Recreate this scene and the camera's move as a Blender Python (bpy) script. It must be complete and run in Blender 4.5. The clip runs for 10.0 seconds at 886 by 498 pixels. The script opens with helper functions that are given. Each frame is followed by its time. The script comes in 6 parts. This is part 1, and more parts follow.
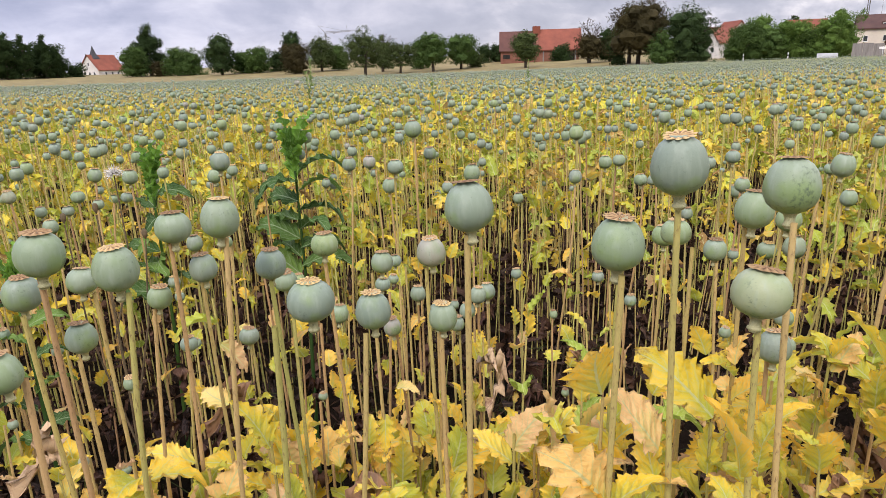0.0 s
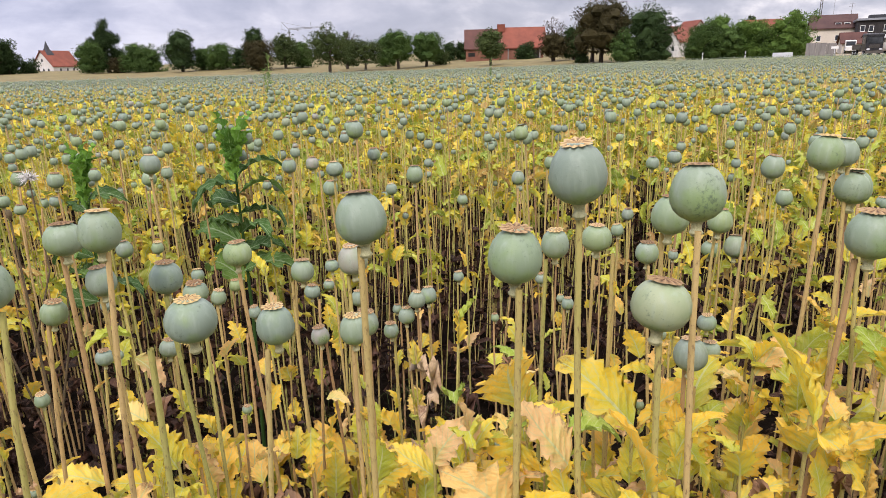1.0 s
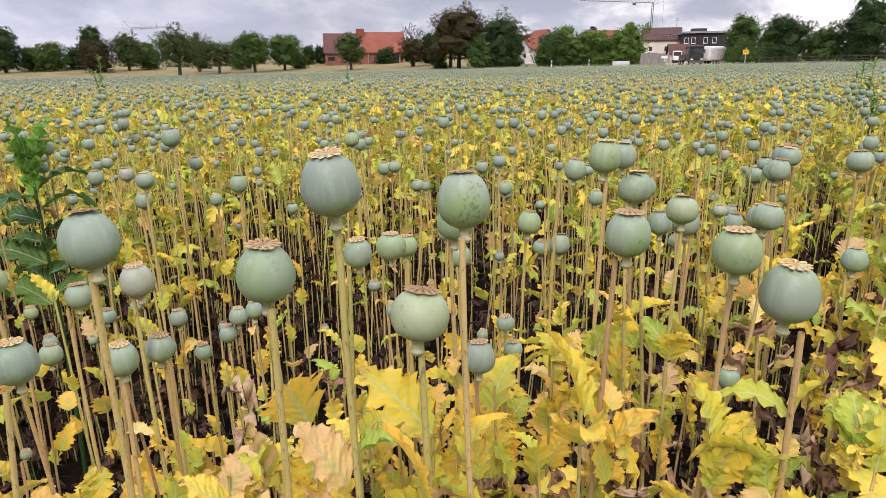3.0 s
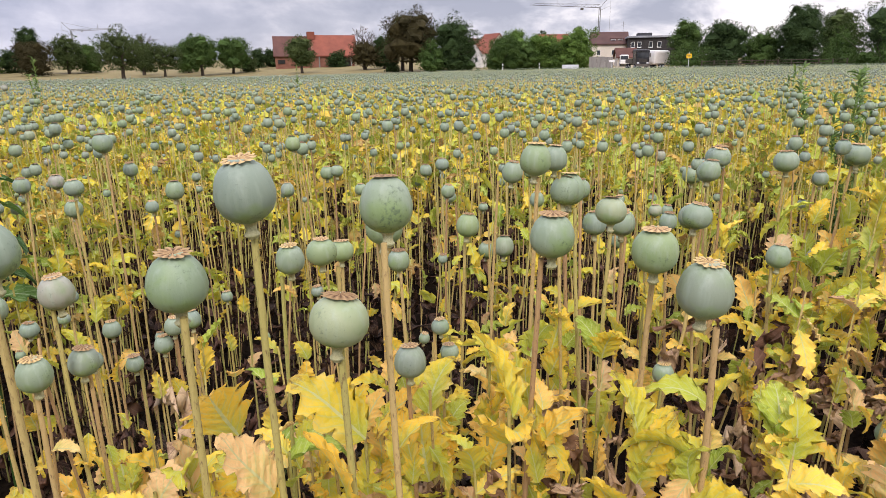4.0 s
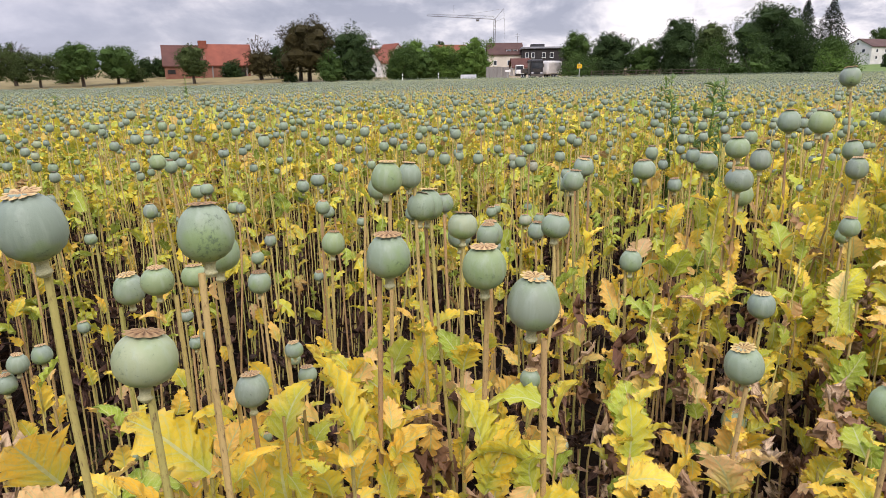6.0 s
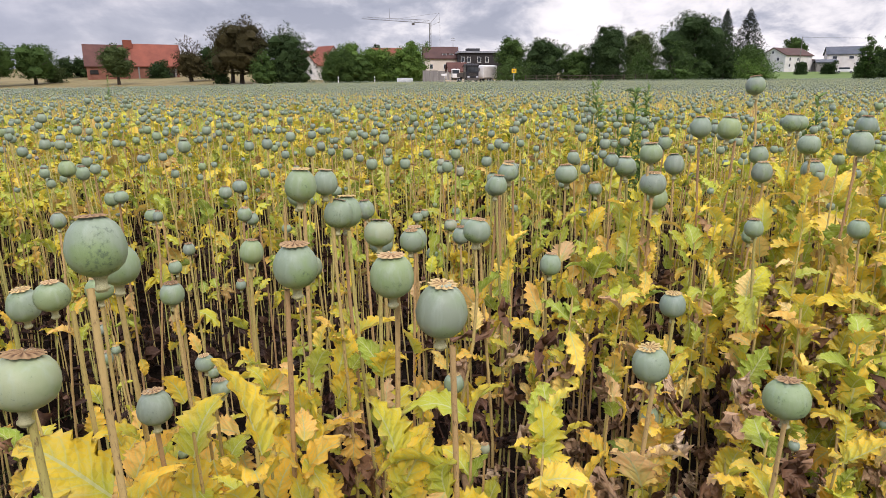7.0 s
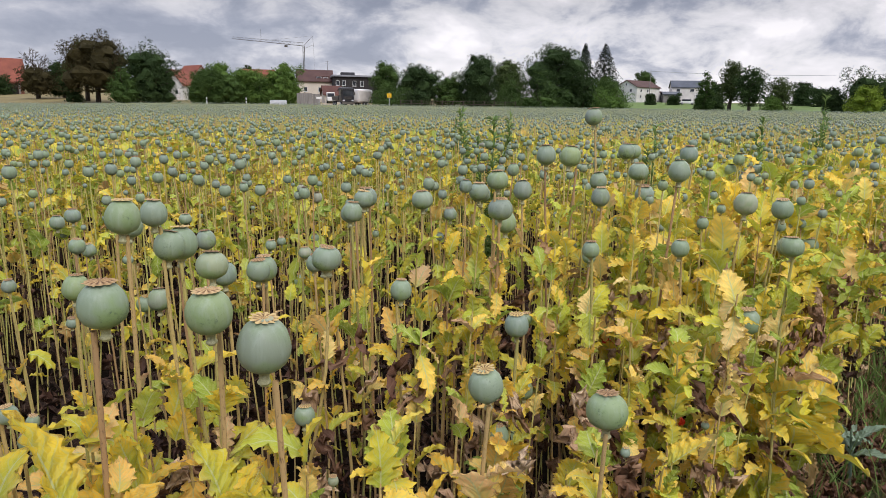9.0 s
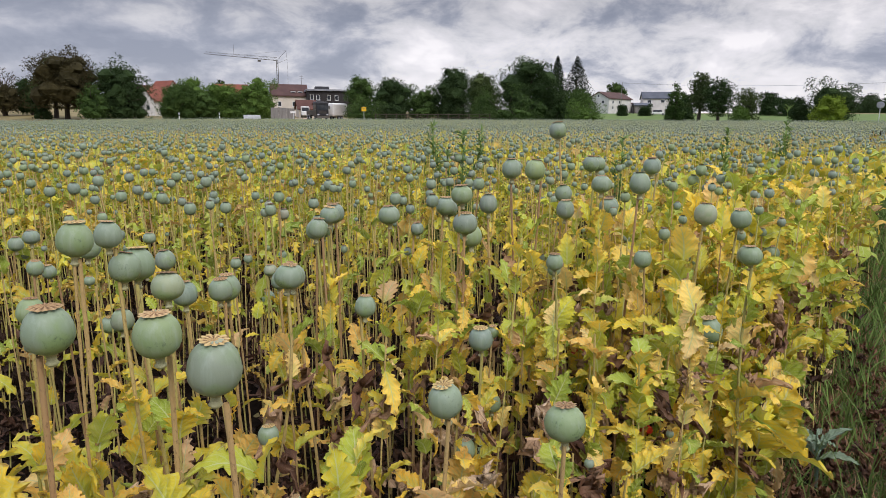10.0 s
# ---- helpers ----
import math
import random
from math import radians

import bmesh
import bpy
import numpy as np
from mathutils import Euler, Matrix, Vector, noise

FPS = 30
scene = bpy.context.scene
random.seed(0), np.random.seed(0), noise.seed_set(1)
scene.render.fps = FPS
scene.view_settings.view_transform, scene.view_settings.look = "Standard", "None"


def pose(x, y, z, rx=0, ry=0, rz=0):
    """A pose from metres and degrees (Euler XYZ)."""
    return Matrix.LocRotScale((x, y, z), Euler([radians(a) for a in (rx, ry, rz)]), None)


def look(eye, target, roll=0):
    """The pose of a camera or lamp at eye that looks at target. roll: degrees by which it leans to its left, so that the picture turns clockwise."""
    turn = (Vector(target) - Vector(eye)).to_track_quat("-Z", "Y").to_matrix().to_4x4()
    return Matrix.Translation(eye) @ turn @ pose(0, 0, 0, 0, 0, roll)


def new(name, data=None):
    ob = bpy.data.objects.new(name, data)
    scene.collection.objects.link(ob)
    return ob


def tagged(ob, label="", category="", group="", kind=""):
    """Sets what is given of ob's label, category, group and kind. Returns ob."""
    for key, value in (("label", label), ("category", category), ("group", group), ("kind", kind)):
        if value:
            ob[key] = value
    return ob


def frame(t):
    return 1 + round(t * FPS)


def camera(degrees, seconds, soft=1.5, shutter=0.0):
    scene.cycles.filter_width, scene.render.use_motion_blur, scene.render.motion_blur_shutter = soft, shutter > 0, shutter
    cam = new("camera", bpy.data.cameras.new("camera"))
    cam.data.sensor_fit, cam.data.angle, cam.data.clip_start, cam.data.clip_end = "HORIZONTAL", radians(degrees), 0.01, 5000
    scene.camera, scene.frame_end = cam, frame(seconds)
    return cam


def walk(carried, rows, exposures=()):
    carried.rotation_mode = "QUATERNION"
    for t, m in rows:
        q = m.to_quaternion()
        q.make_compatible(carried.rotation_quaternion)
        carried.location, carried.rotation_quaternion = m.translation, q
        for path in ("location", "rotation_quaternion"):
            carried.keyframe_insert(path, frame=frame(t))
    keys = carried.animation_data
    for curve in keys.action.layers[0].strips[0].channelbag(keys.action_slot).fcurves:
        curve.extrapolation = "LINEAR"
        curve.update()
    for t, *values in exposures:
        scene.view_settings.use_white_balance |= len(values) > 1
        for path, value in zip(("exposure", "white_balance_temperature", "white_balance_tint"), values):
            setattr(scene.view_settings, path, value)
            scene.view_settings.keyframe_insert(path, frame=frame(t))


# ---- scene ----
cam = camera(69.51, 10.0, soft=0.6)
ROWS = [
    (0, 0.0000, 0.0000, 1.2500, 74.258, 1.376, -0.636),
    (0.5, 0.0270, 0.0127, 1.2496, 74.215, 1.915, 0.165),
    (1, 0.0618, 0.0254, 1.2538, 73.992, 1.169, -3.600),
    (1.5, 0.0988, 0.0302, 1.2469, 73.825, 0.996, -7.929),
    (2, 0.1142, 0.0281, 1.2512, 73.663, 0.579, -10.640),
    (2.5, 0.1345, 0.0287, 1.2551, 73.898, 0.398, -12.917),
    (3, 0.1532, 0.0296, 1.2549, 74.203, 0.507, -15.547),
    (4.5, 0.1932, 0.0168, 1.2575, 74.524, 0.416, -21.300),
    (5, 0.2065, 0.0151, 1.2637, 74.644, 0.422, -22.921),
    (5.5, 0.2260, 0.0046, 1.2641, 74.801, 0.515, -24.990),
    (6, 0.2492, -0.0061, 1.2673, 75.183, 0.590, -28.273),
    (7.5, 0.2821, -0.0254, 1.2759, 75.897, -0.705, -36.655),
    (8, 0.2873, -0.0279, 1.2805, 76.842, -1.486, -40.087),
    (8.5, 0.3028, -0.0449, 1.2813, 77.396, -0.970, -42.821),
    (9, 0.3189, -0.0598, 1.2813, 77.576, -1.008, -44.553),
    (9.5, 0.3228, -0.0789, 1.2819, 77.821, -0.800, -45.573),
    (10, 0.3343, -0.0830, 1.2883, 78.714, -0.425, -46.745),
]
EXPOSURES = [(0.0, 0.12, 6880, 17), (5.5, 0.07, 6850, 17), (7.5, -0.08, 6800, 16), (8.5, -0.2, 6650, 13), (10.0, -0.34, 6650, 13)]
walk(cam, [(t, pose(x, y, z, rx, ry, rz)) for t, x, y, z, rx, ry, rz in ROWS], EXPOSURES)

# ---- world ----
# Overcast sky: soft layered cloud, brighter overhead than at the horizon.
SUN_AZ, SUN_EL = 205.0, 46.0
world = bpy.data.worlds.new("overcast_sky")
scene.world = world
world.use_nodes = True
wn, wl = world.node_tree.nodes, world.node_tree.links
wn.clear()


def wnode(kind, **kw):
    n = wn.new(kind)
    for k, v in kw.items():
        n.inputs[k].default_value = v
    return n


def wmath(op, a, b=None, c=None):
    n = wn.new("ShaderNodeMath")
    n.operation = op
    for i, v in enumerate((a, b, c)):
        if v is None:
            continue
        if isinstance(v, (int, float)):
            n.inputs[i].default_value = v
        else:
            wl.new(v, n.inputs[i])
    return n.outputs[0]


w_out = wn.new("ShaderNodeOutputWorld")
w_bg = wn.new("ShaderNodeBackground")
w_sky = wn.new("ShaderNodeTexSky")
w_sky.sky_type = "NISHITA"
w_sky.sun_disc = False
w_sky.sun_elevation, w_sky.sun_rotation = radians(SUN_EL), radians(SUN_AZ)
w_co = wn.new("ShaderNodeTexCoord")
w_sep = wn.new("ShaderNodeSeparateXYZ")
wl.new(w_co.outputs["Generated"], w_sep.inputs[0])
# clouds lie on a flat layer, so they flatten towards the horizon
w_map = wn.new("ShaderNodeMapping")
w_map.inputs["Scale"].default_value = (1.0, 1.0, 2.1)
w_map.inputs["Location"].default_value = (2.05, 0.82, 0.0)
wl.new(w_co.outputs["Generated"], w_map.inputs[0])
w_big = wnode("ShaderNodeTexNoise", Scale=3.3, Detail=7.0, Roughness=0.52, Distortion=0.25)
w_small = wnode("ShaderNodeTexNoise", Scale=9.0, Detail=8.0, Roughness=0.58, Distortion=0.25)
wl.new(w_map.outputs[0], w_big.inputs["Vector"])
wl.new(w_map.outputs[0], w_small.inputs["Vector"])
w_mix = wmath("MULTIPLY_ADD", w_small.outputs[0], 0.58, wmath("MULTIPLY", w_big.outputs[0], 0.50))
# the cloud thins towards the east
w_thin = wmath("MULTIPLY", wmath("SUBTRACT", wmath("MINIMUM", wmath("MAXIMUM", w_sep.outputs[0], 0.42), 0.92), 0.58), 0.22)
# and lies more evenly in the west
w_even = wmath("MINIMUM", wmath("MAXIMUM", wmath("MULTIPLY_ADD", w_sep.outputs[0], 1.25, 0.45), 0.4), 1.5)
w_mix = wmath("MULTIPLY_ADD", wmath("SUBTRACT", w_mix, 0.54), w_even, 0.555)
w_mix = wmath("ADD", w_mix, w_thin)
w_ramp = wn.new("ShaderNodeValToRGB")
wl.new(w_mix, w_ramp.inputs[0])
el = w_ramp.color_ramp.elements
el[0].position, el[0].color = 0.43, (0.41, 0.45, 0.58, 1)
el[1].position, el[1].color = 0.74, (1.35, 1.34, 1.40, 1)
for pos, col in ((0.485, (0.50, 0.54, 0.67, 1)), (0.53, (0.66, 0.69, 0.81, 1)), (0.57, (0.86, 0.88, 0.97, 1)), (0.62, (1.02, 1.03, 1.10, 1)), (0.67, (1.12, 1.12, 1.20, 1))):
    e = el.new(pos)
    e.color = col
# pale near the horizon, a darker cloud deck above it, brightest overhead
w_el = wn.new("ShaderNodeMapRange")
wl.new(w_sep.outputs[2], w_el.inputs["Value"])
w_el.inputs["From Min"].default_value, w_el.inputs["From Max"].default_value = 0.0, 1.0
w_lum = wn.new("ShaderNodeValToRGB")
wl.new(w_el.outputs[0], w_lum.inputs[0])
lum = w_lum.color_ramp.elements
lum[0].position, lum[0].color = 0.0, (0.235, 0.235, 0.24, 1)
lum[1].position, lum[1].color = 1.0, (0.78, 0.78, 0.78, 1)
for pos, v in ((0.06, 0.25), (0.11, 0.23), (0.17, 0.175), (0.28, 0.25), (0.4, 0.5)):
    lum.new(pos).color = (v, v, v, 1)
w_rise = wmath("MULTIPLY", w_lum.outputs[0], 3.6)
w_scale = wn.new("ShaderNodeVectorMath")
w_scale.operation = "SCALE"
wl.new(w_ramp.outputs[0], w_scale.inputs[0])
wl.new(w_rise, w_scale.inputs["Scale"])
# a little of the clear sky's tint shows through the cloud
w_tint = wn.new("ShaderNodeVectorMath")
w_tint.operation = "SCALE"
w_tint.inputs["Scale"].default_value = 0.012
wl.new(w_sky.outputs[0], w_tint.inputs[0])
w_add = wn.new("ShaderNodeVectorMath")
w_add.operation = "ADD"
wl.new(w_scale.outputs[0], w_add.inputs[0])
wl.new(w_tint.outputs[0], w_add.inputs[1])
# the cloud deck is bluer and heavier towards the west
w_west = wn.new("ShaderNodeMix")
w_west.data_type, w_west.blend_type = "RGBA", "MULTIPLY"
w_west.inputs[7].default_value = (0.74, 0.80, 0.96, 1)
wl.new(wmath("MINIMUM", wmath("MAXIMUM", wmath("MULTIPLY_ADD", w_sep.outputs[0], -1.3, 0.15), 0.0), 1.0), w_west.inputs[0])
wl.new(w_add.outputs[0], w_west.inputs[6])
wl.new(w_west.outputs[2], w_bg.inputs["Color"])
w_bg.inputs["Strength"].default_value = 1.0
wl.new(w_bg.outputs[0], w_out.inputs[0])

sun = new("sun", bpy.data.lights.new("sun", "SUN"))
sun.data.energy, sun.data.angle, sun.data.color = 2.6, radians(25), (1.0, 0.96, 0.90)
s_dir = Vector((math.sin(radians(SUN_AZ)) * math.cos(radians(SUN_EL)), math.cos(radians(SUN_AZ)) * math.cos(radians(SUN_EL)), math.sin(radians(SUN_EL))))
sun.matrix_world = look(s_dir * 50, (0, 0, 0))

# ---- materials ----
def material(name, rough=0.7, metal=0.0, spec=0.4):
    m = bpy.data.materials.new(name)
    m.use_nodes = True
    b = m.node_tree.nodes["Principled BSDF"]
    b.inputs["Roughness"].default_value, b.inputs["Metallic"].default_value = rough, metal
    b.inputs["Specular IOR Level"].default_value = spec
    return m, m.node_tree.nodes, m.node_tree.links, b


def chance(nodes, island):
    """One random number a piece: by object, or by island in a joined mesh."""
    return nodes.new("ShaderNodeNewGeometry").outputs["Random Per Island"] if island else nodes.new("ShaderNodeObjectInfo").outputs["Random"]


def ramp(nodes, links, source, stops):
    n = nodes.new("ShaderNodeValToRGB")
    links.new(source, n.inputs[0])
    e = n.color_ramp.elements
    e[0].position, e[0].color = stops[0][0], (*stops[0][1], 1)
    e[1].position, e[1].color = stops[-1][0], (*stops[-1][1], 1)
    for p, c in stops[1:-1]:
        e.new(p).color = (*c, 1)
    return n.outputs[0]


def noise_of(nodes, links, scale, detail=4.0, rough=0.55, stretch=(1, 1, 1), coords="Object", distortion=0.0, shift=None):
    tc, mp, n = nodes.new("ShaderNodeTexCoord"), nodes.new("ShaderNodeMapping"), nodes.new("ShaderNodeTexNoise")
    if shift is not None:
        links.new(calc(nodes, links, "MULTIPLY", shift, 37.0), mp.inputs["Location"])
    mp.inputs["Scale"].default_value = stretch
    links.new(tc.outputs[coords], mp.inputs[0])
    links.new(mp.outputs[0], n.inputs["Vector"])
    n.inputs["Scale"].default_value, n.inputs["Detail"].default_value, n.inputs["Roughness"].default_value = scale, detail, rough
    n.inputs["Distortion"].default_value = distortion
    return n.outputs[0]


def blend(nodes, links, fac, a, b, kind="MIX"):
    n = nodes.new("ShaderNodeMix")
    n.data_type, n.blend_type = "RGBA", kind
    for sock, v in ((n.inputs[0], fac), (n.inputs[6], a), (n.inputs[7], b)):
        if isinstance(v, (int, float)):
            sock.default_value = v
        elif isinstance(v, tuple):
            sock.default_value = (*v, 1)
        else:
            links.new(v, sock)
    return n.outputs[2]


def calc(nodes, links, op, a, b=0.0, clamp=False):
    n = nodes.new("ShaderNodeMath")
    n.operation, n.use_clamp = op, clamp
    for s, v in ((n.inputs[0], a), (n.inputs[1], b)):
        if isinstance(v, (int, float)):
            s.default_value = v
        else:
            links.new(v, s)
    return n.outputs[0]


def bump(nodes, links, bsdf, height, strength=0.3, distance=0.01):
    n = nodes.new("ShaderNodeBump")
    n.inputs["Strength"].default_value, n.inputs["Distance"].default_value = strength, distance
    links.new(height, n.inputs["Height"])
    links.new(n.outputs[0], bsdf.inputs["Normal"])


def mat_capsule(island, fine=True):
    """Waxy grey-green poppy capsule: bluish bloom, faint pale ribs, dark bruises on some."""
    m, n, l, b = material("capsule_skin", 0.5, 0, 0.35)
    r = chance(n, island)
    base = ramp(n, l, r, ((0.0, (0.235, 0.30, 0.13)), (0.15, (0.20, 0.265, 0.165)), (0.5, (0.22, 0.275, 0.19)), (0.75, (0.18, 0.235, 0.18)), (0.93, (0.20, 0.24, 0.18)), (0.97, (0.29, 0.33, 0.19)), (1.0, (0.28, 0.265, 0.23))))
    if fine:
        c = "Object" if island else "Generated"
        k = 30.0 if island else 1.7
        big = noise_of(n, l, k, 3, 0.5, coords=c, shift=r)
        base = blend(n, l, calc(n, l, "MULTIPLY", calc(n, l, "SUBTRACT", big, 0.46, True), 2.6, True), base, (0.19, 0.265, 0.125))
        streak = noise_of(n, l, k * 3.6, 3, 0.6, stretch=(1, 1, 0.12), coords=c, shift=r)
        base = blend(n, l, calc(n, l, "MULTIPLY", calc(n, l, "SUBTRACT", streak, 0.48, True), 2.0, True), base, (0.29, 0.35, 0.275))
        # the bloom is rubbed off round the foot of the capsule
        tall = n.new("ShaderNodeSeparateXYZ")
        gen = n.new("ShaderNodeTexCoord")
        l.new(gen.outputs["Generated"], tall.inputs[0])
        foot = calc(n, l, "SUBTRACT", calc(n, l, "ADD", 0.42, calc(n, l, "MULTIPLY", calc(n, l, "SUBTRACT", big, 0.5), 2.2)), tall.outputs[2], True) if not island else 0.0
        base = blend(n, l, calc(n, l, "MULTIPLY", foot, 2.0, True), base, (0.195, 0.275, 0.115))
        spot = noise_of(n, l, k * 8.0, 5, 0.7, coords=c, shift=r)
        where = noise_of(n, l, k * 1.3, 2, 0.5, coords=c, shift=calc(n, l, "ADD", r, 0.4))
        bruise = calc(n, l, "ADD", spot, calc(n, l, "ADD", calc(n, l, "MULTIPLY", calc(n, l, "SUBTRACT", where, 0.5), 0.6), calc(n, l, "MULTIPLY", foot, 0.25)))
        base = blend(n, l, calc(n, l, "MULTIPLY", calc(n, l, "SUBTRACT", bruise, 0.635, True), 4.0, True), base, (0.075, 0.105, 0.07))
        bump(n, l, b, calc(n, l, "ADD", streak, calc(n, l, "MULTIPLY", spot, 0.5)), 0.14, 0.004)
    else:
        base = blend(n, l, 1.0, base, (0.95, 0.90, 0.92), "MULTIPLY")
    l.new(base, b.inputs["Base Color"])
    return m


def mat_stem(island):
    m, n, l, b = material("poppy_stem", 0.62, 0, 0.3)
    r = chance(n, island)
    base = ramp(n, l, r, ((0.0, (0.42, 0.43, 0.12)), (0.5, (0.57, 0.48, 0.16)), (0.85, (0.58, 0.43, 0.17)), (1.0, (0.42, 0.26, 0.13)))) if island else ramp(n, l, r, ((0.0, (0.32, 0.31, 0.09)), (0.2, (0.43, 0.35, 0.12)), (0.6, (0.47, 0.34, 0.14)), (0.88, (0.44, 0.28, 0.13)), (1.0, (0.36, 0.22, 0.11))))
    v = noise_of(n, l, 14.0, 4, 0.6, stretch=(3, 3, 0.5))
    base = blend(n, l, calc(n, l, "MULTIPLY", calc(n, l, "SUBTRACT", v, 0.46, True), 1.6, True), base, (0.42, 0.32, 0.13))
    f = noise_of(n, l, 420.0, 3, 0.6, stretch=(1, 1, 0.35))
    base = blend(n, l, calc(n, l, "MULTIPLY", calc(n, l, "SUBTRACT", f, 0.56, True), 5.0, True), base, (0.13, 0.075, 0.04))
    l.new(base, b.inputs["Base Color"])
    bump(n, l, b, f, 0.5, 0.003)
    return m


def mat_leaf(name, stops, island, brown=0.6, see_through=0.40, vein=(0.52, 0.55, 0.28), pale_edge=True):
    """A thin poppy leaf: greener along the veins, bleached blotches, dried brown margins, a pale vein net."""
    m, n, l, b = material(name, 0.6, 0, 0.18)
    r = chance(n, island)
    k = 1.0 if island else 0.13
    base = ramp(n, l, r, stops)
    uv = n.new("ShaderNodeUVMap")
    sp = n.new("ShaderNodeSeparateXYZ")
    l.new(uv.outputs[0], sp.inputs[0])
    side = calc(n, l, "MULTIPLY", calc(n, l, "ABSOLUTE", calc(n, l, "SUBTRACT", sp.outputs[0], 0.5)), 2.0)
    along = sp.outputs[1]
    # side veins run outwards and up from the midrib
    cmb = n.new("ShaderNodeCombineXYZ")
    l.new(calc(n, l, "SUBTRACT", along, calc(n, l, "MULTIPLY", side, 0.28)), cmb.inputs[1])
    wave = n.new("ShaderNodeTexWave")
    wave.wave_type, wave.bands_direction = "BANDS", "Y"
    wave.inputs["Scale"].default_value, wave.inputs["Distortion"].default_value = 2.2, 1.0
    l.new(cmb.outputs[0], wave.inputs["Vector"])
    patch = noise_of(n, l, 14.0 * k, 3, 0.55, shift=r)
    fine = noise_of(n, l, 75.0 * k, 5, 0.65, shift=r)
    # green lingers at the base and beside the midrib, least on the yellowest leaves
    core = calc(n, l, "SUBTRACT", 1.25, calc(n, l, "ADD", calc(n, l, "MULTIPLY", side, 0.75), calc(n, l, "MULTIPLY", along, 0.75)))
    core = calc(n, l, "ADD", core, calc(n, l, "MULTIPLY", calc(n, l, "POWER", wave.outputs[1], 3.0), 0.18))
    core = calc(n, l, "SUBTRACT", calc(n, l, "ADD", core, calc(n, l, "MULTIPLY", calc(n, l, "SUBTRACT", patch, 0.5), 2.0)), calc(n, l, "MULTIPLY", r, 0.75), True)
    base = blend(n, l, calc(n, l, "MULTIPLY", core, 0.8 if brown and pale_edge else 0.0), base, (0.36, 0.45, 0.055))
    if brown:
        pale = noise_of(n, l, 17.0 * k, 5, 0.62, shift=r)
        bleached = calc(n, l, "MULTIPLY", calc(n, l, "MULTIPLY", calc(n, l, "SUBTRACT", pale, 0.54, True), 5.0, True), calc(n, l, "ADD", side, 0.1), True)
        base = blend(n, l, calc(n, l, "MULTIPLY", bleached, 0.7), base, (0.82, 0.64, 0.26) if pale_edge else (0.30, 0.16, 0.08))
    edge = calc(n, l, "ADD", calc(n, l, "MULTIPLY", calc(n, l, "MAXIMUM", calc(n, l, "MULTIPLY", side, 0.9), calc(n, l, "POWER", along, 2.0)), 0.36), calc(n, l, "ADD", calc(n, l, "MULTIPLY", fine, 0.40), calc(n, l, "MULTIPLY", patch, 0.26)))
    base = blend(n, l, calc(n, l, "MULTIPLY", calc(n, l, "SUBTRACT", edge, 0.63, True), 14.0 * brown, True), base, (0.16, 0.07, 0.045))
    rib = calc(n, l, "MULTIPLY", calc(n, l, "LESS_THAN", side, 0.045), 0.75)
    veins = calc(n, l, "MULTIPLY", calc(n, l, "GREATER_THAN", wave.outputs[1], 0.94), 0.32)
    net = n.new("ShaderNodeTexVoronoi")
    net.feature = "DISTANCE_TO_EDGE"
    net.inputs["Scale"].default_value = 13.0
    l.new(uv.outputs[0], net.inputs["Vector"])
    mesh_line = calc(n, l, "MULTIPLY", calc(n, l, "LESS_THAN", net.outputs["Distance"], 0.05), 0.16)
    base = blend(n, l, calc(n, l, "MAXIMUM", rib, calc(n, l, "MAXIMUM", veins, mesh_line)), base, vein)
    l.new(base, b.inputs["Base Color"])
    relief = calc(n, l, "ADD", calc(n, l, "MULTIPLY", wave.outputs[1], 0.6), calc(n, l, "ADD", fine, calc(n, l, "MULTIPLY", net.outputs["Distance"], 1.2)))
    bump(n, l, b, relief, 0.3, 0.012 if not island else 0.002)
    tr = n.new("ShaderNodeBsdfTranslucent")
    l.new(base, tr.inputs[0])
    mix = n.new("ShaderNodeMixShader")
    mix.inputs[0].default_value = see_through
    l.new(b.outputs[0], mix.inputs[1])
    l.new(tr.outputs[0], mix.inputs[2])
    l.new(mix.outputs[0], n["Material Output"].inputs[0])
    return m


YELLOW = ((0, (0.562, 0.531, 0.052)), (0.2, (0.735, 0.571, 0.052)), (0.45, (0.858, 0.591, 0.052)), (0.7, (0.888, 0.551, 0.062)), (0.88, (0.888, 0.551, 0.144)), (0.96, (0.816, 0.541, 0.268)), (1, (0.562, 0.335, 0.185)))
INNER = ((0.0, (0.21, 0.31, 0.04)), (0.25, (0.45, 0.47, 0.045)), (0.5, (0.68, 0.57, 0.045)), (0.78, (0.82, 0.59, 0.05)), (0.91, (0.68, 0.43, 0.09)), (1.0, (0.36, 0.20, 0.08)))
MIXED = ((0, (0.216, 0.328, 0.043)), (0.12, (0.452, 0.478, 0.049)), (0.3, (0.733, 0.577, 0.049)), (0.55, (0.904, 0.616, 0.068)), (0.78, (0.926, 0.650, 0.110)), (0.93, (0.883, 0.650, 0.250)), (1, (0.517, 0.289, 0.154)))
LIME = ((0, (0.234, 0.348, 0.049)), (0.25, (0.493, 0.551, 0.049)), (0.55, (0.751, 0.654, 0.049)), (0.85, (0.939, 0.654, 0.069)), (1, (0.916, 0.593, 0.216)))
WITHERED = ((0.0, (0.03, 0.017, 0.012)), (0.25, (0.12, 0.058, 0.034)), (0.5, (0.28, 0.155, 0.085)), (0.75, (0.50, 0.33, 0.19)), (1.0, (0.62, 0.46, 0.29)))
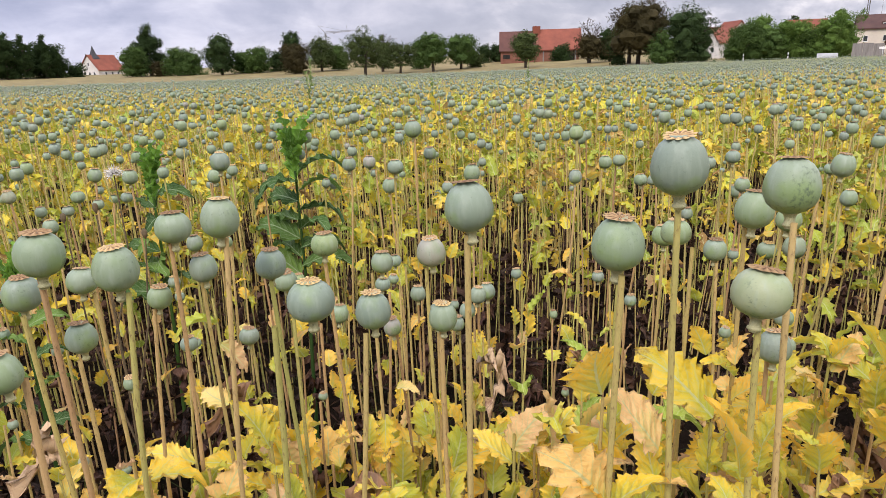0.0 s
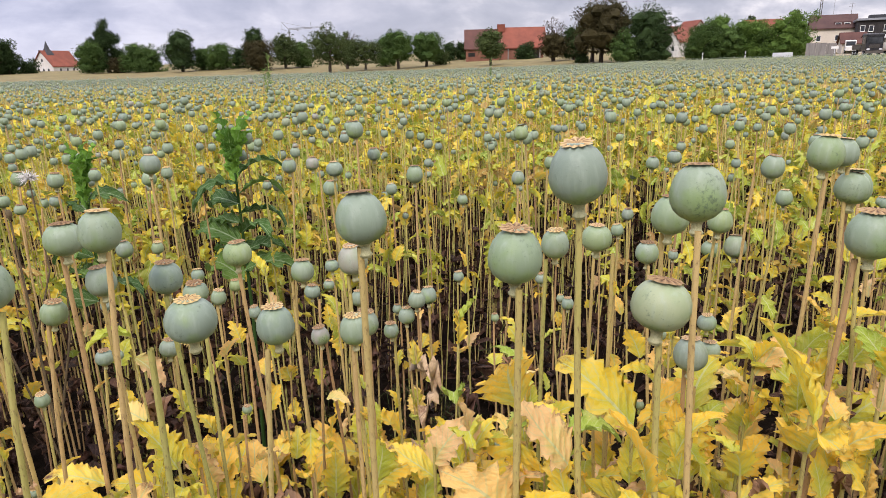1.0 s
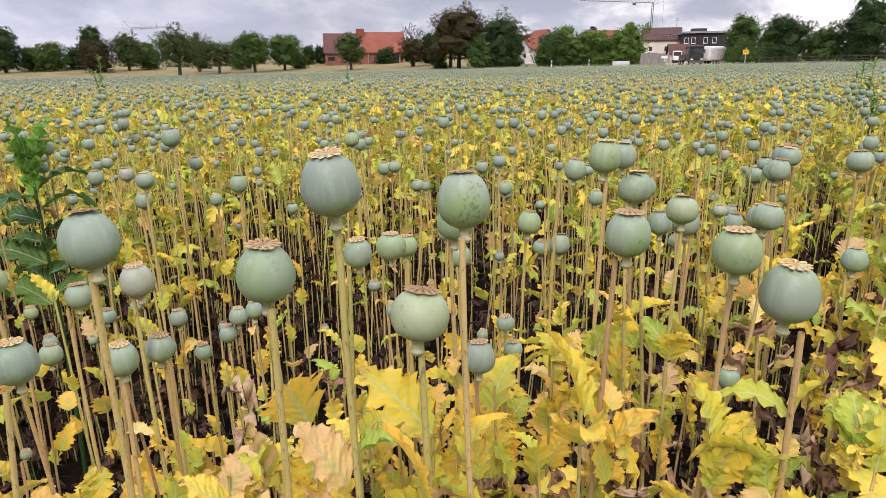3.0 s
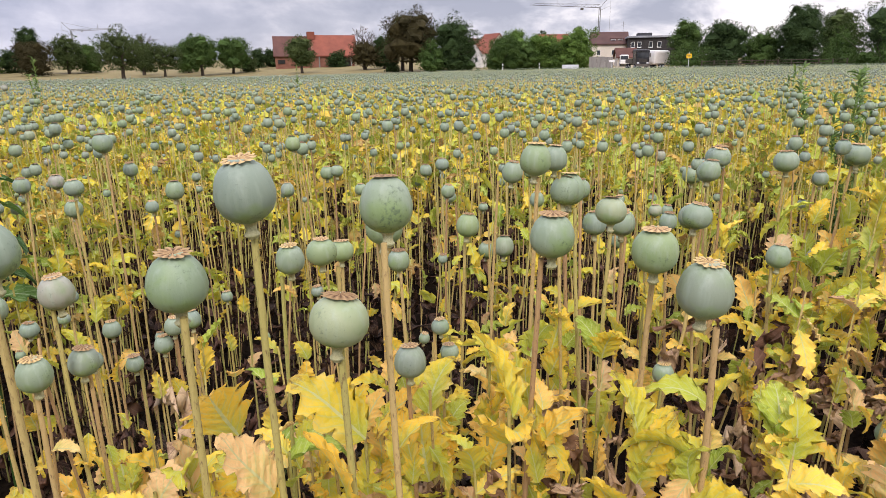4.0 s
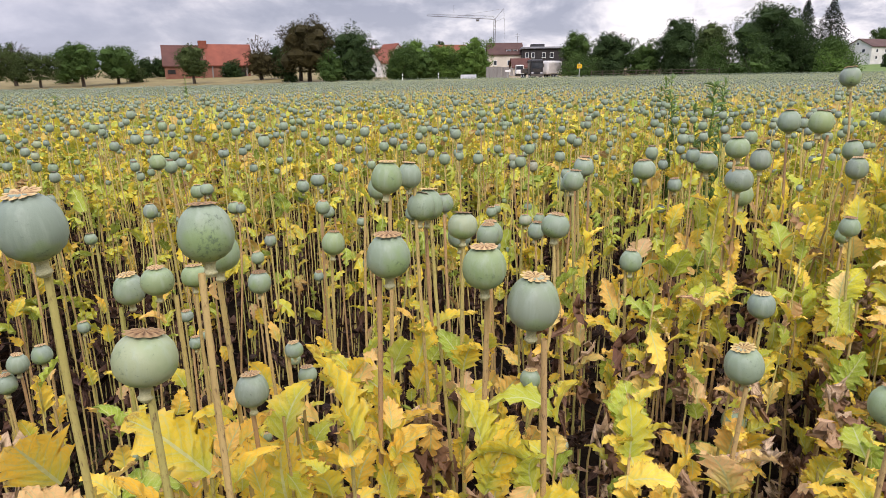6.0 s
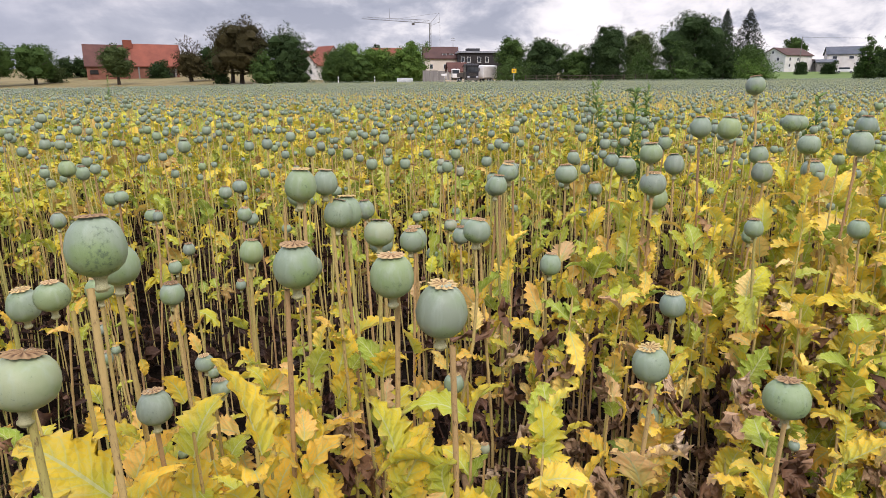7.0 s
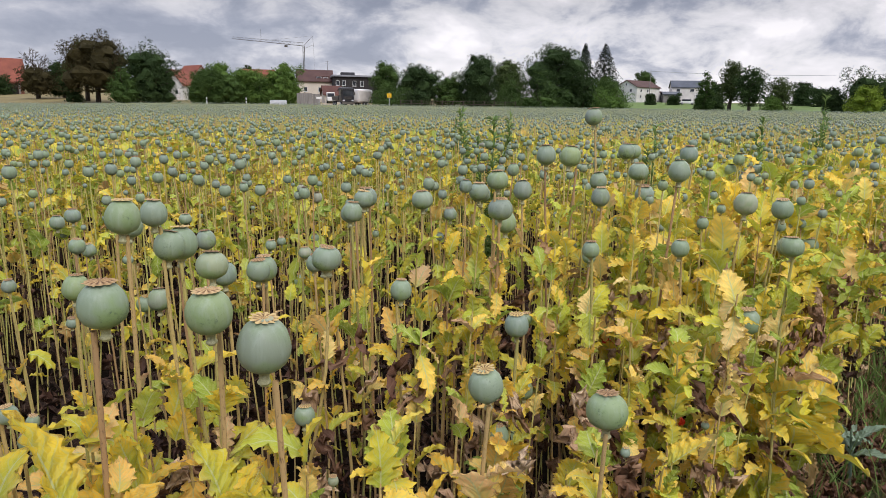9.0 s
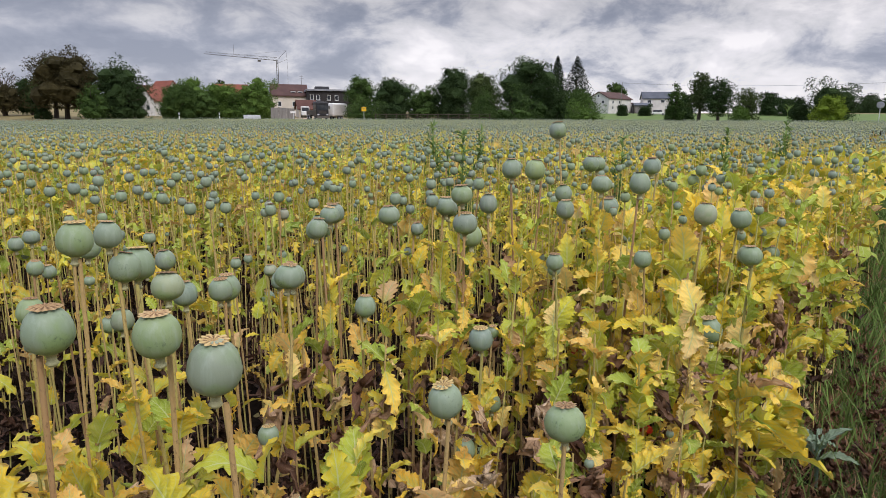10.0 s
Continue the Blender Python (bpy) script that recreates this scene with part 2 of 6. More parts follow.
# withered tones taken near-black: shade deep among the stalks, put into the colour
WITHERED_SHADE = ((0.0, (0.010, 0.006, 0.005)), (0.5, (0.024, 0.012, 0.010)), (0.85, (0.07, 0.034, 0.024)), (1.0, (0.14, 0.075, 0.05)))
LITTER = ((0.0, (0.025, 0.015, 0.012)), (0.6, (0.10, 0.046, 0.026)), (1.0, (0.26, 0.135, 0.07)))
WEED = ((0.0, (0.08, 0.15, 0.04)), (0.6, (0.18, 0.28, 0.07)), (1.0, (0.30, 0.40, 0.12)))
BROAD = ((0.0, (0.035, 0.085, 0.022)), (0.6, (0.065, 0.14, 0.03)), (1.0, (0.15, 0.26, 0.045)))
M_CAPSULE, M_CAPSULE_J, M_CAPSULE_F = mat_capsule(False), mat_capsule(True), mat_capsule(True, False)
M_STEM, M_STEM_J = mat_stem(False), mat_stem(True)
M_LEAF, M_LEAF_J = mat_leaf("yellow_leaf", YELLOW, False), mat_leaf("inner_leaf", INNER, True, 0.4, 0.3)
M_LEAF_MIX = mat_leaf("mixed_leaf", MIXED, False, 0.7, 0.30)
M_LEAF_LIME, M_SHOOT_LIME = mat_leaf("lime_leaf", LIME, False, 0.5, 0.30), mat_leaf("lime_shoot_leaf", LIME, True, 0.5, 0.30)
M_SHOOT, M_SHOOT_DEAD = mat_leaf("shoot_leaf", MIXED, True, 0.7, 0.30), mat_leaf("shoot_withered", WITHERED, True, 0.6, 0.12, (0.2, 0.13, 0.08), False)
# the joined and inner-plant copies carry the gaps' shade in their colour
M_DEAD, M_DEAD_SHADE_J = mat_leaf("withered_leaf", WITHERED, False, 0.6, 0.12, (0.2, 0.13, 0.08), False), mat_leaf("withered_leaf", WITHERED_SHADE, True, 0.6, 0.12, (0.2, 0.13, 0.08), False)
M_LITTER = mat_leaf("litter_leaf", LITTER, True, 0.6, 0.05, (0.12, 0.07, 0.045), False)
M_DEAD_SHADE = mat_leaf("shade_dark_leaf", WITHERED_SHADE, False, 0.6, 0.05, (0.12, 0.07, 0.05), False)
M_WEED_O = mat_leaf("broad_weed_leaf", BROAD, False, 0.0, 0.25, (0.30, 0.38, 0.22))
M_WEED_TIP = mat_leaf("weed_tip_leaf", ((0.0, (0.09, 0.22, 0.03)), (1.0, (0.20, 0.40, 0.05))), False, 0.0, 0.35, (0.30, 0.42, 0.16))
M_SILVER = mat_leaf("silvery_leaf", ((0.0, (0.17, 0.25, 0.17)), (1.0, (0.26, 0.34, 0.22))), False, 0.0, 0.2, (0.42, 0.48, 0.38))
M_WEED = mat_leaf("weed_leaf", WEED, True, 0.0, 0.25, (0.22, 0.32, 0.14))


def mottled(name, dark, light, scale=3.0, rough=0.8, bumpy=0.3, fine=None, spec=0.3, stretch=(1, 1, 1), metal=0.0):
    """A surface whose colour wanders between two tones at two scales."""
    m, n, l, b = material(name, rough, metal, spec)
    a = noise_of(n, l, scale, 4, 0.55, stretch)
    f = noise_of(n, l, fine or scale * 7, 5, 0.65, stretch)
    t = calc(n, l, "ADD", calc(n, l, "MULTIPLY", a, 0.65), calc(n, l, "MULTIPLY", f, 0.35))
    l.new(ramp(n, l, t, ((0.36, dark), (0.64, light))), b.inputs["Base Color"])
    if bumpy:
        bump(n, l, b, f, bumpy, 0.02)
    return m


def foliage(name, dark, light, see_through=0.2):
    m, n, l, b = material(name, 0.85, 0, 0.08)
    r = chance(n, True)
    big = noise_of(n, l, 0.45, 3, 0.5)
    twig = noise_of(n, l, 3.4, 2, 0.6)
    t = calc(n, l, "ADD", calc(n, l, "MULTIPLY", r, 0.26), calc(n, l, "ADD", calc(n, l, "MULTIPLY", big, 0.42), calc(n, l, "MULTIPLY", twig, 0.34)))
    c = ramp(n, l, t, ((0.2, dark), (0.8, light)))
    l.new(c, b.inputs["Base Color"])
    tr = n.new("ShaderNodeBsdfTranslucent")
    l.new(c, tr.inputs[0])
    mix = n.new("ShaderNodeMixShader")
    mix.inputs[0].default_value = see_through
    l.new(b.outputs[0], mix.inputs[1])
    l.new(tr.outputs[0], mix.inputs[2])
    l.new(mix.outputs[0], n["Material Output"].inputs[0])
    return m


def mat_crown():
    """Dry stigma disc: pale ridged rays with dark grooves between them."""
    m, n, l, b = material("dry_stigma", 0.85, 0, 0.2)
    uv = n.new("ShaderNodeUVMap")
    sp = n.new("ShaderNodeSeparateXYZ")
    l.new(uv.outputs[0], sp.inputs[0])
    fine = noise_of(n, l, 5.0, 4, 0.6)
    ray = calc(n, l, "ADD", calc(n, l, "MULTIPLY", sp.outputs[0], 0.75), calc(n, l, "MULTIPLY", fine, 0.45))
    base = ramp(n, l, ray, ((0.15, (0.08, 0.042, 0.026)), (0.5, (0.22, 0.14, 0.075)), (0.8, (0.40, 0.28, 0.15)), (1.0, (0.50, 0.38, 0.21))))
    tip = calc(n, l, "MULTIPLY", calc(n, l, "SUBTRACT", sp.outputs[1], 0.62, True), 2.2, True)
    base = blend(n, l, tip, base, (0.48, 0.37, 0.20))
    tone = ramp(n, l, chance(n, False), ((0.0, (0.45, 0.38, 0.34)), (0.4, (0.7, 0.62, 0.56)), (0.7, (1.0, 0.94, 0.85)), (1.0, (1.0, 1.0, 0.75))))
    l.new(blend(n, l, 1.0, base, tone, "MULTIPLY"), b.inputs["Base Color"])
    return m


M_CROWN = mat_crown()
M_CROWN_J = mottled("dry_stigma_far", (0.13, 0.085, 0.045), (0.25, 0.17, 0.09), 20.0, 0.8)
M_NECK = mottled("pale_receptacle", (0.31, 0.31, 0.16), (0.46, 0.43, 0.25), 45.0, 0.6)
# near-black, well below soil's own tone: the stalks' shade is in the colour
M_SOIL = mottled("shade_dark_soil", (0.005, 0.0038, 0.003), (0.020, 0.014, 0.010), 9.0, 1.0, 0.8, 60.0, 0.02)
M_DRYGRASS = mottled("dry_meadow", (0.12, 0.10, 0.038), (0.235, 0.185, 0.075), 0.35, 0.9, 0.4, 6.0)
M_MEADOW = mottled("green_meadow", (0.06, 0.105, 0.018), (0.12, 0.18, 0.035), 0.3, 0.9, 0.4, 6.0)
M_GRASS = foliage("grass_blades", (0.045, 0.085, 0.020), (0.18, 0.26, 0.07))
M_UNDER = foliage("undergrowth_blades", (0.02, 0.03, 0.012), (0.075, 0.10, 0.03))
M_STRAW = foliage("dry_straw", (0.12, 0.058, 0.036), (0.42, 0.25, 0.145))
M_RED = mottled("red_petal", (0.50, 0.03, 0.01), (0.75, 0.09, 0.03), 40.0, 0.5)
M_THISTLE = mottled("dry_thistle_stem", (0.07, 0.055, 0.03), (0.17, 0.12, 0.065), 30.0, 0.9)
M_FLUFF = mottled("white_fluff", (0.6, 0.58, 0.54), (0.85, 0.83, 0.8), 90.0, 0.9)
M_CANOPY = mottled("poppy_canopy", (0.07, 0.085, 0.035), (0.25, 0.25, 0.08), 4.0, 0.9, 0.5, 25.0)
M_TREE_DARK = foliage("dark_foliage", (0.013, 0.025, 0.010), (0.054, 0.090, 0.030))
M_TREE = foliage("green_foliage", (0.022, 0.045, 0.013), (0.088, 0.146, 0.038))
M_TREE_BRIGHT = foliage("bright_foliage", (0.040, 0.084, 0.018), (0.138, 0.222, 0.048))
M_TREE_LIME = foliage("lime_foliage", (0.09, 0.15, 0.018), (0.21, 0.28, 0.035), 0.3)
M_TREE_BROWN = foliage("brownish_foliage", (0.022, 0.021, 0.010), (0.075, 0.062, 0.026))
M_TREE_OLIVE = foliage("olive_foliage", (0.023, 0.036, 0.013), (0.093, 0.126, 0.042))
M_FIR = foliage("fir_needles", (0.010, 0.016, 0.011), (0.024, 0.034, 0.018), 0.05)
M_BARK = mottled("bark", (0.035, 0.027, 0.02), (0.10, 0.08, 0.06), 3.0, 0.95, 0.8, 20.0, stretch=(3, 3, 0.6))
M_ROOF_RED = mottled("red_roof_tiles", (0.15, 0.045, 0.028), (0.24, 0.072, 0.042), 0.5, 0.8, 0.4, 7.0)
M_ROOF_DARK = mottled("weathered_roof_tiles", (0.065, 0.03, 0.024), (0.115, 0.05, 0.038), 0.5, 0.85, 0.4, 7.0)
M_ROOF_BROWN = mottled("brown_roof_tiles", (0.055, 0.028, 0.024), (0.09, 0.045, 0.036), 0.5, 0.8, 0.4, 7.0)
M_ROOF_BLACK = mottled("slate", (0.03, 0.03, 0.033), (0.06, 0.06, 0.065), 0.7, 0.6, 0.3, 9.0)
M_ROOF_GREY = mottled("grey_metal_roof", (0.20, 0.21, 0.23), (0.31, 0.32, 0.34), 0.4, 0.5, 0.1, 6.0)
M_ROOF_BLUE = mottled("blue_grey_roof", (0.045, 0.055, 0.07), (0.08, 0.09, 0.11), 0.5, 0.6, 0.2, 6.0)
M_PLASTER = mottled("white_plaster", (0.50, 0.48, 0.45), (0.66, 0.64, 0.60), 0.5, 0.9, 0.15, 8.0)
M_CREAM = mottled("cream_plaster", (0.52, 0.46, 0.38), (0.66, 0.60, 0.50), 0.5, 0.9, 0.15, 8.0)
M_BRICK = mottled("red_brick", (0.15, 0.06, 0.04), (0.26, 0.12, 0.08), 0.8, 0.9, 0.4, 9.0)
M_BLACKWOOD = mottled("black_timber_cladding", (0.018, 0.016, 0.016), (0.045, 0.04, 0.038), 1.0, 0.8, 0.3, 8.0, stretch=(6, 6, 0.5))
M_GREYWOOD = mottled("grey_boards", (0.14, 0.13, 0.12), (0.25, 0.24, 0.22), 1.0, 0.9, 0.3, 8.0, stretch=(5, 5, 0.5))
M_GLASS = mottled("dark_window_glass", (0.02, 0.024, 0.028), (0.045, 0.05, 0.055), 1.0, 0.12, 0.0, 5.0, 0.6)
M_FRAME = mottled("white_frame", (0.62, 0.62, 0.6), (0.75, 0.75, 0.73), 2.0, 0.6, 0.0)
M_STEEL = mottled("dark_steel", (0.06, 0.055, 0.048), (0.11, 0.10, 0.085), 1.0, 0.55, 0.0, 9.0)
M_ALU = mottled("pale_metal", (0.42, 0.44, 0.46), (0.58, 0.60, 0.62), 1.5, 0.45, 0.0, 9.0)
M_TRUCK = mottled("black_truck_paint", (0.012, 0.012, 0.014), (0.03, 0.03, 0.034), 1.0, 0.35, 0.0, 6.0, 0.5)
M_TYRE = mottled("tyre_rubber", (0.012, 0.012, 0.012), (0.03, 0.03, 0.03), 4.0, 0.9, 0.2)
M_WHITE = mottled("white_coachwork", (0.58, 0.57, 0.54), (0.72, 0.71, 0.68), 0.6, 0.5, 0.0, 5.0)
M_SIGN = mottled("yellow_sign_face", (0.72, 0.42, 0.01), (0.80, 0.48, 0.02), 2.0, 0.5, 0.0)
M_DARK = mottled("dark_interior", (0.012, 0.011, 0.01), (0.03, 0.027, 0.024), 1.0, 0.9, 0.0)
M_CLAY = mottled("bare_clay", (0.30, 0.22, 0.15), (0.44, 0.34, 0.24), 0.6, 0.95, 0.4, 5.0)
M_PATH = mottled("path_turf", (0.03, 0.04, 0.015), (0.08, 0.095, 0.03), 6.0, 0.95, 0.8, 40.0)

# ---- building helpers ----
def mesh_of(name, verts, faces, mat, uvs=None, smooth=True):
    """A mesh from arrays of corners and triangles (or quads, one kind only)."""
    verts, faces = np.asarray(verts, dtype=np.float32), np.asarray(faces, dtype=np.int32)
    me = bpy.data.meshes.new(name)
    k = faces.shape[1]
    me.vertices.add(len(verts))
    me.vertices.foreach_set("co", verts.ravel())
    me.loops.add(faces.size)
    me.loops.foreach_set("vertex_index", faces.ravel())
    me.polygons.add(len(faces))
    me.polygons.foreach_set("loop_start", np.arange(0, faces.size, k, dtype=np.int32))
    me.polygons.foreach_set("use_smooth", np.full(len(faces), smooth, dtype=bool))
    if uvs is not None:
        layer = me.uv_layers.new(name="UVMap")
        layer.data.foreach_set("uv", np.asarray(uvs, dtype=np.float32)[faces.ravel()].ravel())
    me.update(calc_edges=True)
    me.materials.append(mat)
    return me


def part(name, me, mat=None, parent=None, label="", m=None):
    """Links a mesh, or a bmesh, as one object under a thing or a part."""
    if isinstance(me, bmesh.types.BMesh):
        data = bpy.data.meshes.new(name)
        me.to_mesh(data)
        me.free()
        data.materials.append(mat)
        me = data
    ob = new(name, me)
    ob.parent = parent
    if m is not None:
        ob.matrix_basis = m
    if label:
        ob["label"] = label
    return ob


def thing(name, label, category, group="", kind="", m=None):
    ob = tagged(new(name), label, category, group, kind)
    ob.empty_display_size = 0.1
    if m is not None:
        ob.matrix_basis = m
    return ob


class Pile:
    """Joins many copies of small shapes into one mesh, with numpy."""

    def __init__(self):
        self.v, self.f, self.uv, self.n = [], [], [], 0

    def add(self, shape, rot, pos):
        v, f, uv = shape
        k, nv = len(pos), len(v)
        if k == 0:
            return
        self.v.append((np.einsum("kij,nj->kni", rot, v) + pos[:, None, :]).reshape(-1, 3).astype(np.float32))
        self.f.append((f[None] + (np.arange(k) * nv)[:, None, None] + self.n).reshape(-1, f.shape[1]))
        self.uv.append(np.tile(uv, (k, 1)).astype(np.float32))
        self.n += k * nv

    def mesh(self, name, mat, smooth=True):
        return mesh_of(name, np.concatenate(self.v), np.concatenate(self.f), mat, np.concatenate(self.uv), smooth)


def turns(yaw, tilt=None, side=None, scale=None):
    """Rotations about z after a tilt about x and a roll about y, with scales."""
    yaw = np.asarray(yaw, float)
    k = len(yaw)
    tilt = np.zeros(k) if tilt is None else np.asarray(tilt, float)
    side = np.zeros(k) if side is None else np.asarray(side, float)
    cz, sz, cx, sx, cy, sy = np.cos(yaw), np.sin(yaw), np.cos(tilt), np.sin(tilt), np.cos(side), np.sin(side)
    o, i = np.zeros(k), np.ones(k)
    rz = np.stack([cz, -sz, o, sz, cz, o, o, o, i], 1).reshape(k, 3, 3)
    rx = np.stack([i, o, o, o, cx, -sx, o, sx, cx], 1).reshape(k, 3, 3)
    ry = np.stack([cy, o, sy, o, i, o, -sy, o, cy], 1).reshape(k, 3, 3)
    m = rz @ rx @ ry
    if scale is not None:
        s = np.asarray(scale, float)
        m = m * (s[:, None, None] if s.ndim == 1 else s[:, None, :])
    return m


def tri(quads):
    q = np.asarray(quads)
    return np.concatenate([q[:, [0, 1, 2]], q[:, [0, 2, 3]]])


def lathe(profile, seg, ribs=0, depth=0.0, cap=True):
    """A turned shape from (radius, height) pairs; ribs run from top to bottom."""
    a = np.arange(seg) * 2 * math.pi / seg
    v, f = [], []
    for r, z in profile:
        k = 1 + (depth * np.cos(a * ribs) if ribs else 0 * a)
        v.append(np.stack([r * k * np.cos(a), r * k * np.sin(a), np.full(seg, z)], 1))
    n = len(profile)
    for i in range(n - 1):
        for j in range(seg):
            f.append((i * seg + j, i * seg + (j + 1) % seg, (i + 1) * seg + (j + 1) % seg, (i + 1) * seg + j))
    v = np.concatenate(v)
    f = tri(f)
    if cap:
        top = len(v)
        v = np.concatenate([v, [[0, 0, profile[-1][1]]]])
        f = np.concatenate([f, [((n - 1) * seg + j, (n - 1) * seg + (j + 1) % seg, top) for j in range(seg)]])
    return v, f, np.zeros((len(v), 2))


def tube(points, radii, seg=6):
    """A tapered tube along a line of points."""
    p, v, f = np.asarray(points, float), [], []
    n = len(p)
    a = np.arange(seg) * 2 * math.pi / seg
    for i in range(n):
        d = p[min(i + 1, n - 1)] - p[max(i - 1, 0)]
        d /= np.linalg.norm(d) + 1e-9
        s = np.cross(d, (0, 1, 0) if abs(d[1]) < 0.9 else (1, 0, 0))
        s /= np.linalg.norm(s)
        t = np.cross(d, s)
        v.append(p[i] + radii[i] * (np.cos(a)[:, None] * s + np.sin(a)[:, None] * t))
    for i in range(n - 1):
        for j in range(seg):
            f.append((i * seg + j, i * seg + (j + 1) % seg, (i + 1) * seg + (j + 1) % seg, (i + 1) * seg + j))
    v = np.concatenate(v)
    return v, tri(f), np.zeros((len(v), 2))


def joined(shapes):
    v, f, uv, n = [], [], [], 0
    for a, b, c in shapes:
        v.append(a), f.append(np.asarray(b) + n), uv.append(c)
        n += len(a)
    return np.concatenate(v), np.concatenate(f), np.concatenate(uv)


def leaf_shape(rng, rows=19, cols=5, width=0.40, lobes=0.24, curl=0.35, droop=0.5, wrinkle=0.05):
    """A clasping poppy leaf one unit long along +y: rounded lobes cut by narrow notches, coarse teeth, undulating margin."""
    us = np.sign(np.linspace(-1, 1, cols)) * np.abs(np.linspace(-1, 1, cols)) ** 0.8
    v, uv, f = [], [], []
    ph, ph2, beat = rng.random() * 6, rng.random() * 6, rng.uniform(3.2, 4.8)
    twist, sweep = rng.normal(0, 0.35), rng.normal(0, 0.10)
    bumps = rng.normal(0, 1, (4, 2))
    for i in range(rows):
        t = i / (rows - 1)
        env = width * (0.62 + 0.38 * math.sin(math.pi * min(1.0, 0.12 + 1.05 * t))) * math.sqrt(max(0.0, 1 - t ** 3.2))
        lean = droop * t * t
        for c, u in enumerate(us):
            right = u > 0
            notch = (0.5 + 0.5 * math.cos(2 * math.pi * beat * t + (ph if right else ph2))) ** 2.2
            lobe = 1.0 - 1.6 * lobes * notch * abs(u) ** 2
            tooth = 1.0 - (abs(u) > 0.93) * ((0.17 if (i + right) % 2 else 0.0) + 0.08 * rng.random())
            x = u * env * lobe * tooth
            yy = t + 0.11 * abs(u) * (1 - t) + 0.05 * abs(u)
            wave = math.sin(2 * math.pi * beat * t + (ph if right else ph2) + 1.2)
            ruffle = wrinkle * (1.25 * wave * u * u + 0.55 * math.sin(17 * t + 5 * u + ph2) * abs(u))
            quilt = 0.35 * wrinkle * math.sin(2 * math.pi * beat * 2 * (t - 0.25 * abs(u)) + ph) * (abs(u) * (1 - abs(u)) * 4)
            zz = curl * abs(x) ** 1.3 * (1 - 0.6 * t) + ruffle + quilt + 0.1 * wrinkle * (rng.random() - 0.5)
            zz += 0.4 * wrinkle * (bumps[0, 0] * math.sin(4 * t + bumps[1, 0]) + bumps[2, 0] * math.sin(6 * t + 2 * u + bumps[3, 0])) * t
            tw = twist * t
            v.append((x * math.cos(tw) - zz * math.sin(tw) + sweep * t * t, yy * math.cos(lean * 0.7), zz * math.cos(tw) + x * math.sin(tw) - lean * t * 0.6))
            uv.append(((u + 1) / 2, t))
    for i in range(rows - 1):
        for c in range(cols - 1):
            a = i * cols + c
            f.append((a, a + 1, a + cols + 1, a + cols))
    return np.array(v), tri(f), np.array(uv)


def crumpled(rng, rows=15, cols=5):
    """A shrivelled dead leaf: deeply cut, curled in on itself, hanging in folds."""
    v, f, uv = leaf_shape(rng, rows, cols, 0.30, 0.5, 1.6, 1.5, 0.20)
    t = uv[:, 1]
    roll = rng.uniform(2.0, 4.5) * t * t
    y, z = v[:, 1].copy(), v[:, 2].copy()
    v[:, 1] = y * 0.8 * np.cos(roll * 0.5) + 0.12 * np.sin(roll * 2.0)
    v[:, 2] = z - 0.35 * y * np.sin(roll * 0.5)
    fold = rng.normal(0, 0.045, v.shape) + 0.05 * np.sin(v[:, [1, 2, 0]] * 19 + rng.random() * 6)
    return v + fold, f, uv


rng = np.random.default_rng(7)
LEAVES = [leaf_shape(rng, 23, 5, 0.27 + 0.13 * rng.random(), 0.10 + 0.24 * rng.random(), 0.2 + 0.9 * rng.random(), 0.05 + 0.9 * rng.random(), 0.022 + 0.036 * rng.random()) for _ in range(18)]
LEAVES_MID = [leaf_shape(rng, 8, 4, 0.34, 0.40, 0.6, 0.2 + 0.8 * rng.random(), 0.10) for _ in range(5)]
LEAVES_SPECK = [leaf_shape(rng, 3, 2, 0.42, 0.2, 0.4, 0.6, 0.05) for _ in range(2)]
LEAVES_TINY = [leaf_shape(rng, 3, 3, 0.45, 0.2, 0.4, 0.6, 0.05) for _ in range(2)]
DEAD = [crumpled(rng) for _ in range(6)]
DEAD_MID = [crumpled(rng, 5, 3) for _ in range(4)]
BODY = ((0.10, -0.055), (0.17, -0.03), (0.30, 0.03), (0.415, 0.13), (0.48, 0.27), (0.50, 0.42), (0.485, 0.57), (0.435, 0.71), (0.35, 0.825), (0.25, 0.895), (0.19, 0.925), (0.175, 0.955))
CAPSULES = [
    lathe(BODY, 33, 11, 0.004),
    lathe([(r * (0.97 if z > 0.5 else 1.0), z * 1.06) for r, z in BODY], 36, 12, 0.006),
    lathe([(r * 1.04, z * 0.92) for r, z in BODY], 30, 10, 0.004),
    lathe([(r * (1.0 - 0.16 * max(0, z - 0.35)), z * 1.02) for r, z in BODY], 30, 10, 0.009),
]
CAPSULE_MID = lathe([BODY[i] for i in (0, 2, 3, 5, 7, 8, 11)], 11)
CAPSULE_LESS = lathe([BODY[i] for i in (0, 3, 5, 8, 11)], 6)
CAPSULE_FAR = lathe(((0.26, 0.0), (0.50, 0.36), (0.40, 0.74)), 5)
CAPSULE_SPECK = lathe(((0.40, 0.1), (0.47, 0.60)), 4)
for shape in (CAPSULE_FAR, CAPSULE_SPECK):
    shape[0][-1, 2] = 0.96
CAPSULE_DOT = (np.array([(0, 0, -0.12), (0.5, 0, 0.42), (0, 0.5, 0.42), (-0.5, 0, 0.42), (0, -0.5, 0.42), (0, 0, 1.0)]), np.array([(0, 2, 1), (0, 3, 2), (0, 4, 3), (0, 1, 4), (5, 1, 2), (5, 2, 3), (5, 3, 4), (5, 4, 1)]), np.zeros((6, 2)))
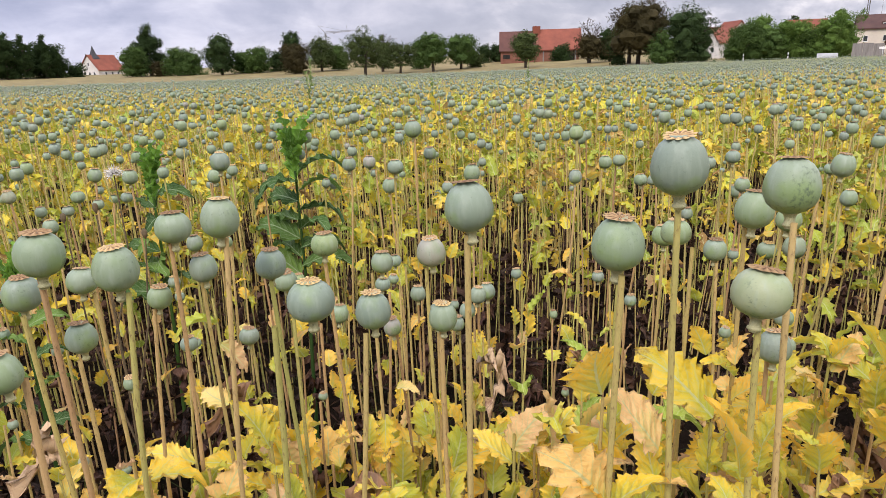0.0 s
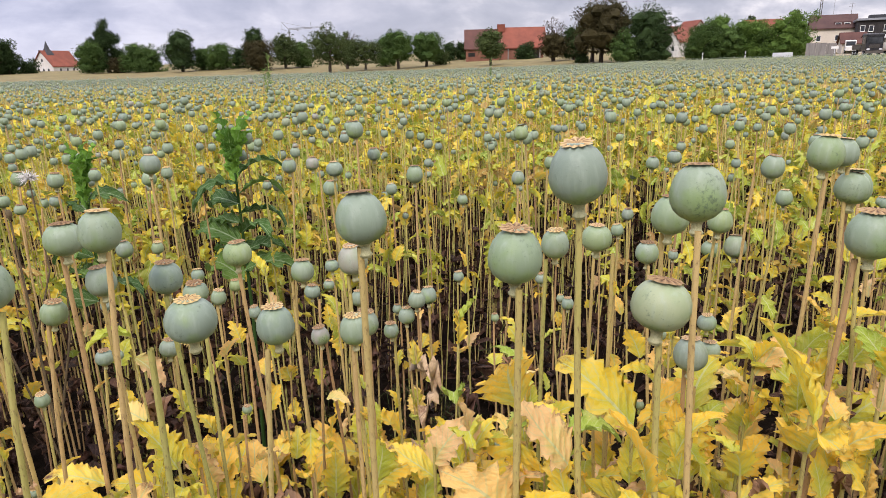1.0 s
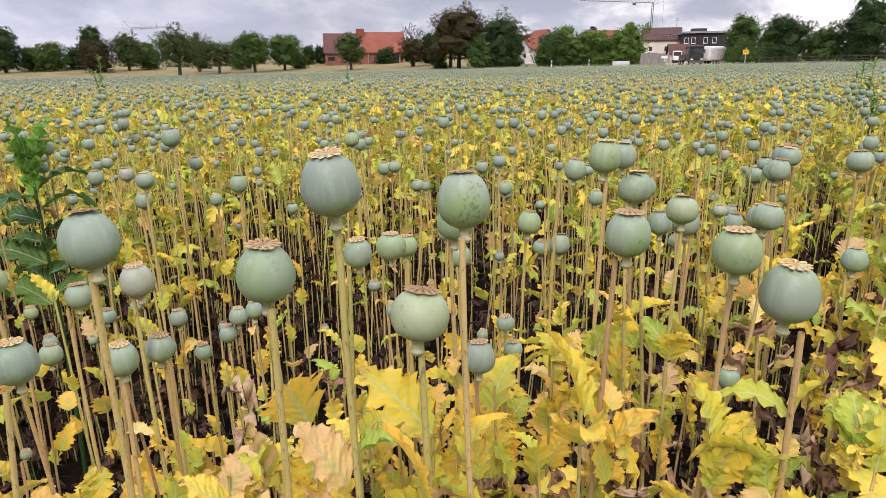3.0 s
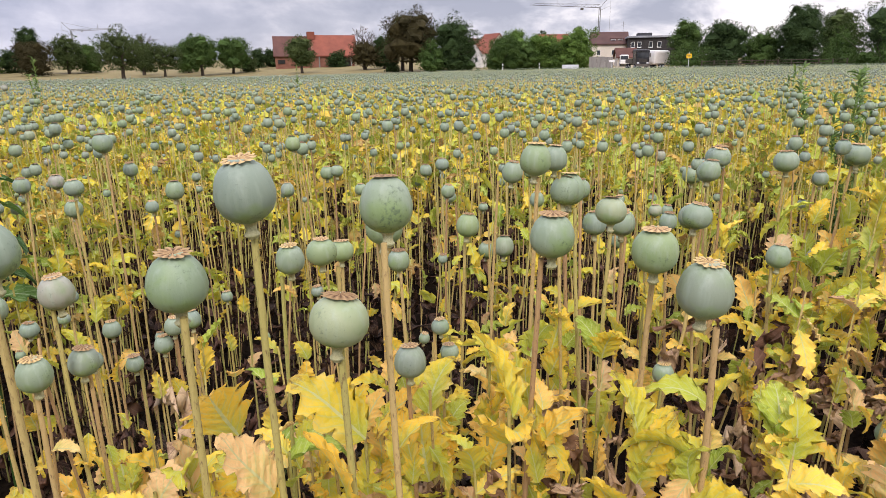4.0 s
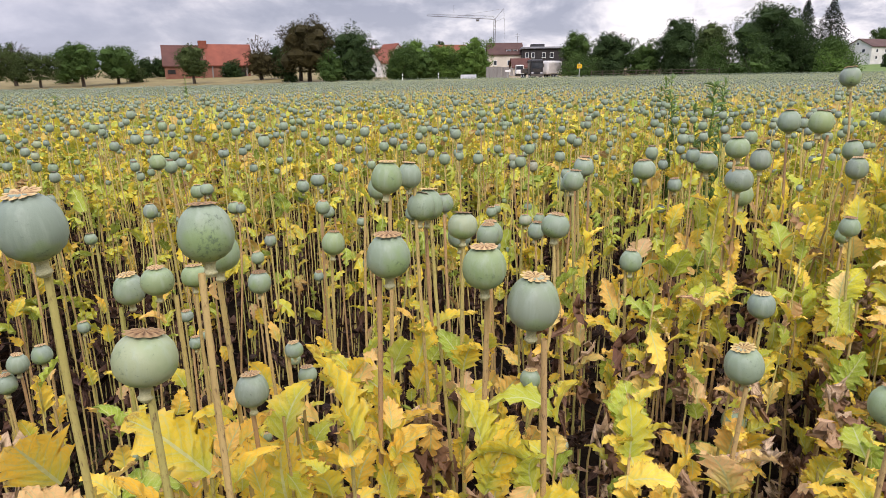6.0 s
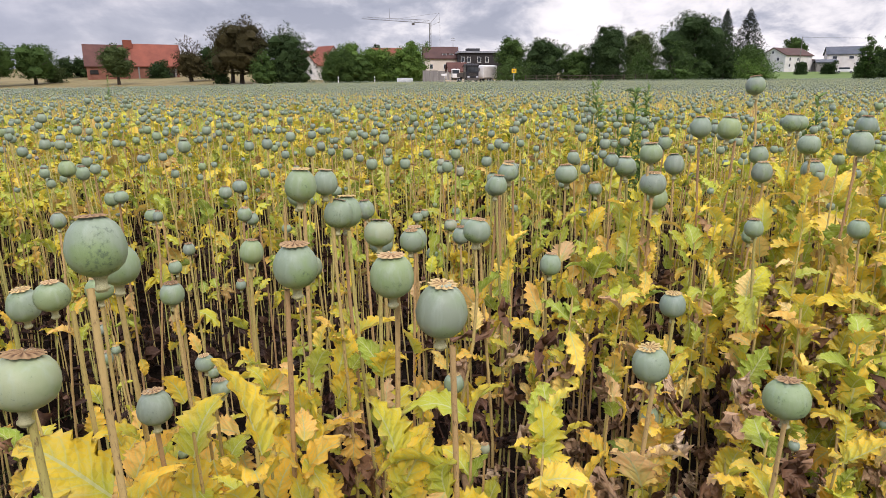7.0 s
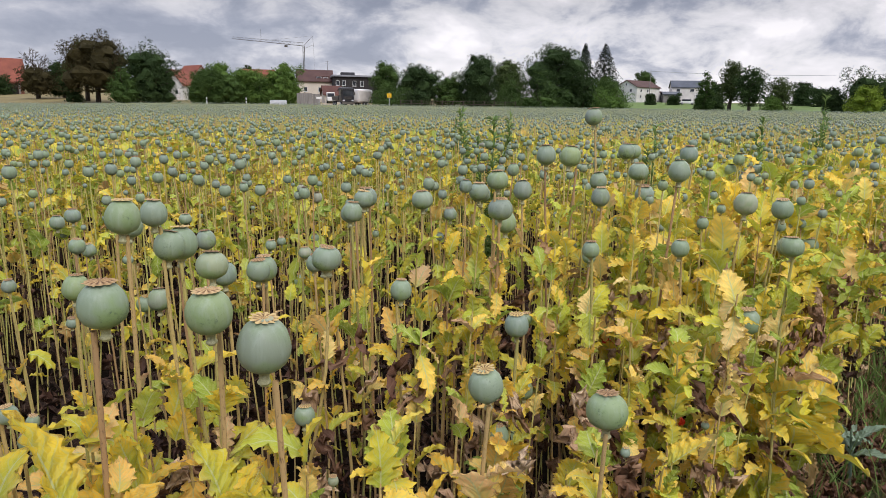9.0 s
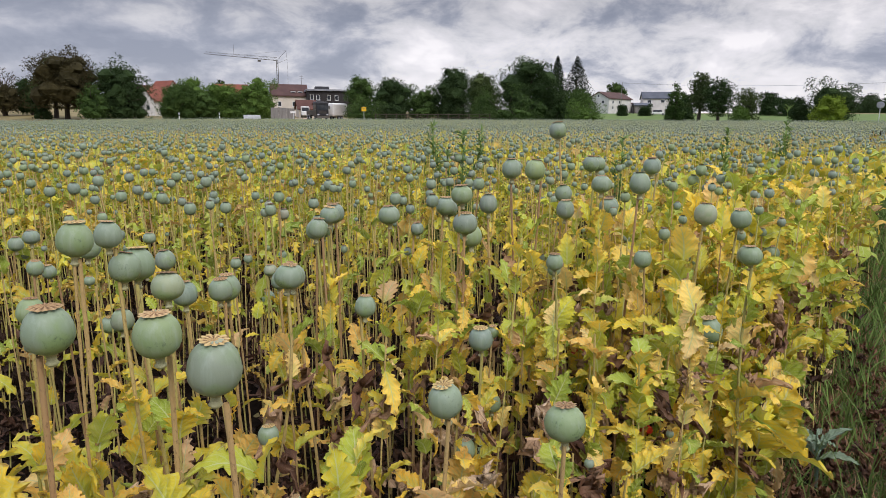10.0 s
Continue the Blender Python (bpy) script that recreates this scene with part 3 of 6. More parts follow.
NECK = lathe(((0.085, -0.33), (0.10, -0.30), (0.128, -0.28), (0.132, -0.25), (0.105, -0.225), (0.095, -0.17), (0.10, -0.11), (0.125, -0.06), (0.18, -0.022)), 10)


def crown_shape(rays, rng, cup):
    """The star-shaped stigma disc: ridged rays with lobed tips."""
    n = rays * 4
    v, f = [(0, 0, 0.035)], []
    for ring, (rad, lift) in enumerate(((0.10, 0.020), (0.21, 0.024), (0.345, 0.008))):
        for j in range(n):
            a = 2 * math.pi * j / n
            ph = j % 4
            ridge = (1.0, 0.45, 0.0, 0.45)[ph]
            r = rad * ((1.0, 0.95, 0.80, 0.95)[ph] if ring == 2 else 1.0) * (0.90 + 0.18 * rng.random() if ring == 2 else 1)
            z = lift + 0.020 * (ridge - 0.5) * (1 if ring < 2 else 0.6) + (cup * (0.5 + rng.random()) if ring == 2 else 0)
            v.append((r * math.cos(a), r * math.sin(a), z))
    for j in range(n):
        f.append((0, 1 + j, 1 + (j + 1) % n))
        for ring in range(2):
            a, b = 1 + ring * n + j, 1 + ring * n + (j + 1) % n
            f += [(a, a + n, b + n), (a, b + n, b)]
    phase = [0.6] + [(1.0, 0.55, 0.0, 0.55)[(k - 1) % 4] for k in range(1, len(v))]
    out = [0.0] + [(0.3, 0.6, 1.0)[(k - 1) // n] for k in range(1, len(v))]
    return np.array(v), np.array(f), np.stack([phase, out], 1)


CROWNS = [crown_shape(k, rng, c) for k, c in ((10, 0.0), (11, 0.01), (12, -0.02), (11, -0.01))]
CROWN_MID = lathe(((0.16, 0.0), (0.34, 0.03)), 6)


def stem_shape(rng, bends=7, seg=8, thick=0.0036, sway=0.014):
    """A stalk one metre tall that wanders a little; it is scaled to its plant."""
    w1, w2, p1, p2 = rng.normal(0, sway), rng.normal(0, sway), rng.random() * 6, rng.random() * 6
    pts = [(w1 * math.sin(4.2 * t + p1) - w1 * math.sin(p1) * (1 - t) - w1 * math.sin(4.2 + p1) * t, w2 * math.sin(5 * t + p2) - w2 * math.sin(p2) * (1 - t) - w2 * math.sin(5 + p2) * t, t) for t in np.linspace(0, 1, bends)]
    return tube(pts, [thick * (1.12 - 0.22 * t) for t in np.linspace(0, 1, bends)], seg)


STEMS = [stem_shape(rng, 11, 8, 0.0036, 0.02) for _ in range(8)]
STEMS_MID = [stem_shape(rng, 5, 3, 0.0036, 0.022) for _ in range(5)]
STEM_FAR = tube([(0, 0, 0.35), (0, 0, 1)], [0.0036, 0.0034], 3)


# ---- lie of the land ----
def border(x):
    """The field's near edge, along which the path runs."""
    return np.interp(x, (1.0, 2.4, 4.3, 6.0, 206.0), (0.30, 0.42, 0.58, 0.79, 29.8))


def bare(x):
    """Width of the bare strip between the field's edge and the turf of the path."""
    return np.interp(x, (0.0, 2.2, 3.0, 4.5, 8.0), (0.46, 0.27, 0.11, 0.04, 0.0))


FIELD_END = 101.0


def hump(x, y):
    """1 where the meadow behind the field climbs more, 0 to either side."""
    az = np.degrees(np.arctan2(x, y))
    return np.clip((az + 22) / 10, 0, 1) * np.clip((23 - az) / 7, 0, 1)


def land(x, y):
    """Height of the ground: a faint cross fall, a shallow dip in the middle of the field, then a gentle rise behind the field."""
    x, y = np.asarray(x, float), np.asarray(y, float)
    r = np.hypot(x, y)
    return 0.0050 * np.clip(x, -150, 200) + 0.0022 * np.clip(r, 0, FIELD_END) - np.interp(x, (-60, -14, 0, 35, 50), (0.65, 1.1, 0.9, 0.0, -0.08)) * np.clip(r / 100, 0, 1) ** 2 + (0.0235 + 0.017 * hump(x, y)) * np.clip(r - FIELD_END - 2, 0, 170)


def spot(az, r):
    """A place on the ground: degrees from +y towards +x, metres from the start."""
    x, y = r * math.sin(radians(az)), r * math.cos(radians(az))
    return x, y, float(land(x, y))

# ---- ground ----
def sheet(name, xs, ys, mat, lift=0.0, bumpy=0.0, keep=None):
    gx, gy = np.meshgrid(xs, ys)
    gz = land(gx, gy) + lift + (bumpy * np.random.default_rng(3).normal(0, 1, gx.shape) if bumpy else 0)
    nx, ny = len(xs), len(ys)
    idx = np.arange(nx * ny).reshape(ny, nx)
    q = np.stack([idx[:-1, :-1], idx[:-1, 1:], idx[1:, 1:], idx[1:, :-1]], -1).reshape(-1, 4)
    v = np.stack([gx, gy, gz], -1).reshape(-1, 3)
    if keep is not None:
        c = v[q].mean(1)
        q = q[keep(c[:, 0], c[:, 1])]
    return new(name, mesh_of(name, v, q, mat))


ga, gr = np.meshgrid(np.radians(np.linspace(0, 360, 145)), np.concatenate([[0.01, 2, 5, 10, 20, 40, 60, 80], np.arange(95, 290, 4), np.geomspace(300, 3000, 14)]))
gi = np.arange(ga.size).reshape(ga.shape)
gq = np.stack([gi[:-1, :-1], gi[1:, :-1], gi[1:, 1:], gi[:-1, 1:]], -1).reshape(-1, 4)
gx, gy = gr * np.sin(ga), gr * np.cos(ga)
tagged(new("ground", mesh_of("ground", np.stack([gx, gy, land(gx, gy) - 0.03], -1).reshape(-1, 3), gq, M_DRYGRASS)), "dry straw-coloured meadow reaching to the horizon", "ground", kind="structure")
field_steps = np.concatenate([np.linspace(-100, -4, 49), np.linspace(-3.8, 5.0, 111), np.linspace(5.2, 104, 52)])
# soil sheet whose colour already holds the shade beneath the plants
tagged(sheet("field_soil", field_steps, field_steps[field_steps > -0.4], M_SOIL, 0.0, 0.012, lambda x, y: (y > border(x) - 0.8) & (np.hypot(x, y) < FIELD_END + 1)), "bare soil between the poppy stalks, coloured near-black for the shade there", "soil", kind="structure")
# the path's turf follows the field's edge
px, pv = np.meshgrid(np.concatenate([np.linspace(-30, 0, 30), np.linspace(0.1, 14, 140), np.linspace(15, 140, 60)]), np.linspace(0, 1, 24))
py = border(px) - bare(px) - 3.4 * pv + 0.05 * np.sin(px * 5.3) * (1 - pv) + 0.04 * np.sin(px * 13.1) * (1 - pv)
pi = np.arange(px.size).reshape(px.shape)
pq = np.stack([pi[:-1, :-1], pi[:-1, 1:], pi[1:, 1:], pi[1:, :-1]], -1).reshape(-1, 4)
pz = land(px, py) + 0.02 + np.random.default_rng(5).normal(0, 0.006, px.shape)
tagged(new("grass_path", mesh_of("grass_path", np.stack([px, py, pz], -1).reshape(-1, 3), pq[:, ::-1], M_PATH)), "trodden grassy path along the field edge", "path", kind="structure")


def sector(name, label, category, az0, az1, r0, r1, mat, lift):
    a, r = np.radians(np.linspace(az0, az1, 60)), np.linspace(r0, r1, 14)
    ga, gr = np.meshgrid(a, r)
    x, y = gr * np.sin(ga), gr * np.cos(ga)
    idx = np.arange(x.size).reshape(x.shape)
    q = np.stack([idx[:-1, :-1], idx[1:, :-1], idx[1:, 1:], idx[:-1, 1:]], -1).reshape(-1, 4)
    tagged(new(name, mesh_of(name, np.stack([x, y, land(x, y) + lift], -1).reshape(-1, 3), q, mat)), label, category, kind="structure")


sector("meadow", "mown green meadow behind the poppy field", "meadow", 52, 86, 101.5, 245, M_MEADOW, 0.02)
sector("road", "pale bare clay yard beside the building site", "yard", 33, 41, 104, 150, M_CLAY, 0.03)

# ---- poppies near the path, each a plant of its own ----
ME_STEM = [mesh_of("stem", *s[:2], M_STEM) for s in STEMS]
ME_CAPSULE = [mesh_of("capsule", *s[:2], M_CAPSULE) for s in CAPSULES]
ME_CROWN = [mesh_of("crown", s[0], s[1], M_CROWN, s[2], True) for s in CROWNS]
ME_NECK = mesh_of("receptacle", *NECK[:2], M_NECK)
ME_LEAF = [mesh_of("leaf", s[0], s[1], M_LEAF, s[2]) for s in LEAVES]
ME_LEAF_MIX = [mesh_of("leaf", s[0], s[1], M_LEAF_MIX, s[2]) for s in LEAVES]
ME_LEAF_LIME = [mesh_of("leaf", s[0], s[1], M_LEAF_LIME, s[2]) for s in LEAVES]
ME_DEAD = [mesh_of("withered_leaf", s[0], s[1], M_DEAD, s[2]) for s in DEAD]
ME_DEAD_SHADE = [mesh_of("withered_leaf", s[0], s[1], M_DEAD_SHADE, s[2]) for s in DEAD]
prng = random.Random(21)
TAKEN = []


def leafiness(x, y):
    """1 at the field's edge, where the plants kept their leaves; falling inwards."""
    reach = 0.30 + 0.55 * min(max((x + 0.1) / 1.3, 0), 1)
    return math.exp(-(((y - float(border(x))) / reach) ** 2)) if y > border(x) else 1.0


def shoot(pile, x, y, z):
    """A leafy late shoot without capsule, added to a joined mass of them."""
    TAKEN.append((x, y))
    leafy, ground = leafiness(x, y), float(land(x, y))
    foot, lx, ly = z - ground, prng.gauss(0, 0.025), prng.gauss(0, 0.025)
    one = np.array
    pile[0].add(STEMS_MID[prng.randrange(5)], one([[[0.62, 0, lx], [0, 0.62, ly], [0, 0, foot]]]), one([[x - lx, y - ly, ground]]))
    count, turn = int(prng.uniform(1.5, 4.0) + (11.0 if x < 0.7 else 13.0) * leafy), prng.uniform(0, 6.28)
    for i in range(count):
        low = (0.42 if x < 0.7 else 0.54) if x < 1.6 else 0.25
        h = low + (foot - 0.015 - low) * (1 - (i / count) ** 1.5 * 0.95) + prng.uniform(-0.03, 0.03)
        turn += 2.4 + prng.uniform(-0.4, 0.4)
        length = prng.choice((prng.uniform(0.045, 0.07), prng.uniform(0.05, 0.08), prng.uniform(0.07, 0.105)))
        rise = prng.choice((prng.uniform(0.95, 1.7), prng.uniform(0.95, 1.7), prng.uniform(0.8, 1.5), prng.uniform(0.7, 1.5), prng.uniform(-1.4, -0.7), prng.uniform(0.2, 0.8)))
        pile[3 if prng.random() < 0.55 * min(max((x - 1.0) / 1.5, 0), 1) else 1].add(prng.choice(LEAVES), turns([turn], [rise], [prng.uniform(-0.4, 0.4)], [length * (1.12 if x > 1.8 else 0.86)]), one([[x - lx * (1 - h / foot), y - ly * (1 - h / foot), ground + h]]))
    for i in range(prng.choice((2, 3, 4)) if x > 0.5 else 2):
        pile[2].add(prng.choice(DEAD), turns([prng.uniform(0, 6.28)], [prng.uniform(-1.2, 0.25)], [prng.uniform(-0.7, 0.7)], [prng.uniform(0.035, 0.08)]), one([[x - lx * 0.6, y - ly * 0.6, ground + prng.uniform(0.08, 0.82)]]))


def poppy(x, y, z, size, leaves=None, lean=None, head=True, broad=1.0, low=None):
    """One stalk with its seed capsule centred at (x, y, z)."""
    TAKEN.append((x, y))
    leafy = leafiness(x, y)
    big = size > 0.036
    if leafy > 0.45:
        label = "tall poppy stalk with large grey-green seed capsule and yellowing leaves" if big else "poppy stalk with small green capsule and yellowing toothed leaves"
    else:
        label = "bare dry poppy stalk with large grey-green seed capsule" if big else "slender poppy stalk with small blue-green seed capsule"
    if not head:
        label = "leafy poppy shoot without capsule, leaves turning yellow"
    az, k = prng.uniform(0, 6.28), abs(prng.gauss(0, 0.03)) if lean is None else lean
    bx, by = x + k * math.cos(az), max(y + k * math.sin(az), float(border(x)) - 0.05)
    ground = float(land(bx, by))
    plant = thing("poppy_plant", label, "poppy", "poppies in the field", m=pose(bx, by, ground))
    foot = z - ground - 0.62 * size
    shear = Matrix(((1, 0, (x - bx) / foot, 0), (0, 1, (y - by) / foot, 0), (0, 0, 1, 0), (0, 0, 0, 1)))
    thick = 0.46 + size * 9.5
    stem = part("stem", prng.choice(ME_STEM), parent=plant, m=shear @ Matrix.Diagonal((thick, thick, foot + 0.004, 1)))
    tip = Vector((x - bx, y - by, z - ground))
    tilt = pose(0, 0, 0, math.degrees((by - y) / foot) + prng.gauss(0, 3), math.degrees((x - bx) / foot) + prng.gauss(0, 3), prng.uniform(0, 360))
    form = prng.randrange(4)
    if head:
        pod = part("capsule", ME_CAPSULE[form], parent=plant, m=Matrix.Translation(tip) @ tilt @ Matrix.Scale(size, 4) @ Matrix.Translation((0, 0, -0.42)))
        part("receptacle", ME_NECK, parent=pod)
        part("crown", prng.choice(ME_CROWN), parent=pod, m=pose(0, 0, (0.945, 1.0, 0.87, 0.963)[form], prng.gauss(0, 3), prng.gauss(0, 3), prng.uniform(0, 360)) @ Matrix.Scale(prng.uniform(0.78, 1.0) * (1.15 if size < 0.03 else 1.0), 4))
    count = leaves if leaves is not None else int(prng.uniform(1.5, 4.0) + (11.0 if 0.25 < x < 0.9 else 12.5) * leafy)
    if low is None and x > 0.75 and math.hypot(x - 0.25, y) < 1.35:
        count = int(count * 0.55)
    turn = prng.uniform(0, 360)
    top = min(foot - 0.12, ((0.96 if x > 0.9 else 0.87) if x > 0.1 else 0.76) if leafy > 0.4 else 0.74) if head else foot - 0.015
    green = 0.15 + 0.6 * min(max((x - 0.6) / 1.4, 0), 1)
    lime = 0.65 * min(max((x - 0.9) / 1.3, 0), 1)
    if low is None:
        low = ((0.42 if x < 0.7 else 0.54) if x < 1.6 else 0.25) if leafy > 0.4 else 0.25
    for i in range(count):
        h = low + (top - low) * (1 - (i / max(count, 1)) ** 1.5 * 0.95) + prng.uniform(-0.03, 0.03)
        turn += 137.5 + prng.uniform(-25, 25)
        length = broad * (prng.choice((prng.uniform(0.045, 0.07), prng.uniform(0.05, 0.085), prng.uniform(0.075, 0.11))) if leafy > 0.35 else prng.uniform(0.045, 0.08)) * (1.15 if h < 0.6 else 0.95) * (0.85 + 0.3 * min(max((x - 1.3) / 1.0, 0), 1))
        rise = prng.choice((prng.uniform(55, 98), prng.uniform(55, 98), prng.uniform(45, 90), prng.uniform(45, 90), prng.uniform(-80, -40), prng.uniform(10, 50)))
        base = Vector(((x - bx) / foot * h, (y - by) / foot * h, h))
        part("leaf", prng.choice(ME_LEAF_LIME if prng.random() < lime else ME_LEAF_MIX if prng.random() < green else ME_LEAF), parent=plant, m=Matrix.Translation(base) @ pose(0, 0, 0, rise, prng.uniform(-25, 25), turn) @ Matrix.Diagonal((length * prng.uniform(0.8, 1.25), length, length, 1)))
    for i in range(prng.choice((2, 3, 3, 4)) + (1 if x > 0.3 and leafy > 0.4 else 0)):
        h = prng.uniform(0.08, 0.78 if leafy > 0.4 else 0.5)
        length = prng.uniform(0.035, 0.08)
        base = Vector(((x - bx) / foot * h, (y - by) / foot * h, h))
        # inner plants get the withered copy that is coloured darker for shade
        part("withered_leaf", prng.choice(ME_DEAD if leafy > 0.4 else ME_DEAD_SHADE), parent=plant, m=Matrix.Translation(base) @ pose(0, 0, 0, prng.uniform(-70, 15), prng.uniform(-40, 40), prng.uniform(0, 360)) @ Matrix.Scale(length, 4))
    return plant



poppy(0.200, 0.526, 1.166, 0.047)
poppy(0.025, 0.529, 1.136, 0.042)
poppy(0.146, 0.504, 1.107, 0.044)
poppy(0.260, 0.487, 1.069, 0.045)
poppy(0.360, 0.635, 0.950, 0.036)
poppy(0.323, 0.574, 1.137, 0.049)
poppy(0.596, 0.806, 1.136, 0.044)
poppy(0.651, 0.850, 1.130, 0.037)
poppy(0.499, 0.581, 1.091, 0.046)
poppy(0.669, 0.849, 1.081, 0.043)
poppy(0.687, 0.754, 1.069, 0.041)
poppy(0.570, 0.508, 1.087, 0.044)
poppy(0.612, 0.483, 1.048, 0.053)
poppy(0.921, 0.461, 0.920, 0.047)
poppy(1.012, 0.331, 0.902, 0.052)
poppy(1.229, 0.656, 0.882, 0.046)
poppy(1.201, 0.666, 0.661, 0.039)
poppy(1.103, 0.844, 0.934, 0.042)
poppy(1.465, 1.066, 0.829, 0.044)
poppy(1.444, 0.888, 1.056, 0.056)
poppy(1.446, 0.901, 1.122, 0.048)
poppy(1.034, 0.988, 0.983, 0.052)
poppy(2.003, 1.010, 1.263, 0.051)
poppy(1.825, 1.045, 1.154, 0.056)
poppy(1.800, 0.946, 1.158, 0.056)
poppy(1.538, 0.699, 0.977, 0.039)
poppy(1.747, 0.589, 0.969, 0.042)
poppy(1.808, 0.439, 0.811, 0.056)
poppy(2.108, 0.463, 0.946, 0.056)
poppy(-0.177, 0.638, 1.058, 0.032)
poppy(-0.108, 0.497, 1.069, 0.038)
poppy(-0.201, 0.572, 1.122, 0.035)
poppy(-0.297, 0.694, 1.088, 0.038)
poppy(-0.013, 0.855, 1.004, 0.041)
poppy(-0.151, 0.805, 1.034, 0.034)
poppy(-0.083, 0.865, 0.988, 0.031)
poppy(0.054, 1.262, 0.757, 0.035)
poppy(0.289, 0.755, 1.051, 0.035)
poppy(0.452, 1.006, 0.952, 0.037)
poppy(0.350, 0.691, 1.090, 0.042)
poppy(0.913, 1.577, 0.783, 0.056)
poppy(0.027, 1.077, 0.804, 0.027)
poppy(-0.071, 0.618, 1.010, 0.037)
poppy(-0.007, 0.952, 0.872, 0.027)
poppy(0.001, 0.666, 0.982, 0.032)
poppy(0.076, 1.260, 0.792, 0.036)
poppy(0.261, 0.848, 1.017, 0.038)
poppy(0.596, 1.056, 0.988, 0.042)
poppy(0.701, 1.095, 1.071, 0.039)
poppy(0.350, 0.962, 0.992, 0.036)
poppy(0.952, 1.782, 0.719, 0.053)
poppy(0.901, 1.027, 0.971, 0.044)
poppy(0.789, 0.997, 1.051, 0.034)
poppy(1.231, 1.180, 1.029, 0.046)
poppy(1.346, 1.269, 1.047, 0.047)
poppy(1.680, 1.169, 1.049, 0.056)
poppy(0.949, 1.093, 0.954, 0.054)
poppy(1.534, 1.921, 0.655, 0.056)
poppy(1.463, 1.409, 1.023, 0.056)
poppy(1.597, 1.648, 0.933, 0.058)
poppy(1.496, 1.210, 1.037, 0.056)
poppy(1.741, 1.217, 1.032, 0.056)
poppy(2.092, 0.872, 1.039, 0.056)
poppy(2.393, 0.883, 1.146, 0.056)
poppy(1.956, 0.529, 1.062, 0.056)
poppy(1.547, 0.957, 1.003, 0.056)
poppy(-0.361, 0.556, 1.097, 0.042)
poppy(-0.303, 0.571, 1.076, 0.041)
poppy(-0.440, 0.748, 1.011, 0.035)
poppy(-0.427, 0.618, 1.039, 0.037)
poppy(-0.410, 0.675, 0.965, 0.035)
poppy(-0.278, 0.717, 1.031, 0.032)
poppy(-0.330, 0.708, 1.000, 0.028)
poppy(-0.281, 0.372, 1.069, 0.025)
poppy(-0.201, 0.785, 0.992, 0.029)
poppy(-0.003, 0.883, 0.900, 0.038)
poppy(-0.174, 1.012, 0.855, 0.032)
poppy(-0.081, 0.966, 0.847, 0.029)
poppy(-0.316, 0.970, 0.838, 0.031)
poppy(-0.055, 1.411, 0.745, 0.037)
poppy(0.103, 1.362, 0.763, 0.038)
poppy(-0.573, 1.445, 0.871, 0.037)
poppy(0.703, 0.892, 1.073, 0.049)
poppy(0.979, 0.915, 1.004, 0.050)
poppy(1.231, 1.172, 1.033, 0.048)
poppy(1.315, 1.235, 1.052, 0.048)
poppy(0.812, 0.983, 0.989, 0.043)
poppy(1.097, 1.134, 0.934, 0.038)
poppy(1.285, 0.719, 0.612, 0.042)
poppy(1.351, 0.760, 0.512, 0.040)
poppy(0.887, 0.857, 0.739, 0.037)
poppy(1.950, 0.798, 1.058, 0.050)
poppy(1.857, 0.771, 1.129, 0.050)
poppy(1.945, 0.943, 1.082, 0.050)
poppy(1.846, 0.872, 1.050, 0.050)
poppy(2.182, 0.789, 1.159, 0.050)
poppy(1.785, 0.627, 1.143, 0.050)
poppy(2.141, 0.971, 1.159, 0.050)
poppy(1.675, 1.007, 1.068, 0.050)
poppy(2.007, 0.459, 1.053, 0.050)
poppy(2.534, 0.528, 0.880, 0.050)
poppy(1.922, 0.401, 0.981, 0.050)
poppy(2.147, 0.527, 0.380, 0.043)
poppy(1.406, 0.764, 0.657, 0.039)
poppy(0.462, 0.789, 0.880, 0.025)
poppy(0.439, 0.761, 0.932, 0.023)
poppy(2.103, 0.542, 0.773, 0.040)
poppy(2.177, 0.969, 1.159, 0.050)


# further plants between them, kept clear of those above and of the path
NEAR = 1.95


def crowded(x, y, gap):
    return any((x - a) ** 2 + (y - b) ** 2 < gap * gap for a, b in TAKEN)


def from_path(x, y):
    return min(math.hypot(x - a, y - b) for a, b in ((0, 0), (0.1, 0.03), (0.2, 0.01), (0.33, -0.08)))


made, tries = 0, 0
while made < 138 and tries < 6000:
    tries += 1
    az, r = radians(prng.uniform(-44, 82)), NEAR * math.sqrt(prng.uniform(0.03, 1))
    x, y = r * math.sin(az), r * math.cos(az)
    if y < border(x) + 0.02 or crowded(x, y, 0.07):
        continue
    d = from_path(x, y)
    if d < 0.52:
        continue
    if d < 1.0:
        size, z = prng.uniform(0.013, 0.021), prng.uniform(0.50, 0.78)
    elif d < 1.5:
        size = prng.uniform(0.015, 0.030)
        z = prng.uniform(0.62, 0.80) + (size - 0.015) * 10
    else:
        size = min(max(prng.gauss(0.033, 0.006), 0.018), 0.045)
        z = 0.98 + (size - 0.034) * 5.0 + prng.gauss(0, 0.045)
    poppy(x, y, z, size, head=leafiness(x, y) < 0.35 or prng.random() < 0.25)
    made += 1

# leafy late shoots thicken the margin
mass = (Pile(), Pile(), Pile(), Pile())
made, tries = 0, 0
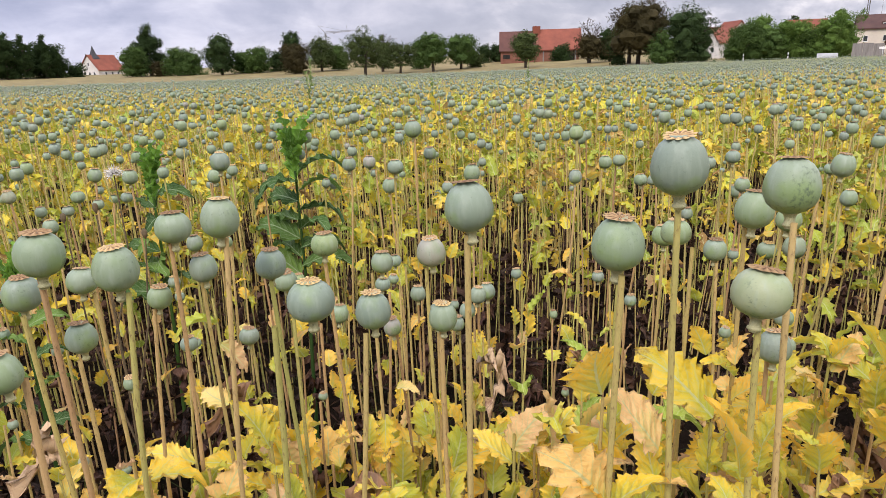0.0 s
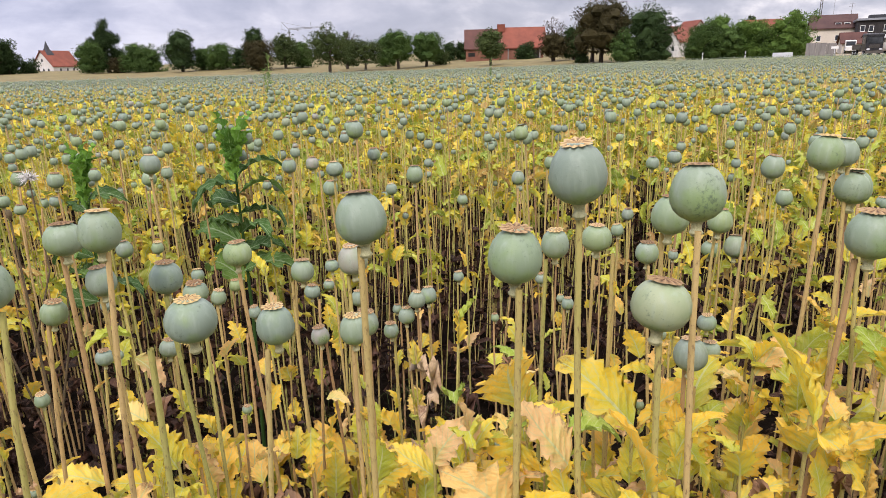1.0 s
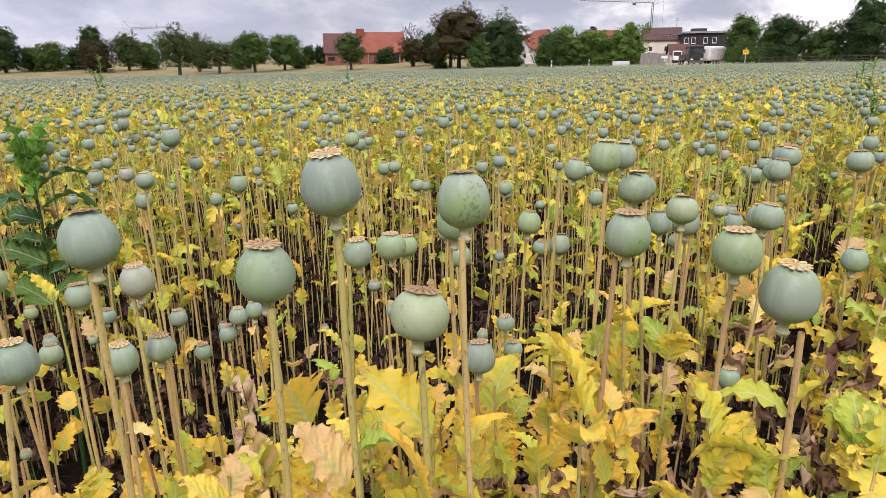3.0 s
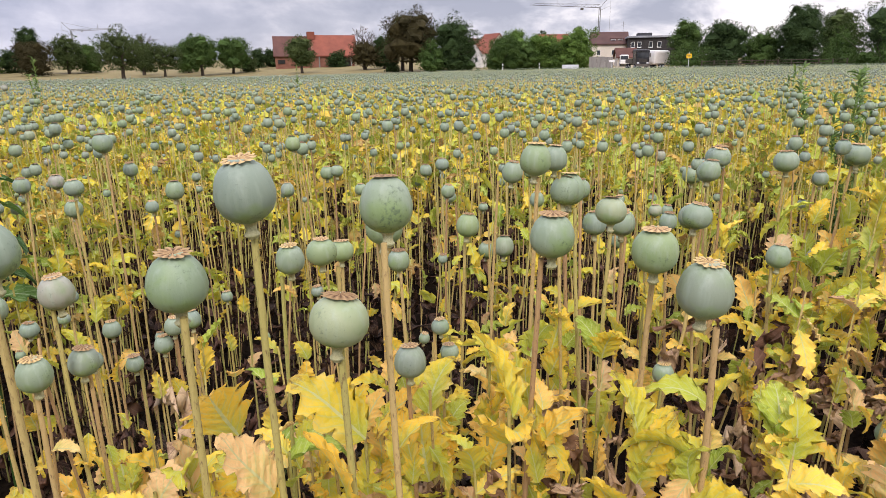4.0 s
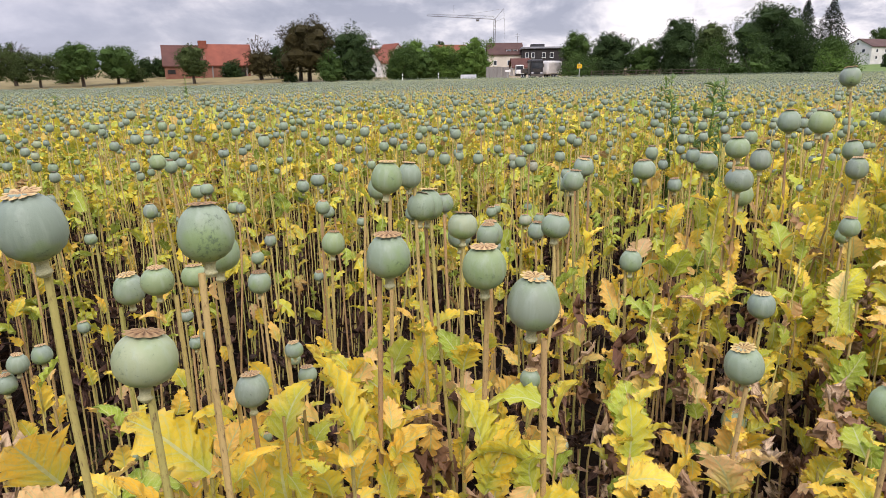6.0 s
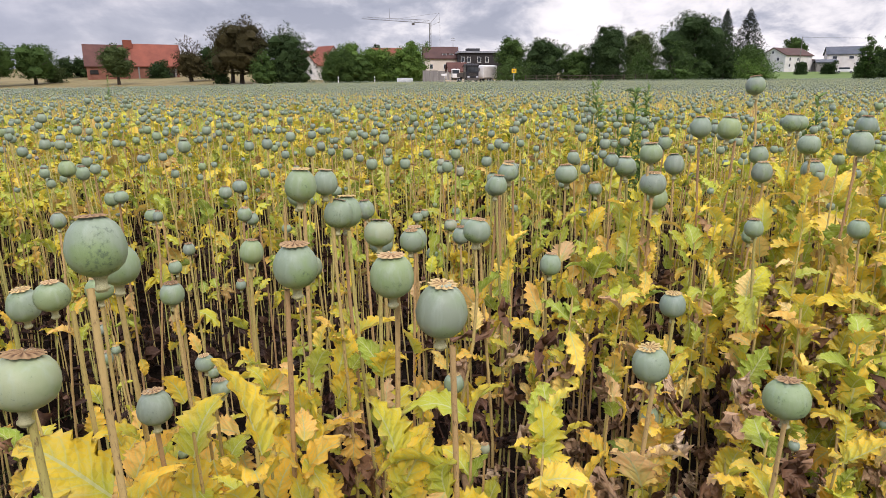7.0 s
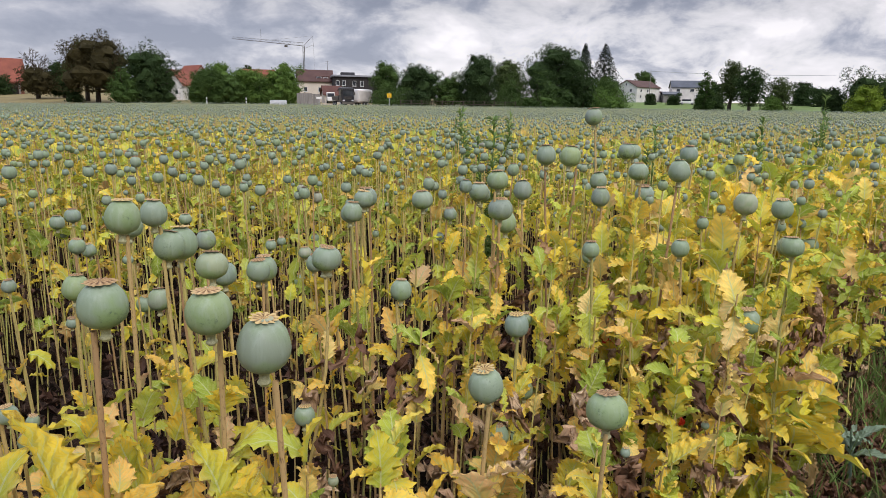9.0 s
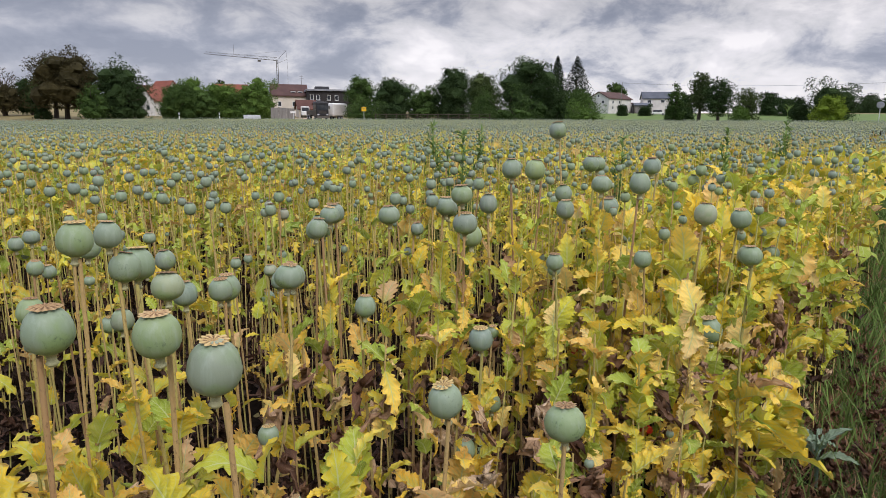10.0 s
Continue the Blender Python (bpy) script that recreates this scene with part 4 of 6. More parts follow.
while made < 128 and tries < 9000:
    tries += 1
    x = prng.uniform(-0.6, 3.3)
    y = float(border(x)) + abs(prng.gauss(0, 0.26)) + 0.02
    if crowded(x, y, 0.075) or from_path(x, y) < 0.50 or (x < 0.1 and prng.random() < 0.2) or (x > 0.6 and from_path(x, y) < 1.4 and prng.random() < 0.8):
        continue
    shoot(mass, x, y, prng.uniform(0.84, 1.06) if from_path(x, y) > 1.15 else prng.uniform(0.70, 0.96) if from_path(x, y) > 0.9 else prng.uniform(0.70, 0.88) if x > 0.05 else prng.uniform(0.60, 0.76))
    made += 1
shoots = thing("poppy_shoots", "dense leafy poppy shoots yellowing along the field edge", "poppies", kind="stuff")
part("stalks", mass[0].mesh("stalks", M_STEM_J), parent=shoots)
part("shoot_leaves", mass[1].mesh("shoot_leaves", M_SHOOT), parent=shoots)
part("lime_leaves", mass[3].mesh("lime_leaves", M_SHOOT_LIME), parent=shoots)
part("dead_leaves", mass[2].mesh("dead_leaves", M_SHOOT_DEAD), parent=shoots)

# broad-leaved young plants close to the path, lower to the west
made, tries = 0, 0
while made < 47 and tries < 4000:
    tries += 1
    az, r = prng.uniform(-34, 40), prng.uniform(0.66, 1.25)
    if az < 12 and prng.random() < 0.6:
        continue
    dip = np.interp(az, (-36, -26, -10, 5, 12, 22, 29, 33, 37), (27, 29.5, 31, 31, 28, 26.5, 24, 20.5, 19.5))
    x, y = r * math.sin(radians(az)), r * math.cos(radians(az))
    top = 1.25 - r * math.tan(radians(dip)) - abs(prng.gauss(0, 0.05))
    if y < border(x) + 0.03 or crowded(x, y, 0.05) or top > 0.95:
        continue
    poppy(x, y, top, 0.016, leaves=prng.randint(6, 9), head=False, broad=1.3)
    made += 1

# single stragglers on the bare strip
poppy(3.31, 0.48, 0.78, 0.019, leaves=12, lean=0.01, broad=1.25, low=0.14)
# low leafy shoots along the very edge
for sx, sy, sz in ((2.29, 0.42, 0.52), (2.14, 0.40, 0.56), (2.42, 0.46, 0.48), (2.62, 0.48, 0.55), (1.97, 0.40, 0.60), (2.85, 0.52, 0.62), (2.05, 0.47, 0.50), (2.25, 0.50, 0.62)):
    poppy(sx, sy, sz, 0.015, leaves=12, lean=0.02, head=False, broad=1.45, low=0.10)
poppy(3.92, 0.62, 0.90, 0.024, leaves=12, broad=1.2)

# ---- the rest of the field ----
frng = np.random.default_rng(11)


def scatter(r0, r1, per_m2, az0=-39.0, az1=84.5):
    """Random places in a sector of the field, at a steady number a square metre."""
    a0, a1 = radians(az0), radians(az1)
    n = int((a1 - a0) / 2 * (r1 * r1 - r0 * r0) * per_m2)
    a, r = frng.uniform(a0, a1, n), np.sqrt(frng.uniform(r0 * r0, r1 * r1, n))
    x, y = r * np.sin(a), r * np.cos(a)
    ok = (y > border(x) + 0.02)
    return x[ok], y[ok]


def heads(n, small=0.38):
    """Capsule sizes and heights: an even top, with smaller capsules on shorter stalks below it."""
    size = np.clip(frng.normal(0.0305, 0.0042, n), 0.021, 0.044)
    z = 1.032 + (size - 0.0305) * 5.0 + frng.normal(0, 0.036, n)
    low = frng.random(n) < small
    size = np.where(low, frng.uniform(0.015, 0.027, n), size)
    z = np.where(low, frng.normal(0.93, 0.065, n), z)
    return size, np.clip(z, 0.6, 1.18)


def edge_leafiness(x, y):
    return np.exp(-(((y - border(x)) / 0.75) ** 2))


caps, stems, crowns, leaves, dead = Pile(), Pile(), Pile(), Pile(), Pile()
x, y = scatter(NEAR - 0.05, 5.0, 66)
mx, my = scatter(5.0, 9.0, 54)
# the field goes on to the west, beside the path
wx, wy = scatter(0.75, 6.0, 36, -82, -39)
x, y = np.concatenate([x, mx, wx]), np.concatenate([y, my, wy])
n = len(x)
size, z = heads(n)
g = land(x, y)
lx, ly = frng.normal(0, 0.045, n), frng.normal(0, 0.045, n)
up = turns(frng.uniform(0, 6.28, n), frng.normal(0, 0.07, n), frng.normal(0, 0.07, n), size)
close = (np.hypot(x, y) < 5.0) & (np.arctan2(x, y) > radians(-39))
caps.add(CAPSULE_MID, up[close], np.stack([x, y, g + z - 0.42 * size], 1)[close])
middle = ~close & (np.hypot(x, y) < 6.5)
rest = ~close & ~middle
caps.add(CAPSULE_LESS, up[middle], np.stack([x, y, g + z - 0.42 * size], 1)[middle])
caps.add(CAPSULE_FAR, up[rest], np.stack([x, y, g + z - 0.42 * size], 1)[rest])
crowns.add(CROWN_MID, up[~rest], np.stack([x, y, g + z + 0.53 * size], 1)[~rest])
kind = frng.integers(0, len(STEMS_MID), n)
foot = z - 0.45 * size
lean = np.zeros((n, 3, 3))
lean[:, 0, 0] = lean[:, 1, 1] = 0.48 + size * 9
lean[:, 0, 2], lean[:, 1, 2], lean[:, 2, 2] = lx, ly, foot
for i, s in enumerate(STEMS_MID):
    k = kind == i
    stems.add(s, lean[k], np.stack([x - lx, y - ly, g], 1)[k])
edge = edge_leafiness(x, y)
for j in range(8):
    on = frng.random(n) < np.where(np.hypot(x, y) < 3.4, 0.48, 0.74) + 0.25 * edge
    m = int(on.sum())
    h = 0.92 - frng.random(m) * (0.44 + 0.34 * edge[on]) + 0.04 * edge[on]
    rot = turns(frng.uniform(0, 6.28, m), np.where(frng.random(m) < 0.65, frng.uniform(0.4, 1.45, m), frng.uniform(-1.3, 0.2, m)), frng.normal(0, 0.4, m), frng.uniform(0.05, 0.095, m) * (1 + 0.45 * edge[on]))
    t = (h / foot[on])[:, None]
    pos = np.stack([x[on] - lx[on], y[on] - ly[on], g[on]], 1) + t * np.stack([lx[on], ly[on], foot[on]], 1)
    near = close[on]
    leaves.add(LEAVES_MID[j % 5], rot[near], pos[near])
    leaves.add(LEAVES_TINY[j % 2], rot[~near] * 1.2, pos[~near])
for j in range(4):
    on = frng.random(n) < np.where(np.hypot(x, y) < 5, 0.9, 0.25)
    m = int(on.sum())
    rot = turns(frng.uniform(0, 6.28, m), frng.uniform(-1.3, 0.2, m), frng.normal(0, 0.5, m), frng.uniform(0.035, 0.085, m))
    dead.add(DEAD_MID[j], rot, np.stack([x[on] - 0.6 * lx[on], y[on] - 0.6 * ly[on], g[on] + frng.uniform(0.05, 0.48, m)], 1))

# middle distance
caps_far = Pile()
for r0, r1, per, shape, grow in ((9.0, 14.0, 46, CAPSULE_SPECK, 1.0), (14.0, 24.0, 40, CAPSULE_DOT, 1.08)):
    x, y = scatter(r0, r1, per)
    n = len(x)
    size, z = heads(n, 0.12)
    g = land(x, y)
    caps_far.add(shape, turns(frng.uniform(0, 6.28, n), None, None, size * grow), np.stack([x, y, g + z - 0.4 * size], 1))
    tall = np.zeros((n, 3, 3))
    tall[:, 0, 0] = tall[:, 1, 1] = 1.15
    tall[:, 2, 2] = z
    if r0 < 14:
        stems.add(STEM_FAR, tall, np.stack([x, y, g], 1))
    for j in range(3):
        on = frng.random(n) < (0.8 if r0 < 14 else 0.4)
        m = int(on.sum())
        rot = turns(frng.uniform(0, 6.28, m), frng.uniform(0, 1.2, m), frng.normal(0, 0.4, m), frng.uniform(0.055, 0.105, m))
        leaves.add(LEAVES_SPECK[j % 2], rot, np.stack([x[on], y[on], g[on] + frng.uniform(0.45, 0.86, m)], 1))

# far part: capsules close up into a pale sheet
for r0, r1, per, grow in ((24, 45, 17, 1.12), (45, 72, 4, 1.7), (72, FIELD_END, 1.3, 2.4)):
    x, y = scatter(r0, r1, per)
    n = len(x)
    size, z = heads(n, 0.1)
    caps_far.add(CAPSULE_DOT, turns(frng.uniform(0, 6.28, n), None, None, size * grow), np.stack([x, y, land(x, y) + z - 0.4 * size * grow], 1))

# leaf litter on the soil
x, y = scatter(0.4, 5.0, 85)
n = len(x)
for j in range(4):
    k = np.arange(n) % 4 == j
    m = int(k.sum())
    rot = turns(frng.uniform(0, 6.28, m), frng.uniform(-0.5, 0.5, m), frng.normal(0, 0.6, m), frng.uniform(0.06, 0.13, m))
    dead.add(DEAD_MID[j], rot, np.stack([x[k], y[k], land(x[k], y[k]) + frng.uniform(0.03, 0.16, m)], 1))

x = frng.uniform(1.0, 4.2, 380)
y = border(x) + frng.uniform(-0.42, 0.12, 380)
rot = turns(frng.uniform(0, 6.28, 380), frng.uniform(-0.6, 0.6, 380), frng.normal(0, 0.7, 380), frng.uniform(0.03, 0.075, 380))
debris = Pile()
for j in range(4):
    k = np.arange(380) % 4 == j
    debris.add(DEAD[j], rot[k], np.stack([x[k], y[k], land(x[k], y[k]) + frng.uniform(0.02, 0.14, int(k.sum()))], 1))
tagged(new("leaf_litter", debris.mesh("leaf_litter", M_LITTER)), "curled brown dead leaves on bare soil", "litter", kind="stuff")

field = thing("poppy_field", "wide field of ripe poppies with grey-green capsules on straw-coloured stalks", "poppies", kind="stuff")
part("capsules", caps.mesh("capsules", M_CAPSULE_J), parent=field)
part("far_capsules", caps_far.mesh("far_capsules", M_CAPSULE_F), parent=field)
part("stigma_crowns", crowns.mesh("stigma_crowns", M_CROWN_J), parent=field)
part("stalks", stems.mesh("stalks", M_STEM_J), parent=field)
part("field_leaves", leaves.mesh("field_leaves", M_LEAF_J), parent=field)
# these too use the withered colour darkened for shade low in the field
part("dead_leaves", dead.mesh("dead_leaves", M_DEAD_SHADE_J), parent=field)
# closed leaf layer below the capsules, too far off to look into
ca, cr = np.radians(np.linspace(-60, 86, 160)), np.concatenate([np.linspace(15, 40, 50), np.linspace(41, FIELD_END, 30)])
ga, gr = np.meshgrid(ca, cr)
cx, cy = gr * np.sin(ga), gr * np.cos(ga)
cz = land(cx, cy) + 0.66 + 0.22 * np.clip((gr - 15) / 15, 0, 1) + frng.normal(0, 0.03, cx.shape)
cz[-1] = land(cx[-1], cy[-1])
ci = np.arange(cx.size).reshape(cx.shape)
cq = np.stack([ci[:-1, :-1], ci[1:, :-1], ci[1:, 1:], ci[:-1, 1:]], -1).reshape(-1, 4)
cc = np.stack([cx, cy, cz], -1).reshape(-1, 3)
mid = cc[cq].mean(1)
cq = cq[mid[:, 1] > border(mid[:, 0]) + 0.5]
part("leaf_layer", mesh_of("leaf_layer", cc, cq, M_CANOPY), parent=field)

# ---- grass and weeds along the path ----
def blade(rng, bend):
    return np.array([(-0.5, 0, 0), (0.5, 0, 0), (0.32, bend * 0.35, 0.55), (-0.32, bend * 0.35, 0.55), (0.0, bend, 0.95)]), np.array([(0, 1, 2), (0, 2, 3), (3, 2, 4)]), np.zeros((5, 2))


def turf(name, label, n, xr, off, tall, mat, width=0.005, strip=False, flat=0.25):
    g = np.random.default_rng(n)
    x = xr[0] + (xr[1] - xr[0]) * g.random(n) ** 1.8
    y = border(x) + off[0] + (off[1] - off[0]) * g.random(n)
    if strip:
        y -= bare(x)
    h = g.uniform(tall[0], tall[1], n)
    pile = Pile()
    for i in range(4):
        k = np.arange(n) % 4 == i
        m = int(k.sum())
        rot = turns(g.uniform(0, 6.28, m), g.normal(0, flat, m), g.normal(0, flat, m), np.stack([np.full(m, width) * (1 + 0.25 * x[k]), h[k], h[k]], 1))
        pile.add(blade(g, 0.25 + 0.2 * i), rot, np.stack([x[k], y[k], land(x[k], y[k])], 1))
    tagged(new(name, pile.mesh(name, mat)), label, "grass", kind="stuff")


turf("path_grass", "tall green grass on the field path", 42000, (1.2, 16), (-1.1, 0.06), (0.03, 0.11), M_GRASS, 0.004, strip=True, flat=0.5)
turf("verge_grass", "short green grass on the trodden path", 11000, (-4.0, 1.3), (-1.6, 0.0), (0.04, 0.15), M_GRASS, strip=True)
turf("edge_grass", "thin grass among the poppies at the field edge", 2600, (0.6, 10), (-0.3, 0.35), (0.05, 0.30), M_GRASS)
turf("dry_straw", "dry brown plant litter at the field edge", 20000, (0.8, 10), (-0.60, 0.2), (0.03, 0.13), M_STRAW, 0.0035, flat=1.1)
turf("fallen_straw", "fine matted brown straw on the bare strip", 15000, (1.6, 4.6), (-0.40, 0.10), (0.02, 0.08), M_STRAW, 0.0022, flat=1.4)

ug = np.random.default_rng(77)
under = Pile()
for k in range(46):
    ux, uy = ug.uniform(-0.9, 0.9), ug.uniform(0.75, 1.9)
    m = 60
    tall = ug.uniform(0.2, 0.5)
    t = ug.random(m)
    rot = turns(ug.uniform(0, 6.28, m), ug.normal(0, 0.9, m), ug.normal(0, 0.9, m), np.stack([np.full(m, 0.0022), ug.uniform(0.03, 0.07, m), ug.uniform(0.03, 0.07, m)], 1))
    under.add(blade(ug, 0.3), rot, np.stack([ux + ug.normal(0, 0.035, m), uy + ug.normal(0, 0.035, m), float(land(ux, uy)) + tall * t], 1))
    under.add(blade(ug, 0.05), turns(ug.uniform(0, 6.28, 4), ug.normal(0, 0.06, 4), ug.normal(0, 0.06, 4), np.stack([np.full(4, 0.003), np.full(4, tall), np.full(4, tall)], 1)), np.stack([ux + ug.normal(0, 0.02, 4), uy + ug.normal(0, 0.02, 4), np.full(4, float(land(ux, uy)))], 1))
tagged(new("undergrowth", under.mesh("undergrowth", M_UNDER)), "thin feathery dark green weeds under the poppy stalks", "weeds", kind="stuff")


# ---- trees and shrubs round the field ----
def clump_shape(k, rng):
    """A twig's worth of foliage: a few small leaves turned every way."""
    v, f = [], []
    for i in range(k):
        c = rng.normal(0, 0.5, 3)
        a, b = rng.normal(0, 1, 3), rng.normal(0, 1, 3)
        a /= np.linalg.norm(a)
        b = np.cross(a, b)
        b /= np.linalg.norm(b)
        s = 0.42 + 0.3 * rng.random()
        n = len(v)
        v += [c - a * s * 0.7 - b * s * 0.45, c - a * s * 0.7 + b * s * 0.45, c + a * s]
        f += [(n, n + 1, n + 2)]
    return np.array(v), np.array(f), np.zeros((len(v), 2))


CLUMPS = [clump_shape(4, rng) for _ in range(4)]


def mass_shape(rng):
    """A lump of dense inner foliage, one unit in radius, broken into uneven leaf-sized facets."""
    bm = bmesh.new()
    bmesh.ops.create_icosphere(bm, subdivisions=2, radius=1.0)
    bm.verts.ensure_lookup_table()
    v = np.array([w.co for w in bm.verts])
    f = np.array([[w.index for w in q.verts] for q in bm.faces])
    bm.free()
    k = rng.normal(0, 2.6, (5, 3))
    v = v * (1 + 0.09 * np.sin(v @ k.T + rng.random(5) * 6).sum(1) + rng.normal(0, 0.13, len(v)))[:, None]
    return v, f, np.zeros((len(v), 2))


MASSES = [mass_shape(rng) for _ in range(4)]


def limbs(rng, height, spread, trunk_r, count, start=0.25):
    """Trunk and tapered limbs; gives the wood and the limb ends."""
    wood, ends = [], []
    tp = [(rng.normal(0, 0.03) * height * t, rng.normal(0, 0.03) * height * t, t * height * 0.72) for t in np.linspace(0, 1, 6)]
    tp[0] = (0, 0, -0.15)
    wood.append(tube(tp, [trunk_r * (1.25 - 0.95 * t) for t in np.linspace(0, 1, 6)], 8))
    for i in range(count):
        a = 2.4 * i + rng.uniform(-0.5, 0.5)
        h0 = height * (start + (0.68 - start) * (i + rng.random()) / count)
        p0 = np.array([0, 0, h0])
        ln = spread * rng.uniform(0.55, 0.95) * (1.1 - 0.45 * h0 / height)
        rise = rng.uniform(0.25, 0.9)
        p1 = p0 + np.array([math.cos(a) * ln * 0.5, math.sin(a) * ln * 0.5, ln * rise * 0.45])
        p2 = p0 + np.array([math.cos(a + 0.25) * ln, math.sin(a + 0.25) * ln, ln * rise])
        r = trunk_r * 0.42
        wood.append(tube([p0, p1, p2], [r, r * 0.6, r * 0.2], 5))
        ends.append(p2)
    ends.append(np.array(tp[-1]))
    return joined(wood), ends


def tree(az, r, height, width, mat, seed, label, shape="round", leaves=1500, leaf=0.34, low=0.18, dense=0.5):
    """A broadleaf tree: trunk, limbs, and a ragged crown of leaf clumps."""
    leaves, leaf = int(leaves * 1.75), leaf * 0.86
    g = np.random.default_rng(seed)
    x, y, z = spot(az, r)
    top = thing("tree" if height > 4.5 else "shrub", label, "tree" if height > 4.5 else "shrub", "trees behind the field", m=pose(x, y, z))
    wood, ends = limbs(g, height, width * 0.5, 0.028 * height + 0.05, 9 if shape != "tall" else 7, max(low, 0.15))
    part("trunk", mesh_of("trunk", *wood[:2], M_BARK), parent=top)
    lobes = []
    n_l = 15 if shape != "tall" else 12
    for i in range(n_l):
        t = (i + 0.5) / n_l
        h = height * (low + (0.94 - low) * t)
        if shape == "tall":
            rad = width * 0.5 * (0.55 + 0.45 * math.sin(math.pi * min(1, 0.15 + 0.8 * t))) * (1.05 - 0.55 * t)
        elif shape == "shrub":
            rad = width * 0.5 * math.sqrt(max(0.1, 1 - (0.95 * t) ** 2))
        else:
            rad = width * 0.5 * math.sqrt(max(0.12, 1 - ((t - 0.38) / 0.68) ** 2))
        a = 2.4 * i + g.uniform(-0.6, 0.6)
        off = rad * g.uniform(0.25, 0.56)
        s = max(rad * g.uniform(0.52, 0.70), 0.14 * width)
        lobes.append((np.array([off * math.cos(a), off * math.sin(a), min(h, height - s * 0.75)]), s))
    for e in ends:
        lobes.append((e * np.array([0.85, 0.85, 1.0]) + g.normal(0, 0.03, 3) * width, width * g.uniform(0.12, 0.17)))
    weight = np.array([s ** 2 * (1 if i < n_l else 1.8) for i, (_, s) in enumerate(lobes)])
    pick = g.choice(len(lobes), leaves, p=weight / weight.sum())
    d = g.normal(0, 1, (leaves, 3))
    d /= np.linalg.norm(d, axis=1, keepdims=True)
    reach = 0.45 + 0.57 * g.random(leaves) ** 0.7
    c = np.array([lobes[i][0] for i in pick]) + d * reach[:, None] * np.array([lobes[i][1] for i in pick])[:, None] * np.array([1, 1, 0.82])
    c[:, 2] = np.maximum(c[:, 2], height * low * 0.8 + 0.1)
    pile = Pile()
    kind = g.integers(0, 4, leaves)
    rot = turns(g.uniform(0, 6.28, leaves), g.uniform(0, 3, leaves), g.uniform(0, 3, leaves), leaf * g.uniform(0.5, 1.15, leaves))
    for i, s in enumerate(CLUMPS):
        pile.add(s, rot[kind == i], c[kind == i])
    for i, (o, s) in enumerate(lobes[:n_l]):
        pile.add(MASSES[i % 4], turns([g.uniform(0, 6.28)], None, None, np.array([[1.0, 1.0, 0.82]]) * dense * min(s, 0.34 * height)), np.array([[o[0], o[1], max(o[2], height * low * 0.8 + 0.5 * s)]]))
    part("crown", pile.mesh("crown", mat, False), parent=top)
    return top


def fir(az, r, height, width, seed, label):
    g = np.random.default_rng(seed)
    x, y, z = spot(az, r)
    top = thing("fir_tree", label, "tree", "trees behind the field", m=pose(x, y, z))
    part("trunk", mesh_of("trunk", *tube([(0, 0, -0.15), (0, 0, height * 0.9)], [0.22, 0.03], 7)[:2], M_BARK), parent=top)
    n = 3600
    t = 1 - g.random(n) ** 0.62
    a = g.uniform(0, 6.28, n)
    rad = width * 0.5 * (1 - t) ** 0.8 * g.random(n) ** 0.4 * (0.72 + 0.38 * np.sin(a * 3 + t * 40) ** 2)
    zc = height * (0.06 + 0.93 * t) - rad * 0.25 + g.normal(0, 0.1, n)
    rot = turns(a, g.uniform(-0.6, 0.2, n), g.normal(0, 0.4, n), np.stack([np.full(n, 0.22), 0.40 * np.ones(n), 0.2 * np.ones(n)], 1))
    pile = Pile()
    pile.add(CLUMPS[0], rot[: n // 2], np.stack([rad * np.cos(a), rad * np.sin(a), zc], 1)[: n // 2])
    pile.add(CLUMPS[1], rot[n // 2:], np.stack([rad * np.cos(a), rad * np.sin(a), zc], 1)[n // 2:])
    part("crown", pile.mesh("crown", M_FIR), parent=top)


def bare_tree(az, r, height, width, seed):
    """A half-dead tree: limbs fork three times into fine twigs."""
    g = np.random.default_rng(seed)
    x, y, z = spot(az, r)
    top = thing("bare_tree", "half-dead tree with bare twisting branches", "tree", "trees behind the field", m=pose(x, y, z))
    wood = [tube([(0, 0, -0.15), (0.1, 0, height * 0.3), (0, 0.1, height * 0.62)], [0.26, 0.18, 0.10], 7)]

    def fork(p, d, length, rad, depth):
        mid = p + d * length * 0.5 + g.normal(0, 0.06, 3) * length
        end = p + d * length + g.normal(0, 0.10, 3) * length
        wood.append(tube([p, mid, end], [rad, rad * 0.75, rad * 0.5], 5 if depth > 1 else 3))
        if depth:
            for k in range(3 if depth > 1 else 4):
                e = d + g.normal(0, 0.55, 3) + np.array([0, 0, 0.12])
                fork(mid + (end - mid) * g.uniform(0.2, 1.0), e / np.linalg.norm(e), length * g.uniform(0.5, 0.72), max(rad * 0.5, 0.03), depth - 1)

    for i in range(9):
        a, up = 2.4 * i, g.uniform(0.35, 1.2)
        d = np.array([math.cos(a) * width / height, math.sin(a) * width / height, up])
        fork(np.array([0, 0, height * g.uniform(0.3, 0.62)]), d / np.linalg.norm(d), height * 0.2, 0.10, 3)
    part("trunk", mesh_of("trunk", *joined(wood)[:2], M_BARK), parent=top)


# the tree line
tree(-32.69, 200, 11.6, 7.9, M_TREE_DARK, 100, "tall slender dark tree in a group", "tall", 1835, 0.52, 0.05)
tree(-31.58, 200, 11.4, 5.0, M_TREE_DARK, 101, "tall slender dark tree in a group", "tall", 1142, 0.52, 0.05)
tree(-30.25, 202, 11.4, 5.2, M_TREE_DARK, 102, "tall slender dark tree in a group", "tall", 1195, 0.53, 0.05)
